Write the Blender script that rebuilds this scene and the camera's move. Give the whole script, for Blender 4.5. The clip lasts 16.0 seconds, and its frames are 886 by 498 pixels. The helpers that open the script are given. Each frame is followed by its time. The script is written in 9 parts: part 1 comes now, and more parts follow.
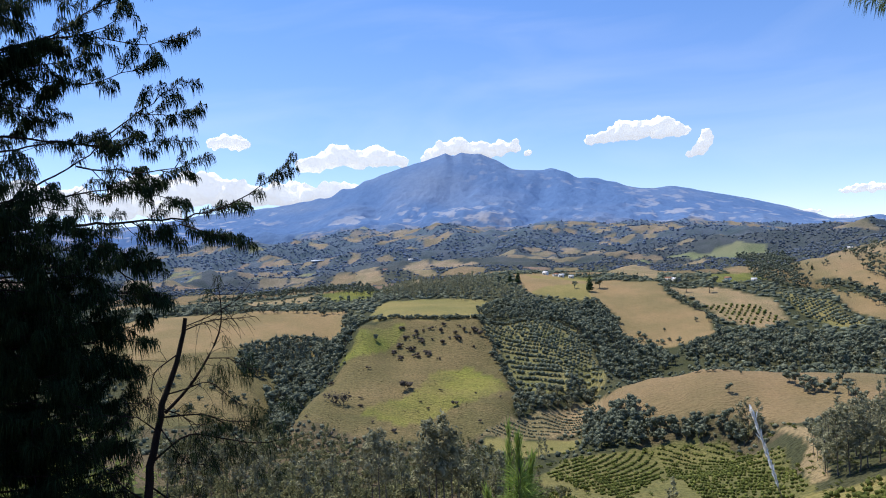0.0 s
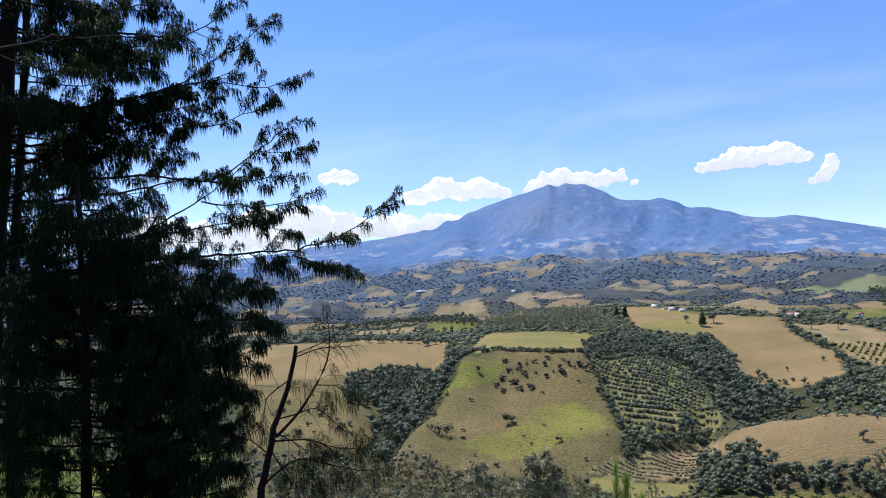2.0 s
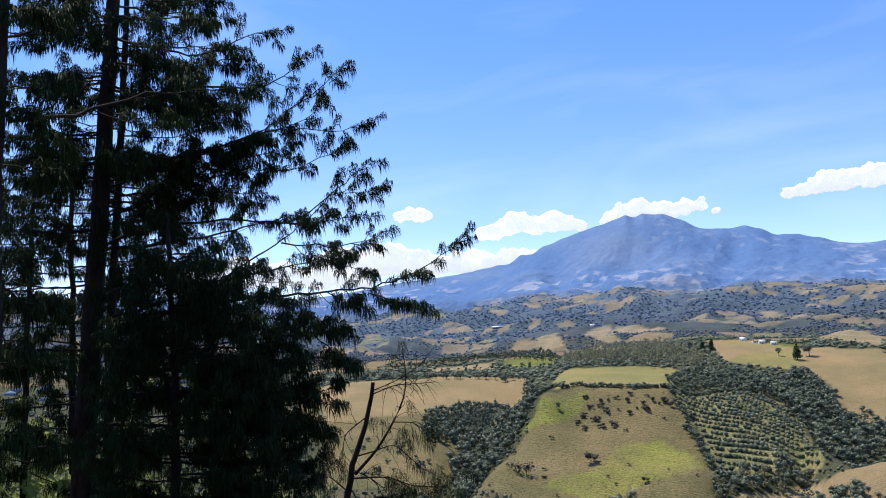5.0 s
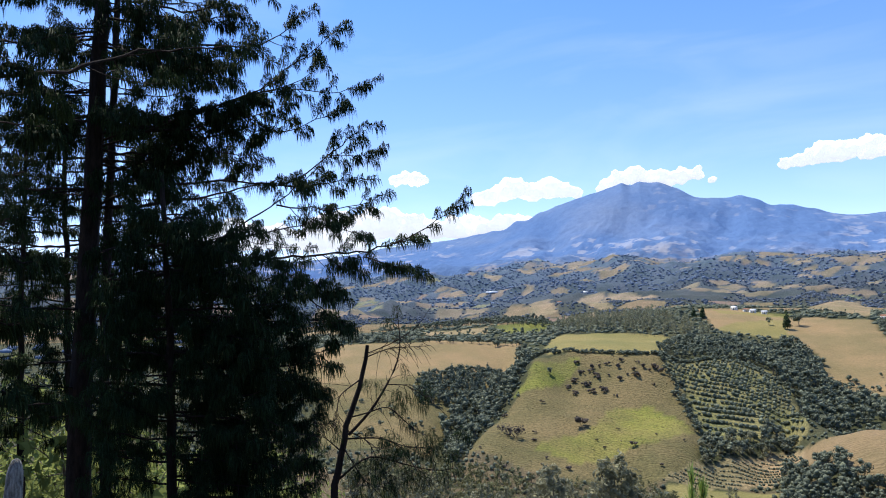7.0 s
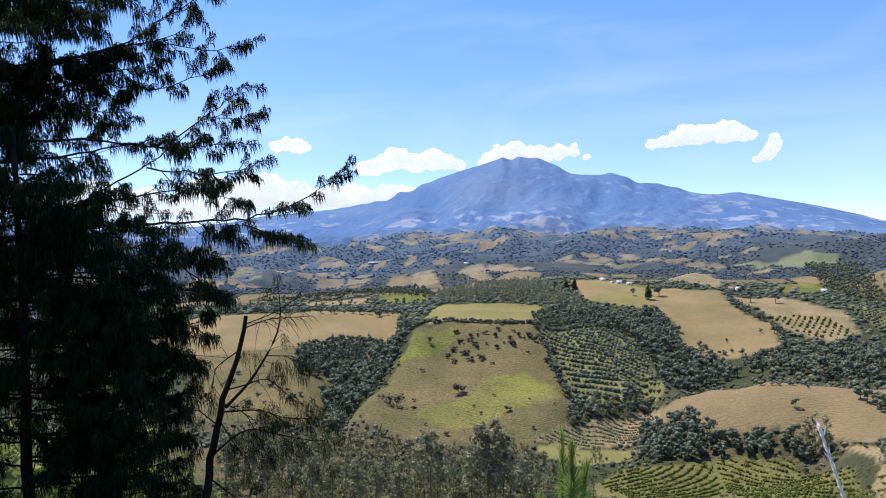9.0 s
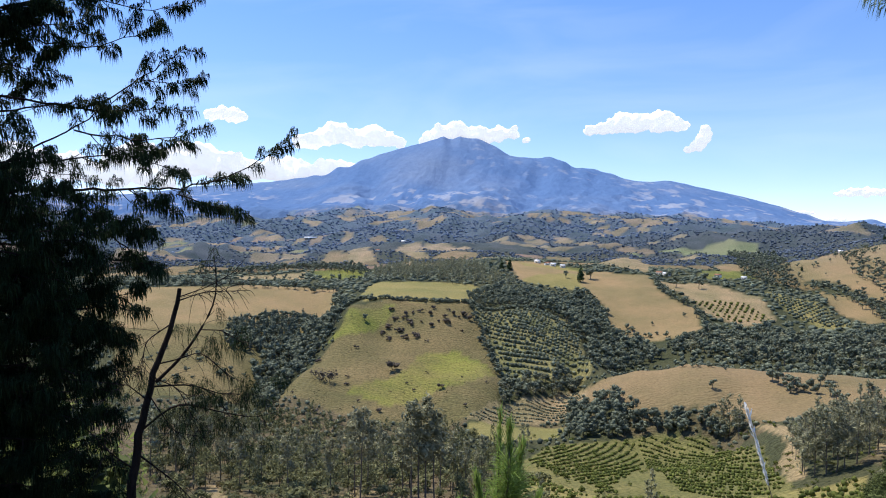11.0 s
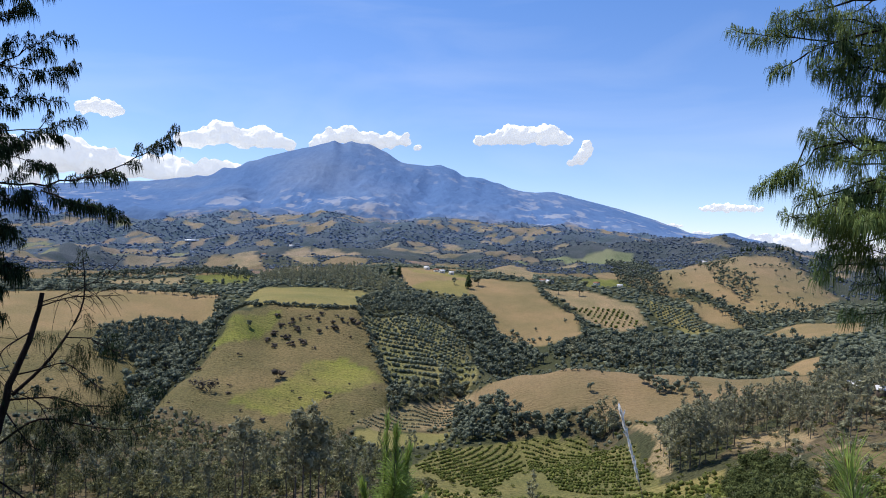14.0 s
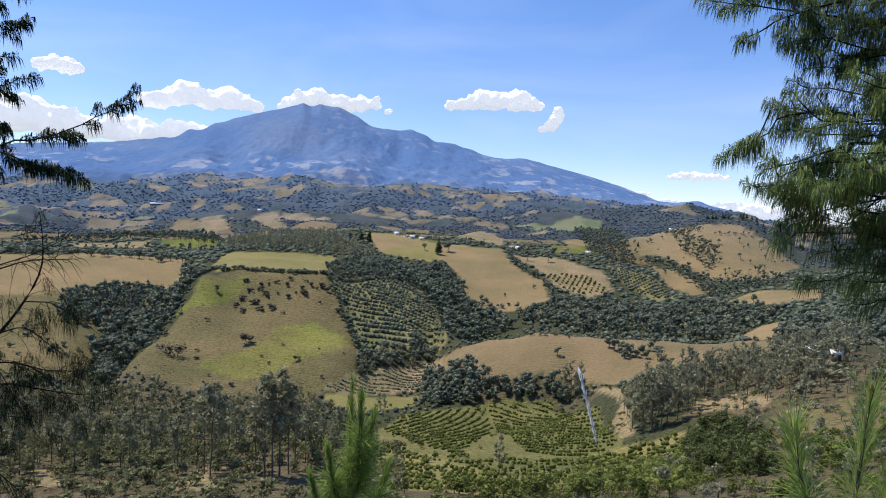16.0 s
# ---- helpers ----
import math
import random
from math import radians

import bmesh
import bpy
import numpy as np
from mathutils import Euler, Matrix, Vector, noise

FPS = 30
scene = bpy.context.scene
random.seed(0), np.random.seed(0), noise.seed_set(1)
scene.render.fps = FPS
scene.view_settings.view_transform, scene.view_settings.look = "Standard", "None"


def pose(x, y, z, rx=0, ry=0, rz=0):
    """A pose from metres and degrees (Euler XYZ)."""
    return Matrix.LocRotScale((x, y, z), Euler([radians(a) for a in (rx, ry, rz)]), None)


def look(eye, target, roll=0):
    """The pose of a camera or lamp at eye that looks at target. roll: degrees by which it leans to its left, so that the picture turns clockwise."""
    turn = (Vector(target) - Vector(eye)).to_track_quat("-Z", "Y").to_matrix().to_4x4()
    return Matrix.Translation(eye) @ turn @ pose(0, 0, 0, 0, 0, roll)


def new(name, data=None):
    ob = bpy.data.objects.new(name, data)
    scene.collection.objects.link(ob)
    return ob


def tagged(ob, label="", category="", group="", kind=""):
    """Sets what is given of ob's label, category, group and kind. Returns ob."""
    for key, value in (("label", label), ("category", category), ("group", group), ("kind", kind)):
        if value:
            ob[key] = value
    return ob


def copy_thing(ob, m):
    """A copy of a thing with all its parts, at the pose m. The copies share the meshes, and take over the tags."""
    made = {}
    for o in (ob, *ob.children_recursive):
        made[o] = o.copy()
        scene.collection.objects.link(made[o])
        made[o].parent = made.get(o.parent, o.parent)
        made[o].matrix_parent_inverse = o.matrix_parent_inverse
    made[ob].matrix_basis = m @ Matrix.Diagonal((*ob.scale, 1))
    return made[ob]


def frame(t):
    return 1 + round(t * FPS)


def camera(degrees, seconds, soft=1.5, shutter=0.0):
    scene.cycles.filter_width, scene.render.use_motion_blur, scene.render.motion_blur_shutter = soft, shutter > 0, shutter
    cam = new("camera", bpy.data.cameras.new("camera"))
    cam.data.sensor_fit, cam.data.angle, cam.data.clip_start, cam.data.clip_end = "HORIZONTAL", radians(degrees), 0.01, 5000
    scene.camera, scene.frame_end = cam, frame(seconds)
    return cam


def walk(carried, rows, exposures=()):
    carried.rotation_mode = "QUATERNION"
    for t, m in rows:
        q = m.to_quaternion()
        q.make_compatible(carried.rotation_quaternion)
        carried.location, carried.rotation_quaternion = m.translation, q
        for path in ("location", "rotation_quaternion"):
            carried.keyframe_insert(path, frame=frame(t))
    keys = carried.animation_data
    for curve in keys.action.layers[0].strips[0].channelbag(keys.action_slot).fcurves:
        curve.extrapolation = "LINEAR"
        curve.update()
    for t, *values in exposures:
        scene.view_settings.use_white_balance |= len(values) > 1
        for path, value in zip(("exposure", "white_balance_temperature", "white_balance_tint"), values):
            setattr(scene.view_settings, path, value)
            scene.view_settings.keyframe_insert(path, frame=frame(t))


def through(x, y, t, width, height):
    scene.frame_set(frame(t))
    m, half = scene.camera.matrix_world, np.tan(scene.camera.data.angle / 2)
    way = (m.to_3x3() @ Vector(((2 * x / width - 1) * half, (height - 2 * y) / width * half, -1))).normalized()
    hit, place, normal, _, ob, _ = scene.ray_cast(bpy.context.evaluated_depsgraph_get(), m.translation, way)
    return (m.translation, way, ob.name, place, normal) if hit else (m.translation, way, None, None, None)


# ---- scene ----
cam = camera(66.57, 16.0, soft=1.0)
# seconds, eye x y z, yaw, pitch, roll
PATH = [
    (0, 0.000, 0, 1.6, 11.55, 0.92, 2.13),
    (0.5, 0.000, 0, 1.6, 13.56, 1.22, 2.18),
    (1, 0.000, 0, 1.6, 16.07, 2.10, 2.19),
    (1.5, 0.000, 0, 1.6, 19.31, 3.83, 1.85),
    (2, 0.000, 0, 1.6, 20.27, 3.86, 1.62),
    (2.5, 0.000, 0, 1.6, 21.76, 4.62, 1.33),
    (3, 0.000, 0, 1.6, 23.91, 5.28, 1.66),
    (5.5, 0.020, 0, 1.6, 27.49, 7.18, 2.14),
    (6, 0.017, 0, 1.6, 28.75, 6.82, 1.57),
    (6.5, 0.014, 0, 1.6, 28.01, 5.67, 1.47),
    (7, 0.011, 0, 1.6, 26.21, 4.09, 1.50),
    (7.5, 0.009, 0, 1.6, 22.94, 2.11, 1.61),
    (8, 0.006, 0, 1.6, 19.82, 2.53, 1.10),
    (8.5, 0.003, 0, 1.6, 18.03, 1.86, 0.83),
    (9, 0.000, 0, 1.6, 16.26, 1.36, 1.04),
    (11.5, -0.055, 0, 1.6, 8.90, -0.69, -1.49),
    (12, -0.055, 0, 1.6, 6.49, -0.59, -2.05),
    (12.5, -0.055, 0, 1.6, 5.33, -0.86, -2.04),
    (13, -0.055, 0, 1.6, 4.74, -1.32, -1.57),
    (13.5, -0.052, 0, 1.6, 3.58, -0.46, -1.41),
    (14, -0.048, 0, 1.6, 1.63, 0.22, -1.66),
    (14.5, -0.045, 0, 1.6, 0.00, -1.00, -1.63),
    (15, -0.037, 0, 1.6, -1.76, -2.00, -2.23),
    (15.5, -0.028, 0, 1.6, -1.03, -2.72, -2.35),
    (16, -0.020, 0, 1.6, -0.88, -2.61, -2.13),
]
EXPOSURES = [(0, 0.1), (2, 0.22), (5.5, 0.31), (7, 0.36), (9, 0.32), (11.5, 0.2), (12.5, 0.06), (14.5, -0.03), (16, 0.02)]
walk(cam, [(t, pose(x, y, z, 90 + pitch, roll, yaw)) for t, x, y, z, yaw, pitch, roll in PATH], EXPOSURES)


# ---- sky, sun and exposure ----
SUN_HEADING, SUN_HEIGHT = 62.0, 64.0  # degrees to the left of north (y), degrees above the horizon
scene.view_settings.exposure = 0.0
world = bpy.data.worlds.new("sky")
scene.world = world
world.use_nodes = True
wn, wl = world.node_tree.nodes, world.node_tree.links
sky = wn.new("ShaderNodeTexSky")
sky.sky_type = "NISHITA"
sky.sun_disc = False
sky.sun_elevation = radians(SUN_HEIGHT)
sky.sun_rotation = radians(-SUN_HEADING)
sky.altitude = 2000
sky.air_density = 1.0
sky.dust_density = 0.7
sky.ozone_density = 3.0
clear = wn.new("ShaderNodeMix")  # deep, clear mountain air
clear.data_type, clear.blend_type = "RGBA", "MULTIPLY"
clear.inputs[0].default_value = 1.0
up = wn.new("ShaderNodeSeparateXYZ")
wl.new(wn.new("ShaderNodeTexCoord").outputs["Generated"], up.inputs[0])
tint = wn.new("ShaderNodeValToRGB")  # paler towards the horizon, deeper overhead
tint.color_ramp.elements[0].position, tint.color_ramp.elements[0].color = 0.02, (1.05, 0.98, 1.06, 1)
tint.color_ramp.elements[1].position, tint.color_ramp.elements[1].color = 0.42, (0.68, 0.94, 1.27, 1)
wl.new(up.outputs["Z"], tint.inputs["Fac"])
wl.new(tint.outputs["Color"], clear.inputs[7])
wl.new(sky.outputs[0], clear.inputs[6])
veil_at = wn.new("ShaderNodeMapping")  # faint high veils of cirrus
veil_at.inputs["Rotation"].default_value, veil_at.inputs["Scale"].default_value = (0, radians(18), radians(25)), (1.2, 1.6, 5.0)
wl.new(up.inputs[0].links[0].from_socket, veil_at.inputs["Vector"])
veil_noise = wn.new("ShaderNodeTexNoise")
veil_noise.inputs["Scale"].default_value, veil_noise.inputs["Detail"].default_value, veil_noise.inputs["Distortion"].default_value = 2.2, 7.0, 0.8
wl.new(veil_at.outputs[0], veil_noise.inputs["Vector"])
veil_share = wn.new("ShaderNodeMapRange")
veil_share.inputs["From Min"].default_value, veil_share.inputs["From Max"].default_value = 0.46, 0.78
veil_share.inputs["To Min"].default_value, veil_share.inputs["To Max"].default_value = 0.0, 0.14
wl.new(veil_noise.outputs["Fac"], veil_share.inputs["Value"])
cirrus = wn.new("ShaderNodeMix")
cirrus.data_type = "RGBA"
cirrus.inputs[7].default_value = (6.2, 6.6, 7.2, 1)
wl.new(veil_share.outputs[0], cirrus.inputs[0])
wl.new(clear.outputs[2], cirrus.inputs[6])
wl.new(cirrus.outputs[2], wn["Background"].inputs["Color"])
wn["Background"].inputs["Strength"].default_value = 0.16
sun_data = bpy.data.lights.new("sun", "SUN")
sun_data.energy, sun_data.angle, sun_data.color = 5.0, radians(0.53), (1.0, 0.925, 0.82)
sun = new("sun", sun_data)
a, e = radians(SUN_HEADING), radians(SUN_HEIGHT)
sun_way = Vector((-math.sin(a) * math.cos(e), math.cos(a) * math.cos(e), math.sin(e)))
sun.matrix_world = look(sun_way * 200, (0, 0, 0))



# ---- materials ----
def material(name, rough=0.9):
    m = bpy.data.materials.new(name)
    m.use_nodes = True
    n, l = m.node_tree.nodes, m.node_tree.links
    b = n["Principled BSDF"]
    b.inputs["Roughness"].default_value = rough
    b.inputs["Specular IOR Level"].default_value = 0.25
    return m, n, l, b


def coords(n, kind="Object"):
    return n.new("ShaderNodeTexCoord").outputs[kind]


def noise_tex(n, l, vector, scale, detail=5.0, rough=0.6):
    t = n.new("ShaderNodeTexNoise")
    t.inputs["Scale"].default_value, t.inputs["Detail"].default_value, t.inputs["Roughness"].default_value = scale, detail, rough
    l.new(vector, t.inputs["Vector"])
    return t.outputs["Fac"]


def ramp(n, l, fac, stops):
    r = n.new("ShaderNodeValToRGB")
    e = r.color_ramp.elements
    while len(e) < len(stops):
        e.new(0.5)
    for k, (at, c) in zip(e, stops):
        k.position, k.color = at, (*c, 1)
    l.new(fac, r.inputs["Fac"])
    return r.outputs["Color"]


def mix(n, l, fac, a, b, blend="MIX"):
    m = n.new("ShaderNodeMix")
    m.data_type, m.blend_type = "RGBA", blend
    for value, slot in ((fac, 0), (a, 6), (b, 7)):
        if isinstance(value, (int, float)):
            m.inputs[slot].default_value = value
        elif isinstance(value, tuple):
            m.inputs[slot].default_value = (*value, 1)
        else:
            l.new(value, m.inputs[slot])
    return m.outputs[2]


def bump(n, l, b, fac, strength, distance):
    k = n.new("ShaderNodeBump")
    k.inputs["Strength"].default_value, k.inputs["Distance"].default_value = strength, distance
    l.new(fac, k.inputs["Height"])
    l.new(k.outputs[0], b.inputs["Normal"])


def foliage(name, dark, light, through=0.25, gloss=0.7, shine=0.08):
    """Leaves: tone varies from leaf to leaf and in broad drifts; some light passes through."""
    m, n, l, b = material(name, gloss)
    b.inputs["Specular IOR Level"].default_value = shine
    island = n.new("ShaderNodeNewGeometry").outputs["Random Per Island"]
    drift = noise_tex(n, l, coords(n), 0.35, 3)
    spread = n.new("ShaderNodeMath")
    spread.operation = "POWER"
    spread.inputs[1].default_value = 1.8
    l.new(island, spread.inputs[0])
    c = mix(n, l, spread.outputs[0], dark, light)
    c = mix(n, l, 0.35, c, ramp(n, l, drift, [(0.3, dark), (0.7, light)]))
    l.new(c, b.inputs["Base Color"])
    t = n.new("ShaderNodeBsdfTranslucent")
    l.new(mix(n, l, 0.5, c, light), t.inputs["Color"])
    s = n.new("ShaderNodeMixShader")
    s.inputs[0].default_value = through
    l.new(b.outputs[0], s.inputs[1])
    l.new(t.outputs[0], s.inputs[2])
    l.new(s.outputs[0], n["Material Output"].inputs["Surface"])
    return m


def bark(name, dark, light, scale=6.0):
    m, n, l, b = material(name, 0.95)
    v = n.new("ShaderNodeMapping")
    v.inputs["Scale"].default_value = (1, 1, 0.25)
    l.new(coords(n), v.inputs["Vector"])
    f = noise_tex(n, l, v.outputs[0], scale * 3, 8, 0.7)
    l.new(ramp(n, l, f, [(0.35, dark), (0.65, light)]), b.inputs["Base Color"])
    bump(n, l, b, f, 0.8, 0.03)
    return m


LEAF_WOOD = foliage("woodland leaves", (0.062, 0.078, 0.06), (0.25, 0.275, 0.18), 0.16)
LEAF_SCRUB = foliage("dusty scrub leaves", (0.02, 0.025, 0.01), (0.37, 0.37, 0.18), 0.28)
# the next two leaf colours hold distance haze, bluer the farther off
LEAF_FAR = foliage("hazed far woodland leaves", (0.088, 0.112, 0.145), (0.125, 0.157, 0.2), 0.0)
LEAF_HAZED = foliage("hazed farthest leaves", (0.108, 0.15, 0.222), (0.15, 0.205, 0.295), 0.0)
LEAF_EUC = foliage("eucalyptus leaves", (0.075, 0.08, 0.045), (0.47, 0.46, 0.29), 0.32)
LEAF_DARK = foliage("dark conifer leaves", (0.02, 0.038, 0.018), (0.095, 0.13, 0.055))
LEAF_MOUND = foliage("dark bush leaves", (0.018, 0.03, 0.009), (0.155, 0.18, 0.06), 0.12)
LEAF_ORCHARD = foliage("orchard leaves", (0.035, 0.052, 0.014), (0.24, 0.265, 0.065), 0.2)
LEAF_UNDER = foliage("undergrowth leaves", (0.05, 0.075, 0.018), (0.4, 0.45, 0.14), 0.45)
LEAF_DRY = foliage("dry shrub leaves", (0.05, 0.045, 0.035), (0.19, 0.155, 0.125))
# pine needles in a sunlit and a backlit copy, the shade put into the colour
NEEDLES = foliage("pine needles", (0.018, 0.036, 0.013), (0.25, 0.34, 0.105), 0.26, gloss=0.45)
NEEDLES_SHADED = foliage("shaded pine needles", (0.004, 0.009, 0.0035), (0.042, 0.072, 0.027), 0.12, gloss=0.7, shine=0.05)
NEEDLES_YOUNG = foliage("young pine needles", (0.06, 0.11, 0.022), (0.42, 0.56, 0.14), 0.45, gloss=0.45)
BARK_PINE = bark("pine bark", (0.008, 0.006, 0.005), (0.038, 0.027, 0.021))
BARK_DARK = bark("shaded grey bark", (0.03, 0.025, 0.02), (0.1, 0.085, 0.07))
BARK_GREY = bark("grey bark", (0.06, 0.05, 0.042), (0.2, 0.175, 0.15))


def ground_material():
    """Soil and grass: the land cover gives the tint, noise gives tussocks, tracks and worn spots."""
    m, n, l, b = material("ground cover", 0.95)
    b.inputs["Specular IOR Level"].default_value = 0.1
    cover = n.new("ShaderNodeAttribute")
    cover.attribute_name = "cover"
    at = coords(n)
    fine = noise_tex(n, l, at, 0.9, 8, 0.7)
    broad = noise_tex(n, l, at, 0.045, 6, 0.6)
    c = mix(n, l, 1.0, cover.outputs["Color"], ramp(n, l, fine, [(0.32, (0.42, 0.45, 0.42)), (0.5, (0.95, 0.95, 0.95)), (0.7, (1.4, 1.36, 1.3))]), "MULTIPLY")
    tuss = n.new("ShaderNodeTexVoronoi")
    tuss.inputs["Scale"].default_value = 0.42
    l.new(at, tuss.inputs["Vector"])
    c = mix(n, l, 1.0, c, ramp(n, l, tuss.outputs["Distance"], [(0.08, (0.6, 0.62, 0.58)), (0.3, (1.05, 1.05, 1.05))]), "MULTIPLY")
    c = mix(n, l, 1.0, c, ramp(n, l, broad, [(0.3, (0.8, 0.86, 0.8)), (0.7, (1.15, 1.1, 1.1))]), "MULTIPLY")
    sward = noise_tex(n, l, at, 0.018, 4, 0.55)
    smooth = mix(n, l, 0.35, cover.outputs["Color"], c)
    c = mix(n, l, cover.outputs["Alpha"], smooth, c)
    c = mix(n, l, 1.0, c, ramp(n, l, sward, [(0.36, (0.8, 0.85, 0.78)), (0.62, (1.08, 1.03, 1.0))]), "MULTIPLY")
    l.new(c, b.inputs["Base Color"])
    wave = n.new("ShaderNodeTexWave")
    wave.wave_type, wave.bands_direction = "BANDS", "Y"
    wave.inputs["Scale"].default_value, wave.inputs["Distortion"].default_value = 0.12, 14.0
    wave.inputs["Detail"].default_value, wave.inputs["Detail Scale"].default_value = 4.0, 1.2
    l.new(at, wave.inputs["Vector"])
    h = mix(n, l, 0.4, fine, wave.outputs["Fac"])
    bump(n, l, b, h, 0.6, 1.0)
    return m


def far_material():
    """The slopes of the great mountain: forest, moor and pale pasture, tinted with blue haze."""
    m, n, l, b = material("mountain slopes", 1.0)
    b.inputs["Specular IOR Level"].default_value = 0.0
    cover = n.new("ShaderNodeAttribute")
    cover.attribute_name = "cover"
    at = coords(n)
    grain = n.new("ShaderNodeMapping")
    grain.inputs["Scale"].default_value = (1, 0.42, 1)
    l.new(at, grain.inputs["Vector"])
    fine = noise_tex(n, l, grain.outputs[0], 0.035, 8, 0.65)
    gullies = noise_tex(n, l, grain.outputs[0], 0.007, 3, 0.45)
    c = mix(n, l, 1.0, cover.outputs["Color"], ramp(n, l, fine, [(0.3, (0.86, 0.87, 0.9)), (0.7, (1.12, 1.11, 1.1))]), "MULTIPLY")
    l.new(c, b.inputs["Base Color"])
    bump(n, l, b, mix(n, l, 0.6, fine, gullies), 0.8, 26.0)
    return m


GROUND = ground_material()
MOUNTAIN = far_material()
BARK_BUD = bark("russet bud scales", (0.12, 0.05, 0.02), (0.35, 0.17, 0.07), 30)
STRAW = bark("dry straw", (0.22, 0.17, 0.09), (0.42, 0.34, 0.2), 20)
PLUME = foliage("feathery plume", (0.95, 0.93, 0.88), (0.98, 0.97, 0.94), 0.95)
WEATHERED = bark("weathered grey timber", (0.05, 0.047, 0.04), (0.36, 0.35, 0.31), 22)
LEAF_TUSSOCK = foliage("coarse grass", (0.14, 0.115, 0.055), (0.24, 0.195, 0.095), 0.1)

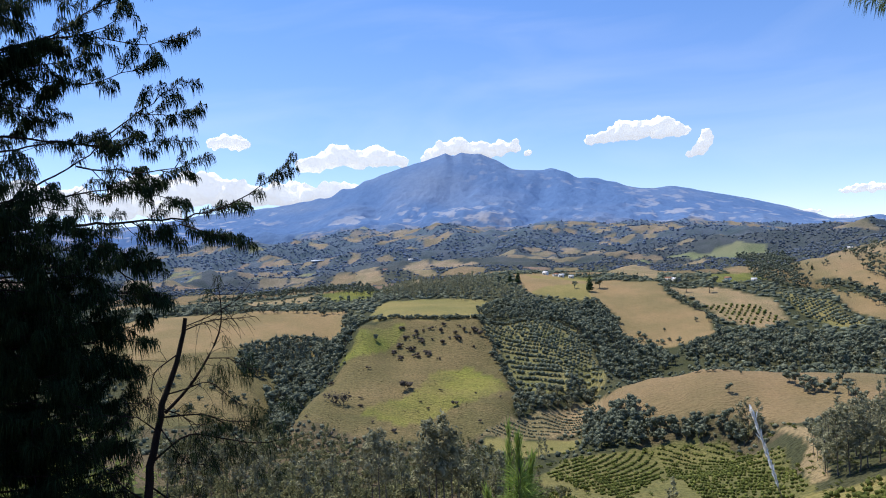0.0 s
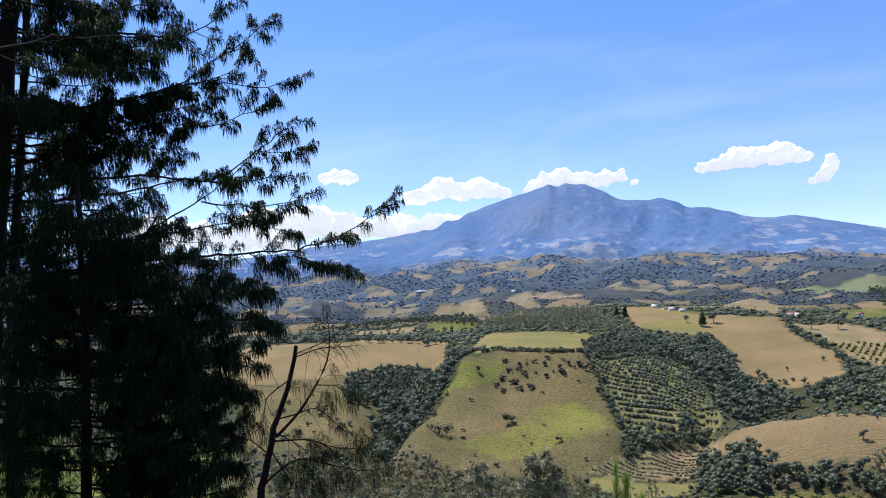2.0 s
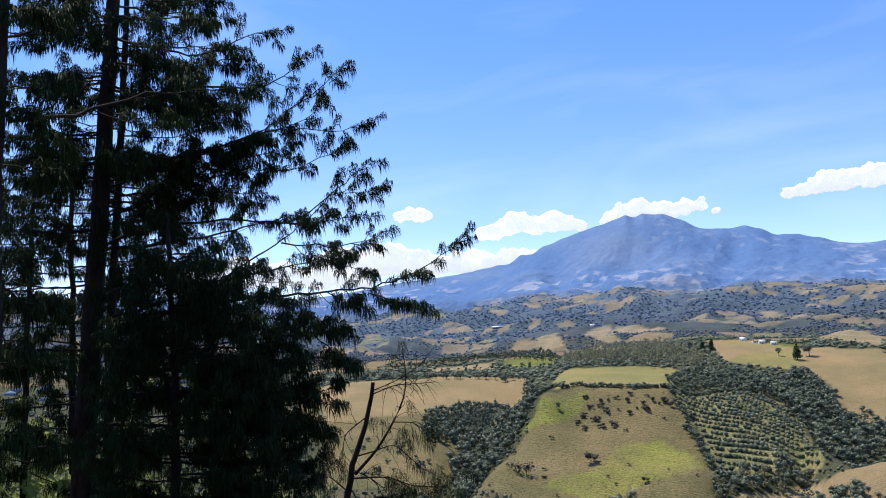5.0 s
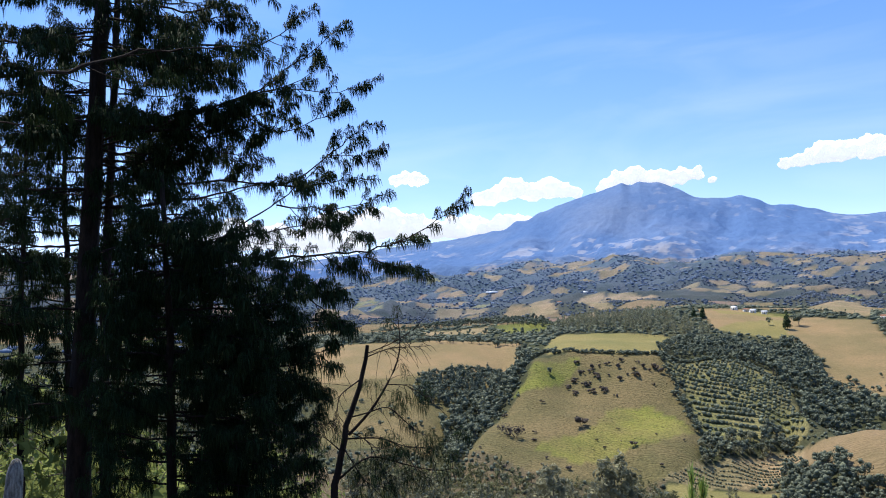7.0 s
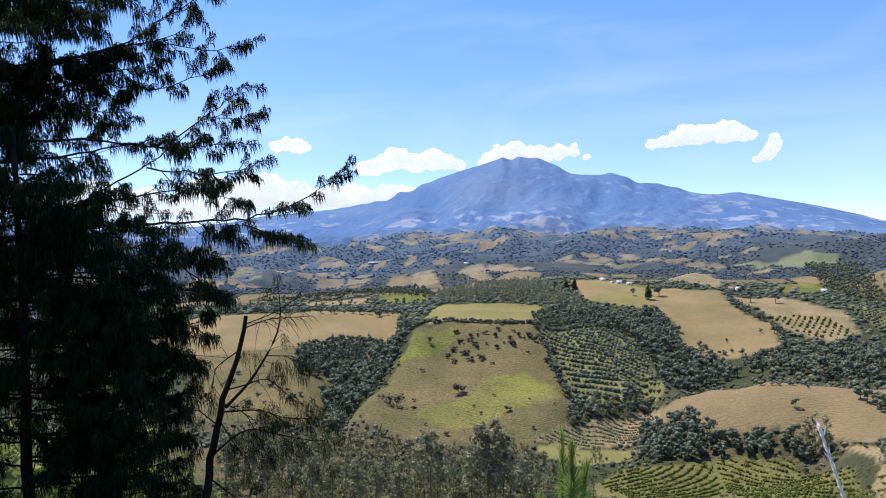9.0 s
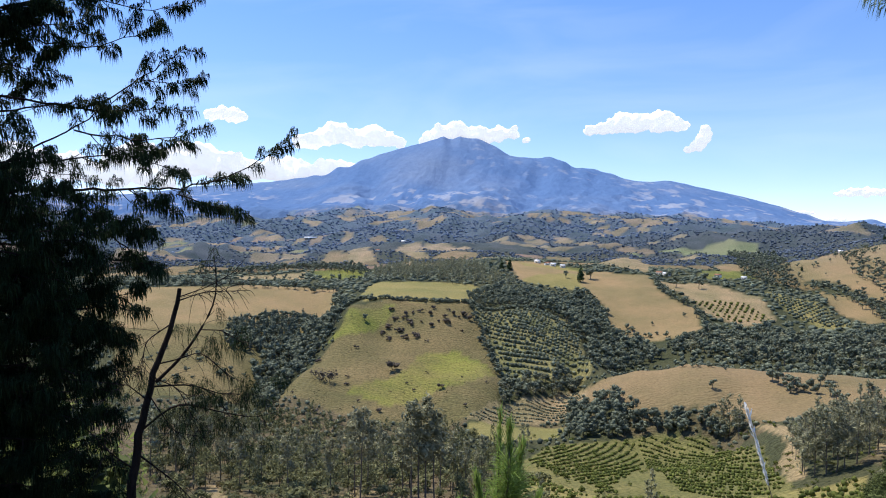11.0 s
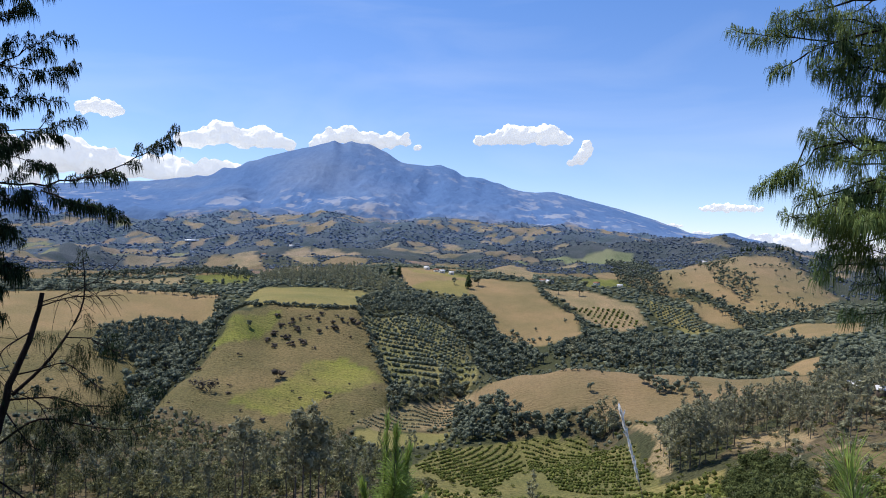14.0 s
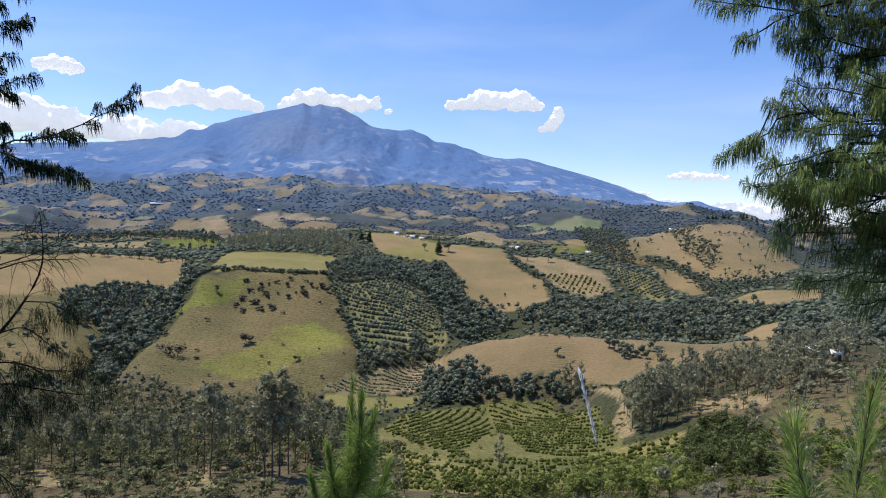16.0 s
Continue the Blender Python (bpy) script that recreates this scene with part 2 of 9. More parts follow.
LAND = [
    [(-90.2, 286.1, -79.2), (-56, 310, -84.7), (-117.1, 265.3, -74.2), (-133.2, 234.8, -69.4), (-149.3, 212.8, -65.3)],  # valley floor left
    [(-150.8, 439.9, -43.9), (-128.4, 462.5, -40.8), (-100.6, 477.5, -39.6), (-73.3, 482.5, -41.7)],  # dome top
    [(-145.5, 399.3, -58.8), (-122.4, 417.4, -57.9), (-85.1, 423.5, -55.9), (-62.1, 413.4, -62.6)],  # dome mid
    [(-139.5, 337.3, -68.1), (-107.2, 338.4, -69.7), (-72.8, 364.8, -70.9), (-45.5, 367.2, -70.6)],  # dome low
    [(-133.9, 296.1, -72.4), (-112.3, 299.7, -75.1), (-79.6, 320.3, -78.7), (-38.9, 339.8, -78.3)],  # dome foot
    [(-166.3, 471.5, -52.5), (-165.9, 439.8, -60.3), (-164.7, 386.3, -74.4), (-157.6, 340.3, -80.1), (-146.7, 295.6, -80.9)],  # left gully
    [(-373.8, 494.7, -42.1), (-350.7, 535.3, -40.6), (-284.9, 584.2, -40.7), (-213.1, 582.2, -43.4)],  # left field
    [(-289.2, 383.1, -54.8), (-268.3, 410, -54.8), (-241.8, 443.4, -54.3), (-190.8, 505.2, -56.7)],  # left field low
    [(-210.3, 292.2, -68.2), (-180.5, 299.9, -71.6), (-186.5, 353.8, -69.1), (-219.5, 363.9, -64.2), (-245.5, 340.8, -62.6)],  # left low meadow
    [(-162.5, 535.9, -38.9), (-122.2, 556.8, -37.7), (-87.3, 573.4, -39.2)],  # hedge flat
    [(-64.1, 490.8, -47.5), (-26.4, 519.3, -51.3), (-3.8, 480, -62.9), (7.6, 414.9, -71.3), (-18.5, 384.6, -74.8), (-36.7, 373.2, -74.7)],  # dark orchard
    [(-10.6, 599.9, -51.4), (22.9, 544.5, -66.2), (34.1, 498.8, -76.9), (19.3, 439.6, -79), (-25.7, 354.1, -79.5)],  # mid gully
    [(-185.1, 664.7, -35.9), (-128.3, 688.2, -33.1), (-76.1, 685.8, -33.8)],  # grove
    [(-262.5, 819, -40), (-198.3, 836.8, -30.5), (-116.4, 852.1, -23), (-73.2, 846.8, -18.8)],  # crest back
    [(-59.1, 847.9, -21.2), (5, 830, -28.7), (81.7, 795.8, -32)],  # big field
    [(-24.2, 689.6, -42.3), (39.6, 688.9, -49.2), (102.3, 682.4, -52.6)],  # big field mid
    [(34.1, 579, -70.2), (63.6, 581.5, -72.2), (103.3, 601.2, -66)],  # big field low
    [(-49.6, 318.2, -80), (-27.7, 343.9, -83), (-2, 375, -83.5)],  # band orchard
    [(-34.1, 301.1, -82.4), (-9.2, 314.9, -84.7)],  # pond meadow
    [(-3.4, 283, -81.3), (26.3, 296.8, -80.5), (59.6, 288.9, -75.7)],  # orchard top
    [(-14.8, 239.5, -75.4), (14.6, 224.5, -72.7), (43.5, 227.9, -70.1), (59.6, 217, -64.3)],  # orchard mid
    [(-12.6, 164.5, -61.1), (10.3, 154.7, -58.1), (31.2, 162, -58.9), (50.1, 157.2, -53.9)],  # orchard low
    [(16.4, 371.6, -70.3), (34.3, 364.4, -62.6), (57.5, 357.4, -57.3), (84, 355.2, -58), (110.3, 353.2, -58.4), (145.7, 345.5, -58.4), (175.9, 342.4, -54.3), (196.4, 348.4, -50.7)],  # brown ridge
    [(35.6, 413.5, -79), (69.5, 409.1, -73.7), (102.9, 405.1, -73), (134.5, 397.9, -71.4), (168.1, 390.4, -70.6)],  # ridge back
    [(20.1, 324.4, -71.4), (45.1, 308.7, -69.8), (70.8, 296.7, -66.7), (94.2, 284.8, -61.5), (116.9, 270.9, -55.4)],  # brown foot
    [(70.3, 265.9, -63.9), (61.7, 206, -57.3)],  # bare patch
    [(61.2, 174.6, -52.5), (75.6, 185.1, -49.2), (93.6, 193.6, -47)],  # right stand
    [(69.9, 132.7, -36.1), (94.3, 159.2, -35.9), (115.7, 198.8, -35.2), (137.3, 208.9, -34.8), (152.5, 210.6, -34.7)],  # right slope
    [(40, 91.6, -32), (44.4, 84, -27.6), (41.8, 68.2, -21.9), (47.2, 64.6, -18.8)],  # right near
    [(203.5, 390.1, -55.5), (222.7, 367.9, -50.1), (255.3, 370.6, -47.1)],  # right shelf
    [(84, 498, -71.2), (125, 494.4, -71.6), (171.7, 485.5, -70.9), (208.9, 459.8, -65)],  # back gully
    [(139.6, 593.8, -69.1), (212.8, 603.6, -70.8), (248.1, 568.2, -67.6), (265.1, 493.3, -59.1)],  # valley right
    [(103.1, 833.7, -35.9), (150.1, 785.8, -40.1), (182.9, 706.7, -52.4), (185.9, 633.3, -67.4)],  # ridge c
    [(221.5, 831, -44.2), (253.7, 758.7, -57.9), (256.1, 694.3, -69.7)],  # orchard c
    [(158, 1290.4, -4.5), (231.5, 1279.2, -0.2), (314.8, 1292.2, 6.4)],  # far green
    [(92.7, 945.5, -27.3), (156.4, 947.2, -27.1), (215, 925.4, -30.9)],  # far green foot
    [(283.2, 662, -70.8), (332.4, 661.2, -58.2), (370.4, 640.6, -54.9)],  # hump
    [(280.7, 980.6, -16.5), (352.3, 1010.4, -3.4), (422, 1026.6, 8.6), (461.7, 1009.4, 1.4), (486.9, 941.6, -23.9), (492.6, 893.2, -44.2)],  # right hill
    [(265.4, 860, -48.4), (333.6, 889.5, -33.5), (366.4, 843.9, -44.4), (403.7, 804.4, -54.2)],  # right hill mid
    [(262, 745.3, -65.9), (310.5, 726.4, -69.9)],  # right hill foot
    [(642.5, 1355.4, 6.5), (730.9, 1309.9, 0.7), (763.3, 1173.6, -6)],  # behind right
    [(-438.5, 669.1, -43.3), (-387.5, 767.7, -40.2), (-337.4, 834.4, -37.2)],  # left flat
    [(-738.9, 945.6, -43), (-630.7, 961.6, -36.3), (-563.7, 1115.7, -32.9), (-443.8, 1168.6, -22.6)],  # left woods
    [(-1232, 1575.5, -13.4), (-1042.7, 1588.4, -7.8), (-891, 1678.2, -2.4), (-732.8, 1807.1, 11.3)],  # left back
    [(-1663.9, 2126.4, 61.4), (-1482.7, 2256.4, 76.9), (-1313.6, 2358.9, 102.8), (-1104.2, 2463.9, 110.8), (-829.3, 2569.5, 124.6)],  # left back2
    [(-320.2, 1052.4, -25), (-302, 1367, -12.5), (-149.4, 1241, -10.8), (-22.6, 1149.8, -18.1), (54.3, 1148.7, -14)],  # mid woods
    [(-485.3, 1733.3, 17.1), (-323.2, 1719.9, 18.6), (-170.7, 1641.1, 10.8), (-34.8, 1699.6, 22.2), (123.9, 1545, 11.9)],  # mid hills
    [(-548.2, 2078.9, 59.5), (-473.4, 2505.7, 131.1), (-302.4, 2481.6, 113.9), (-93.5, 2448.2, 118.2), (85.7, 2298.4, 96.8), (235.1, 1935.8, 54), (376.4, 1760.2, 34.7)],  # far hills
    [(433.6, 2411.3, 85), (561.5, 2127.2, 50), (722.5, 2078, 48.6), (792.7, 1836.2, 32.1), (916.8, 1777.5, 16.1), (1028.8, 1715.1, 2.4)],  # far hills2
    [(-1492.9, 2602.1, 129.4), (-1129.7, 2779.2, 144.3), (-698.1, 2917.7, 165.3), (-214.8, 2992.3, 153.7), (160.8, 2995.7, 162.1), (512.7, 2854.3, 117), (818.5, 2677.7, 74.6), (1109.9, 2570.6, 37.9), (1364.4, 2445.1, -0.2)],  # mountain foot
    [(-2619.6, 3022.9, 175.4), (-2382.2, 3213.3, 230), (-2077.7, 3418.1, 294.6), (-1762.8, 3590.6, 333.3), (-1482.9, 3715, 376.2), (-1234.4, 3804.8, 469.5), (-1029.5, 3865.2, 541.3), (-846.5, 3909.4, 595.3), (-759.1, 3927.3, 620.3), (-704.8, 3937.4, 610.3), (-650.8, 3946.7, 626.5), (-553.5, 3961.5, 608.6), (-461.3, 3973.3, 576.6), (-361, 3983.7, 517.9)],  # crest
    [(-144.9, 3997.4, 509.2), (40.7, 3999.8, 448.1), (114.3, 3998.4, 443.4), (309.3, 3988, 381.2), (507.2, 3967.7, 365.1), (702.4, 3937.8, 318.7), (892.7, 3899.1, 269), (1077.2, 3852.2, 213.4), (1196.3, 3816.9, 176.8), (1326.1, 3773.8, 141), (1463.8, 3722.5, 143.6), (1583.9, 3673, 108.8), (1711.8, 3615.2, 69.1), (1880.2, 3530.6, 29), (2057.7, 3430.1, 0.3), (2258.1, 3301.7, -16.6)],  # crest right
    [(-1921.4, 3162, 235.7), (-1630, 3321.6, 269.7), (-1370.9, 3436.6, 308), (-1140.7, 3519.8, 378.7), (-951, 3575.7, 441.3), (-694.3, 3634.3, 492.6), (-424.9, 3675.5, 463.1), (-132.4, 3697.6, 415.7), (107.2, 3698.4, 360.9), (470.5, 3670, 294.9), (826.9, 3606.4, 212.8), (1107.5, 3530.4, 134.2), (1355.1, 3442.9, 98.4), (1584.1, 3343.8, 41.6)],  # crest front
    [(-654.1, 3438.3, 357.2), (-428.7, 3473.6, 367.5), (-196.1, 3494.5, 318), (-996.8, 3250.6, 251.1), (330.7, 3484.3, 259.3), (755.6, 3417.5, 181), (1270.4, 3261.3, 79.2)],  # spur
    [(-0, 3, -0.15), (-3, 0, 0.1), (-0, -3, 0.3), (3, -0, 0.1)],  # stand
    [(7.8, 4.5, -2.2), (4.5, 7.8, -3.2), (-0, 9, -3.4), (-4.5, 7.8, -3.2), (-7.8, 4.5, -2.4)],  # edge
    [(19.1, 11, -7), (11, 19.1, -9.5), (-0, 22, -10), (-11, 19.1, -9.5), (-19.1, 11, -7)],  # bank
    [(45.3, 21.1, -13), (32.1, 38.3, -16), (-0, 50, -21), (-12.9, 48.3, -22), (-25, 43.3, -22), (-38.3, 32.1, -20), (-47, 17.1, -14)],  # slope
    [(-0, 105, -42), (-18.2, 103.4, -43), (-35.9, 98.7, -43), (-55.6, 89, -42), (-80.4, 67.5, -38), (-98.7, 35.9, -30)],  # slope low
    [(-29.5, 167.4, -57), (-63.7, 157.6, -58), (-97.5, 139.3, -57), (-139.3, 97.5, -50)],  # slope foot
    [(-268.1, 225, -66), (-317.2, 147.9, -50), (-344.7, 60.8, -30)],  # left side
    [(-612.8, 514.2, -45), (-725, 338.1, -40), (-787.8, 138.9, -20)],  # left side b
    [(-1378.9, 1157, 0), (-1631.4, 760.7, 10), (-1793.2, 156.9, 20)],  # left side c
    [(-2972.6, 2676.5, 300), (-3464.1, 2000, 250), (-3984.8, 348.6, 200)],  # left side d
    [(-2144.9, 1799.8, 120), (-2631.1, 957.7, 100)],  # left side e
    [(-29.5, -5.2, 3), (-19.3, -23, 8), (-0, -30, 10), (19.3, -23, 8), (29.5, -5.2, 3)],  # behind
    [(-141, -51.3, 20), (-75, -129.9, 35), (-0, -150, 40), (75, -129.9, 35), (141, -51.3, 20)],  # behind b
    [(-886.3, -156.3, 20), (-578.5, -689.4, 60), (-0, -900, 80), (578.5, -689.4, 60), (886.3, -156.3, 10)],  # behind c
    [(-3939.2, -694.6, 60), (-2571.2, -3064.2, 90), (-0, -4000, 120), (2571.2, -3064.2, 90), (3939.2, -694.6, 30)],  # behind d
    [(114.9, 96.4, -30), (135.9, 63.4, -20), (147.7, 26, -5)],  # right side
    [(424.3, 424.3, -55), (519.6, 300, -40), (590.9, 104.2, -10)],  # right side b
    [(1272.8, 1272.8, -20), (1558.8, 900, -10), (1772.7, 312.6, 10)],  # right side c
    [(2828.4, 2828.4, -10), (3625.2, 1690.5, 0), (3984.8, 348.6, 20)],  # right side d
    [(3149.7, 3753.6, -60), (1675.9, 4604.5, -60), (-0, 4900, -60), (-1675.9, 4604.5, -60), (-3149.7, 3753.6, -60), (-4243.5, 2450, -40)],  # beyond
]


# ---- the lie of the land: ridge and valley lines (x, y, z in metres) placed to fit the camera's view, blended into one sheet ----
def _hash(i, j, seed):
    n = (i * 374761393 + j * 668265263 + seed * 974634541) & 0x7FFFFFFF
    n = ((n ^ (n >> 13)) * 1274126177) & 0x7FFFFFFF
    return ((n ^ (n >> 16)) & 0xFFFF) / 65535.0


def vnoise(x, y, seed=0):
    """Smooth noise between -1 and 1 at plan coordinates x, y."""
    x, y = np.asarray(x, float), np.asarray(y, float)
    i, j = np.floor(x).astype(np.int64), np.floor(y).astype(np.int64)
    u, v = x - i, y - j
    u, v = u * u * u * (u * (6 * u - 15) + 10), v * v * v * (v * (6 * v - 15) + 10)
    a, b = _hash(i, j, seed), _hash(i + 1, j, seed)
    c, d = _hash(i, j + 1, seed), _hash(i + 1, j + 1, seed)
    return 2 * (a + (b - a) * u + (c - a) * v + (a - b - c + d) * u * v) - 1


def fractal(x, y, seed=0, octaves=4):
    total, amp = 0.0, 1.0
    for k in range(octaves):
        total = total + amp * vnoise(x * 2**k, y * 2**k, seed + 17 * k)
        amp *= 0.5
    return total / 1.9


def ridged(x, y, seed=0, octaves=4):
    total, amp = 0.0, 1.0
    for k in range(octaves):
        total = total + amp * (1 - 2 * np.abs(vnoise(x * 2**k, y * 2**k, seed + 31 * k)))
        amp *= 0.5
    return total / 1.9


def warp(x, y):
    r = np.hypot(x, y) + 1e-6
    k = np.log1p(r / 40) / r
    return np.stack([x * k, y * k], -1)


def kernel(a, b):
    d2 = ((a[:, None, :] - b[None, :, :]) ** 2).sum(-1)
    return -np.sqrt(d2 + 0.035**2)


def along_line(line, gap=0.16):
    """The points of a ridge or valley line, with more between them where they are far apart."""
    line = np.array(line, float)
    out = [line[0]]
    for a, b in zip(line[:-1], line[1:]):
        d = float(np.linalg.norm(warp(*a[:2]) - warp(*b[:2])))
        n = int(d / gap) + 1 if d < 0.6 else 1
        out += [a + (b - a) * k / n for k in range(1, n + 1)]
    return out


SPOTS = np.array([p for line in LAND for p in along_line(line)], float)
KNOTS = warp(SPOTS[:, 0], SPOTS[:, 1])
_n = len(KNOTS)
_A = np.zeros((_n + 1, _n + 1))
_A[:_n, :_n] = kernel(KNOTS, KNOTS) + 0.00004 * np.eye(_n)
_A[:_n, _n] = _A[_n, :_n] = 1
WEIGHTS = np.linalg.solve(_A, np.r_[SPOTS[:, 2], 0])


SUMMIT = SPOTS[np.argmax(SPOTS[:, 2])]
# skyline corrections fitted to the camera's view, as horns, notches and shoulders of the crest: headings in degrees,
# rise in metres
CREST = (
    (-24, -21.7, -19.5, -16, -9.5, -7.7, -6, -3, -0.2, 1.8, 4.1, 5.4, 7.1, 8.2, 8.9, 9.3, 9.7, 10.0, 10.3, 10.7, 11.0, 11.5, 13, 15.7, 19, 22, 25),
    (0, 10, -11, 3, 3, 10, -14, -2, -14, 5, 19, -4, -5, 5, -12, -8, 12, 3, -12, -4, 12, 4, 6, 19, 17, 14, 0),
)


def height(x, y):
    """The ground's height at plan points x, y."""
    x, y = np.atleast_1d(np.asarray(x, float)), np.atleast_1d(np.asarray(y, float))
    z = np.empty(x.shape)
    flat_x, flat_y, flat_z = x.ravel(), y.ravel(), z.reshape(-1)
    for s in range(0, flat_x.size, 20000):
        e = slice(s, s + 20000)
        w = warp(flat_x[e], flat_y[e])
        flat_z[e] = kernel(w, KNOTS) @ WEIGHTS[:-1] + WEIGHTS[-1]
    r = np.hypot(x, y)
    rough = np.clip((r - 30) / 300, 0, 1)
    z += 2.2 * rough * fractal(x / 70, y / 70, 3) + 0.5 * rough * fractal(x / 14, y / 14, 9, 3)
    hills = np.clip((r - 900) / 500, 0, 1) * np.clip((3300 - r) / 500, 0, 1)
    z += hills * (40 * ridged(x / 300, y / 300, 5) - 17 + 11 * ridged(x / 110, y / 130, 6, 2))
    far = np.clip((r - 2700) / 400, 0, 1) * np.clip((3750 - r) / 450, 0.03, 1)
    dx, dy = x - SUMMIT[0], y - SUMMIT[1]
    away, turn = np.hypot(dx, dy), np.arctan2(dx, -dy)
    bend = 0.5 * fractal(x / 400, y / 400, 2)
    z += far * np.clip(away / 600, 0.1, 1) * (10 * ridged(turn * 7 + 3 * bend, away / 600, 12, 4) - 3)
    z += far * 20 * ridged(x / 210 + bend, y / 480, 14, 4)
    heading = np.degrees(np.arctan2(-x, y))
    z += 0.7 * np.interp(heading, CREST[0], CREST[1]) * np.exp(-((r - 4050) / 240) ** 2)
    return z

FIELDS = [
    ("olive", [(-390, 500), (-200, 520), (-170, 440), (-186, 383), (-211, 385), (-247, 398), (-286, 379), (-330, 400)]),  # slope below left field
    ("dry", [(-382, 505), (-358, 546), (-288, 590), (-213, 589), (-192, 525), (-190, 495), (-224, 473), (-243, 426), (-288, 382)]),  # left field
    ("olive", [(-286, 379), (-247, 398), (-211, 385), (-186, 383), (-172, 351), (-161, 307), (-197, 262)]),  # left low
    ("olive", [(-152, 443), (-130, 469), (-74, 485), (-57, 437), (-40, 384), (-36, 343), (-41, 318), (-91, 289), (-137, 298), (-145, 360), (-144, 396)]),  # dome
    ("green", [(-150, 433), (-122, 460), (-118, 445), (-127, 427), (-130, 402), (-145, 396), (-149, 420)]),  # dome green
    ("green", [(-110, 323), (-96, 345), (-92, 362), (-90, 390), (-66, 405), (-51, 393), (-44, 372), (-57, 351), (-70, 342), (-77, 324), (-88, 315)]),  # dome green
    ("yellow", [(-171, 535), (-186, 630), (-96, 630), (-70, 588), (-77, 478), (-148, 464)]),  # hedge flat
    ("dry", [(-87, 842), (-47, 888), (5, 824), (84, 799), (87, 724), (111, 664), (107, 597), (85, 564), (47, 558), (31, 575), (31, 638), (11, 702), (-54, 698)]),  # big field
    ("yellow", [(-54, 698), (-40, 757), (5, 801), (11, 702)]),  # big field green
    ("ridge", [(4, 381), (16, 373), (32, 374), (59, 365), (68, 368), (94, 358), (118, 349), (143, 338), (160, 334), (171, 317), (155, 288), (131, 278), (107, 263), (91, 274), (76, 271), (70, 293), (57, 303), (28, 315), (7, 345)]),  # brown ridge
    ("dry", [(189, 405), (229, 433), (211, 388), (165, 327)]),  # right wedge
    ("dry", [(274, 973), (367, 1052), (424, 1041), (473, 1035), (494, 972), (490, 891), (413, 796), (354, 769), (328, 800), (307, 876), (274, 913)]),  # right hill
    ("dry", [(275, 845), (306, 814), (316, 739), (278, 706), (266, 756)]),  # right hill low
    ("dry", [(271, 634), (325, 680), (387, 660), (338, 575), (286, 550), (261, 575)]),  # hump
    ("tan", [(87, 787), (144, 791), (186, 733), (180, 651), (144, 615), (119, 646), (114, 700)]),  # ridge c
    ("yellow", [(206, 797), (253, 755), (252, 677), (220, 638), (199, 680)]),  # orchard c
    ("bright", [(156, 1317), (204, 1311), (281, 1313), (327, 1298), (321, 1270), (199, 1209)]),  # far green
    ("tan", [(29, 947), (85, 1171), (110, 992), (87, 852)]),  # far dry
    ("yellow", [(-47, 305), (-36, 320), (-4, 327), (-6, 300), (-26, 275), (-37, 284)]),  # pond
    ("tan", [(69, 290), (75, 253), (65, 206), (56, 178), (52, 179), (62, 218), (68, 231)]),  # bare patch
    ("tan", [(73, 184), (85, 205), (98, 206), (86, 164), (80, 158), (77, 174)]),  # clearing
    ("tan", [(-43, 119), (-49, 142), (-42, 141), (-34, 117)]),  # thicket floor
    ("tan", [(-79, 132), (-88, 151), (-83, 152), (-69, 128)]),  # thicket floor
    ("tan", [(67, 128), (75, 141), (82, 140), (80, 131), (68, 119), (60, 110)]),  # clearing rd
    ("olive", [(70, 137), (81, 136), (99, 148), (107, 148), (40, 55), (58, 110)]),  # clearing r
    ("lush", [(-17, 241), (-8, 279), (26, 297), (55, 290), (62, 235), (51, 173), (40, 145), (23, 155), (10, 178), (-13, 214)]),  # orchard bright
    ("yellow", [(-23, 229), (-13, 214), (10, 178), (23, 155), (40, 145), (48, 163), (27, 90), (-11, 118)]),  # orchard floor
    ("yellow", [(40, 175), (51, 171), (64, 166), (39, 94), (28, 70), (25, 109)]),  # orchard yellow
    ("orchard", [(-69, 472), (-36, 526), (-9, 534), (6, 491), (11, 400), (-12, 388), (-37, 377), (-49, 424)]),  # dark orchard
    ("tan", [(-50, 310), (-43, 333), (-23, 360), (-4, 384), (6, 390), (8, 356), (-2, 339), (-17, 332), (-35, 317)]),  # band orchard
    ("green", [(-333, 824), (-327, 924), (-277, 886), (-224, 700), (-268, 692)]),  # left greens
    ("tan", [(-400, 743), (-334, 809), (-282, 684), (-354, 668)]),  # left flat
    ("tan", [(-540, 1541), (-498, 1550), (-315, 1048), (-331, 981)]),  # pink
    ("green", [(-67, 857), (12, 859), (12, 821), (-57, 817)]),  # village
    ("green", [(162, 931), (220, 949), (223, 895), (152, 833)]),  # green c
]
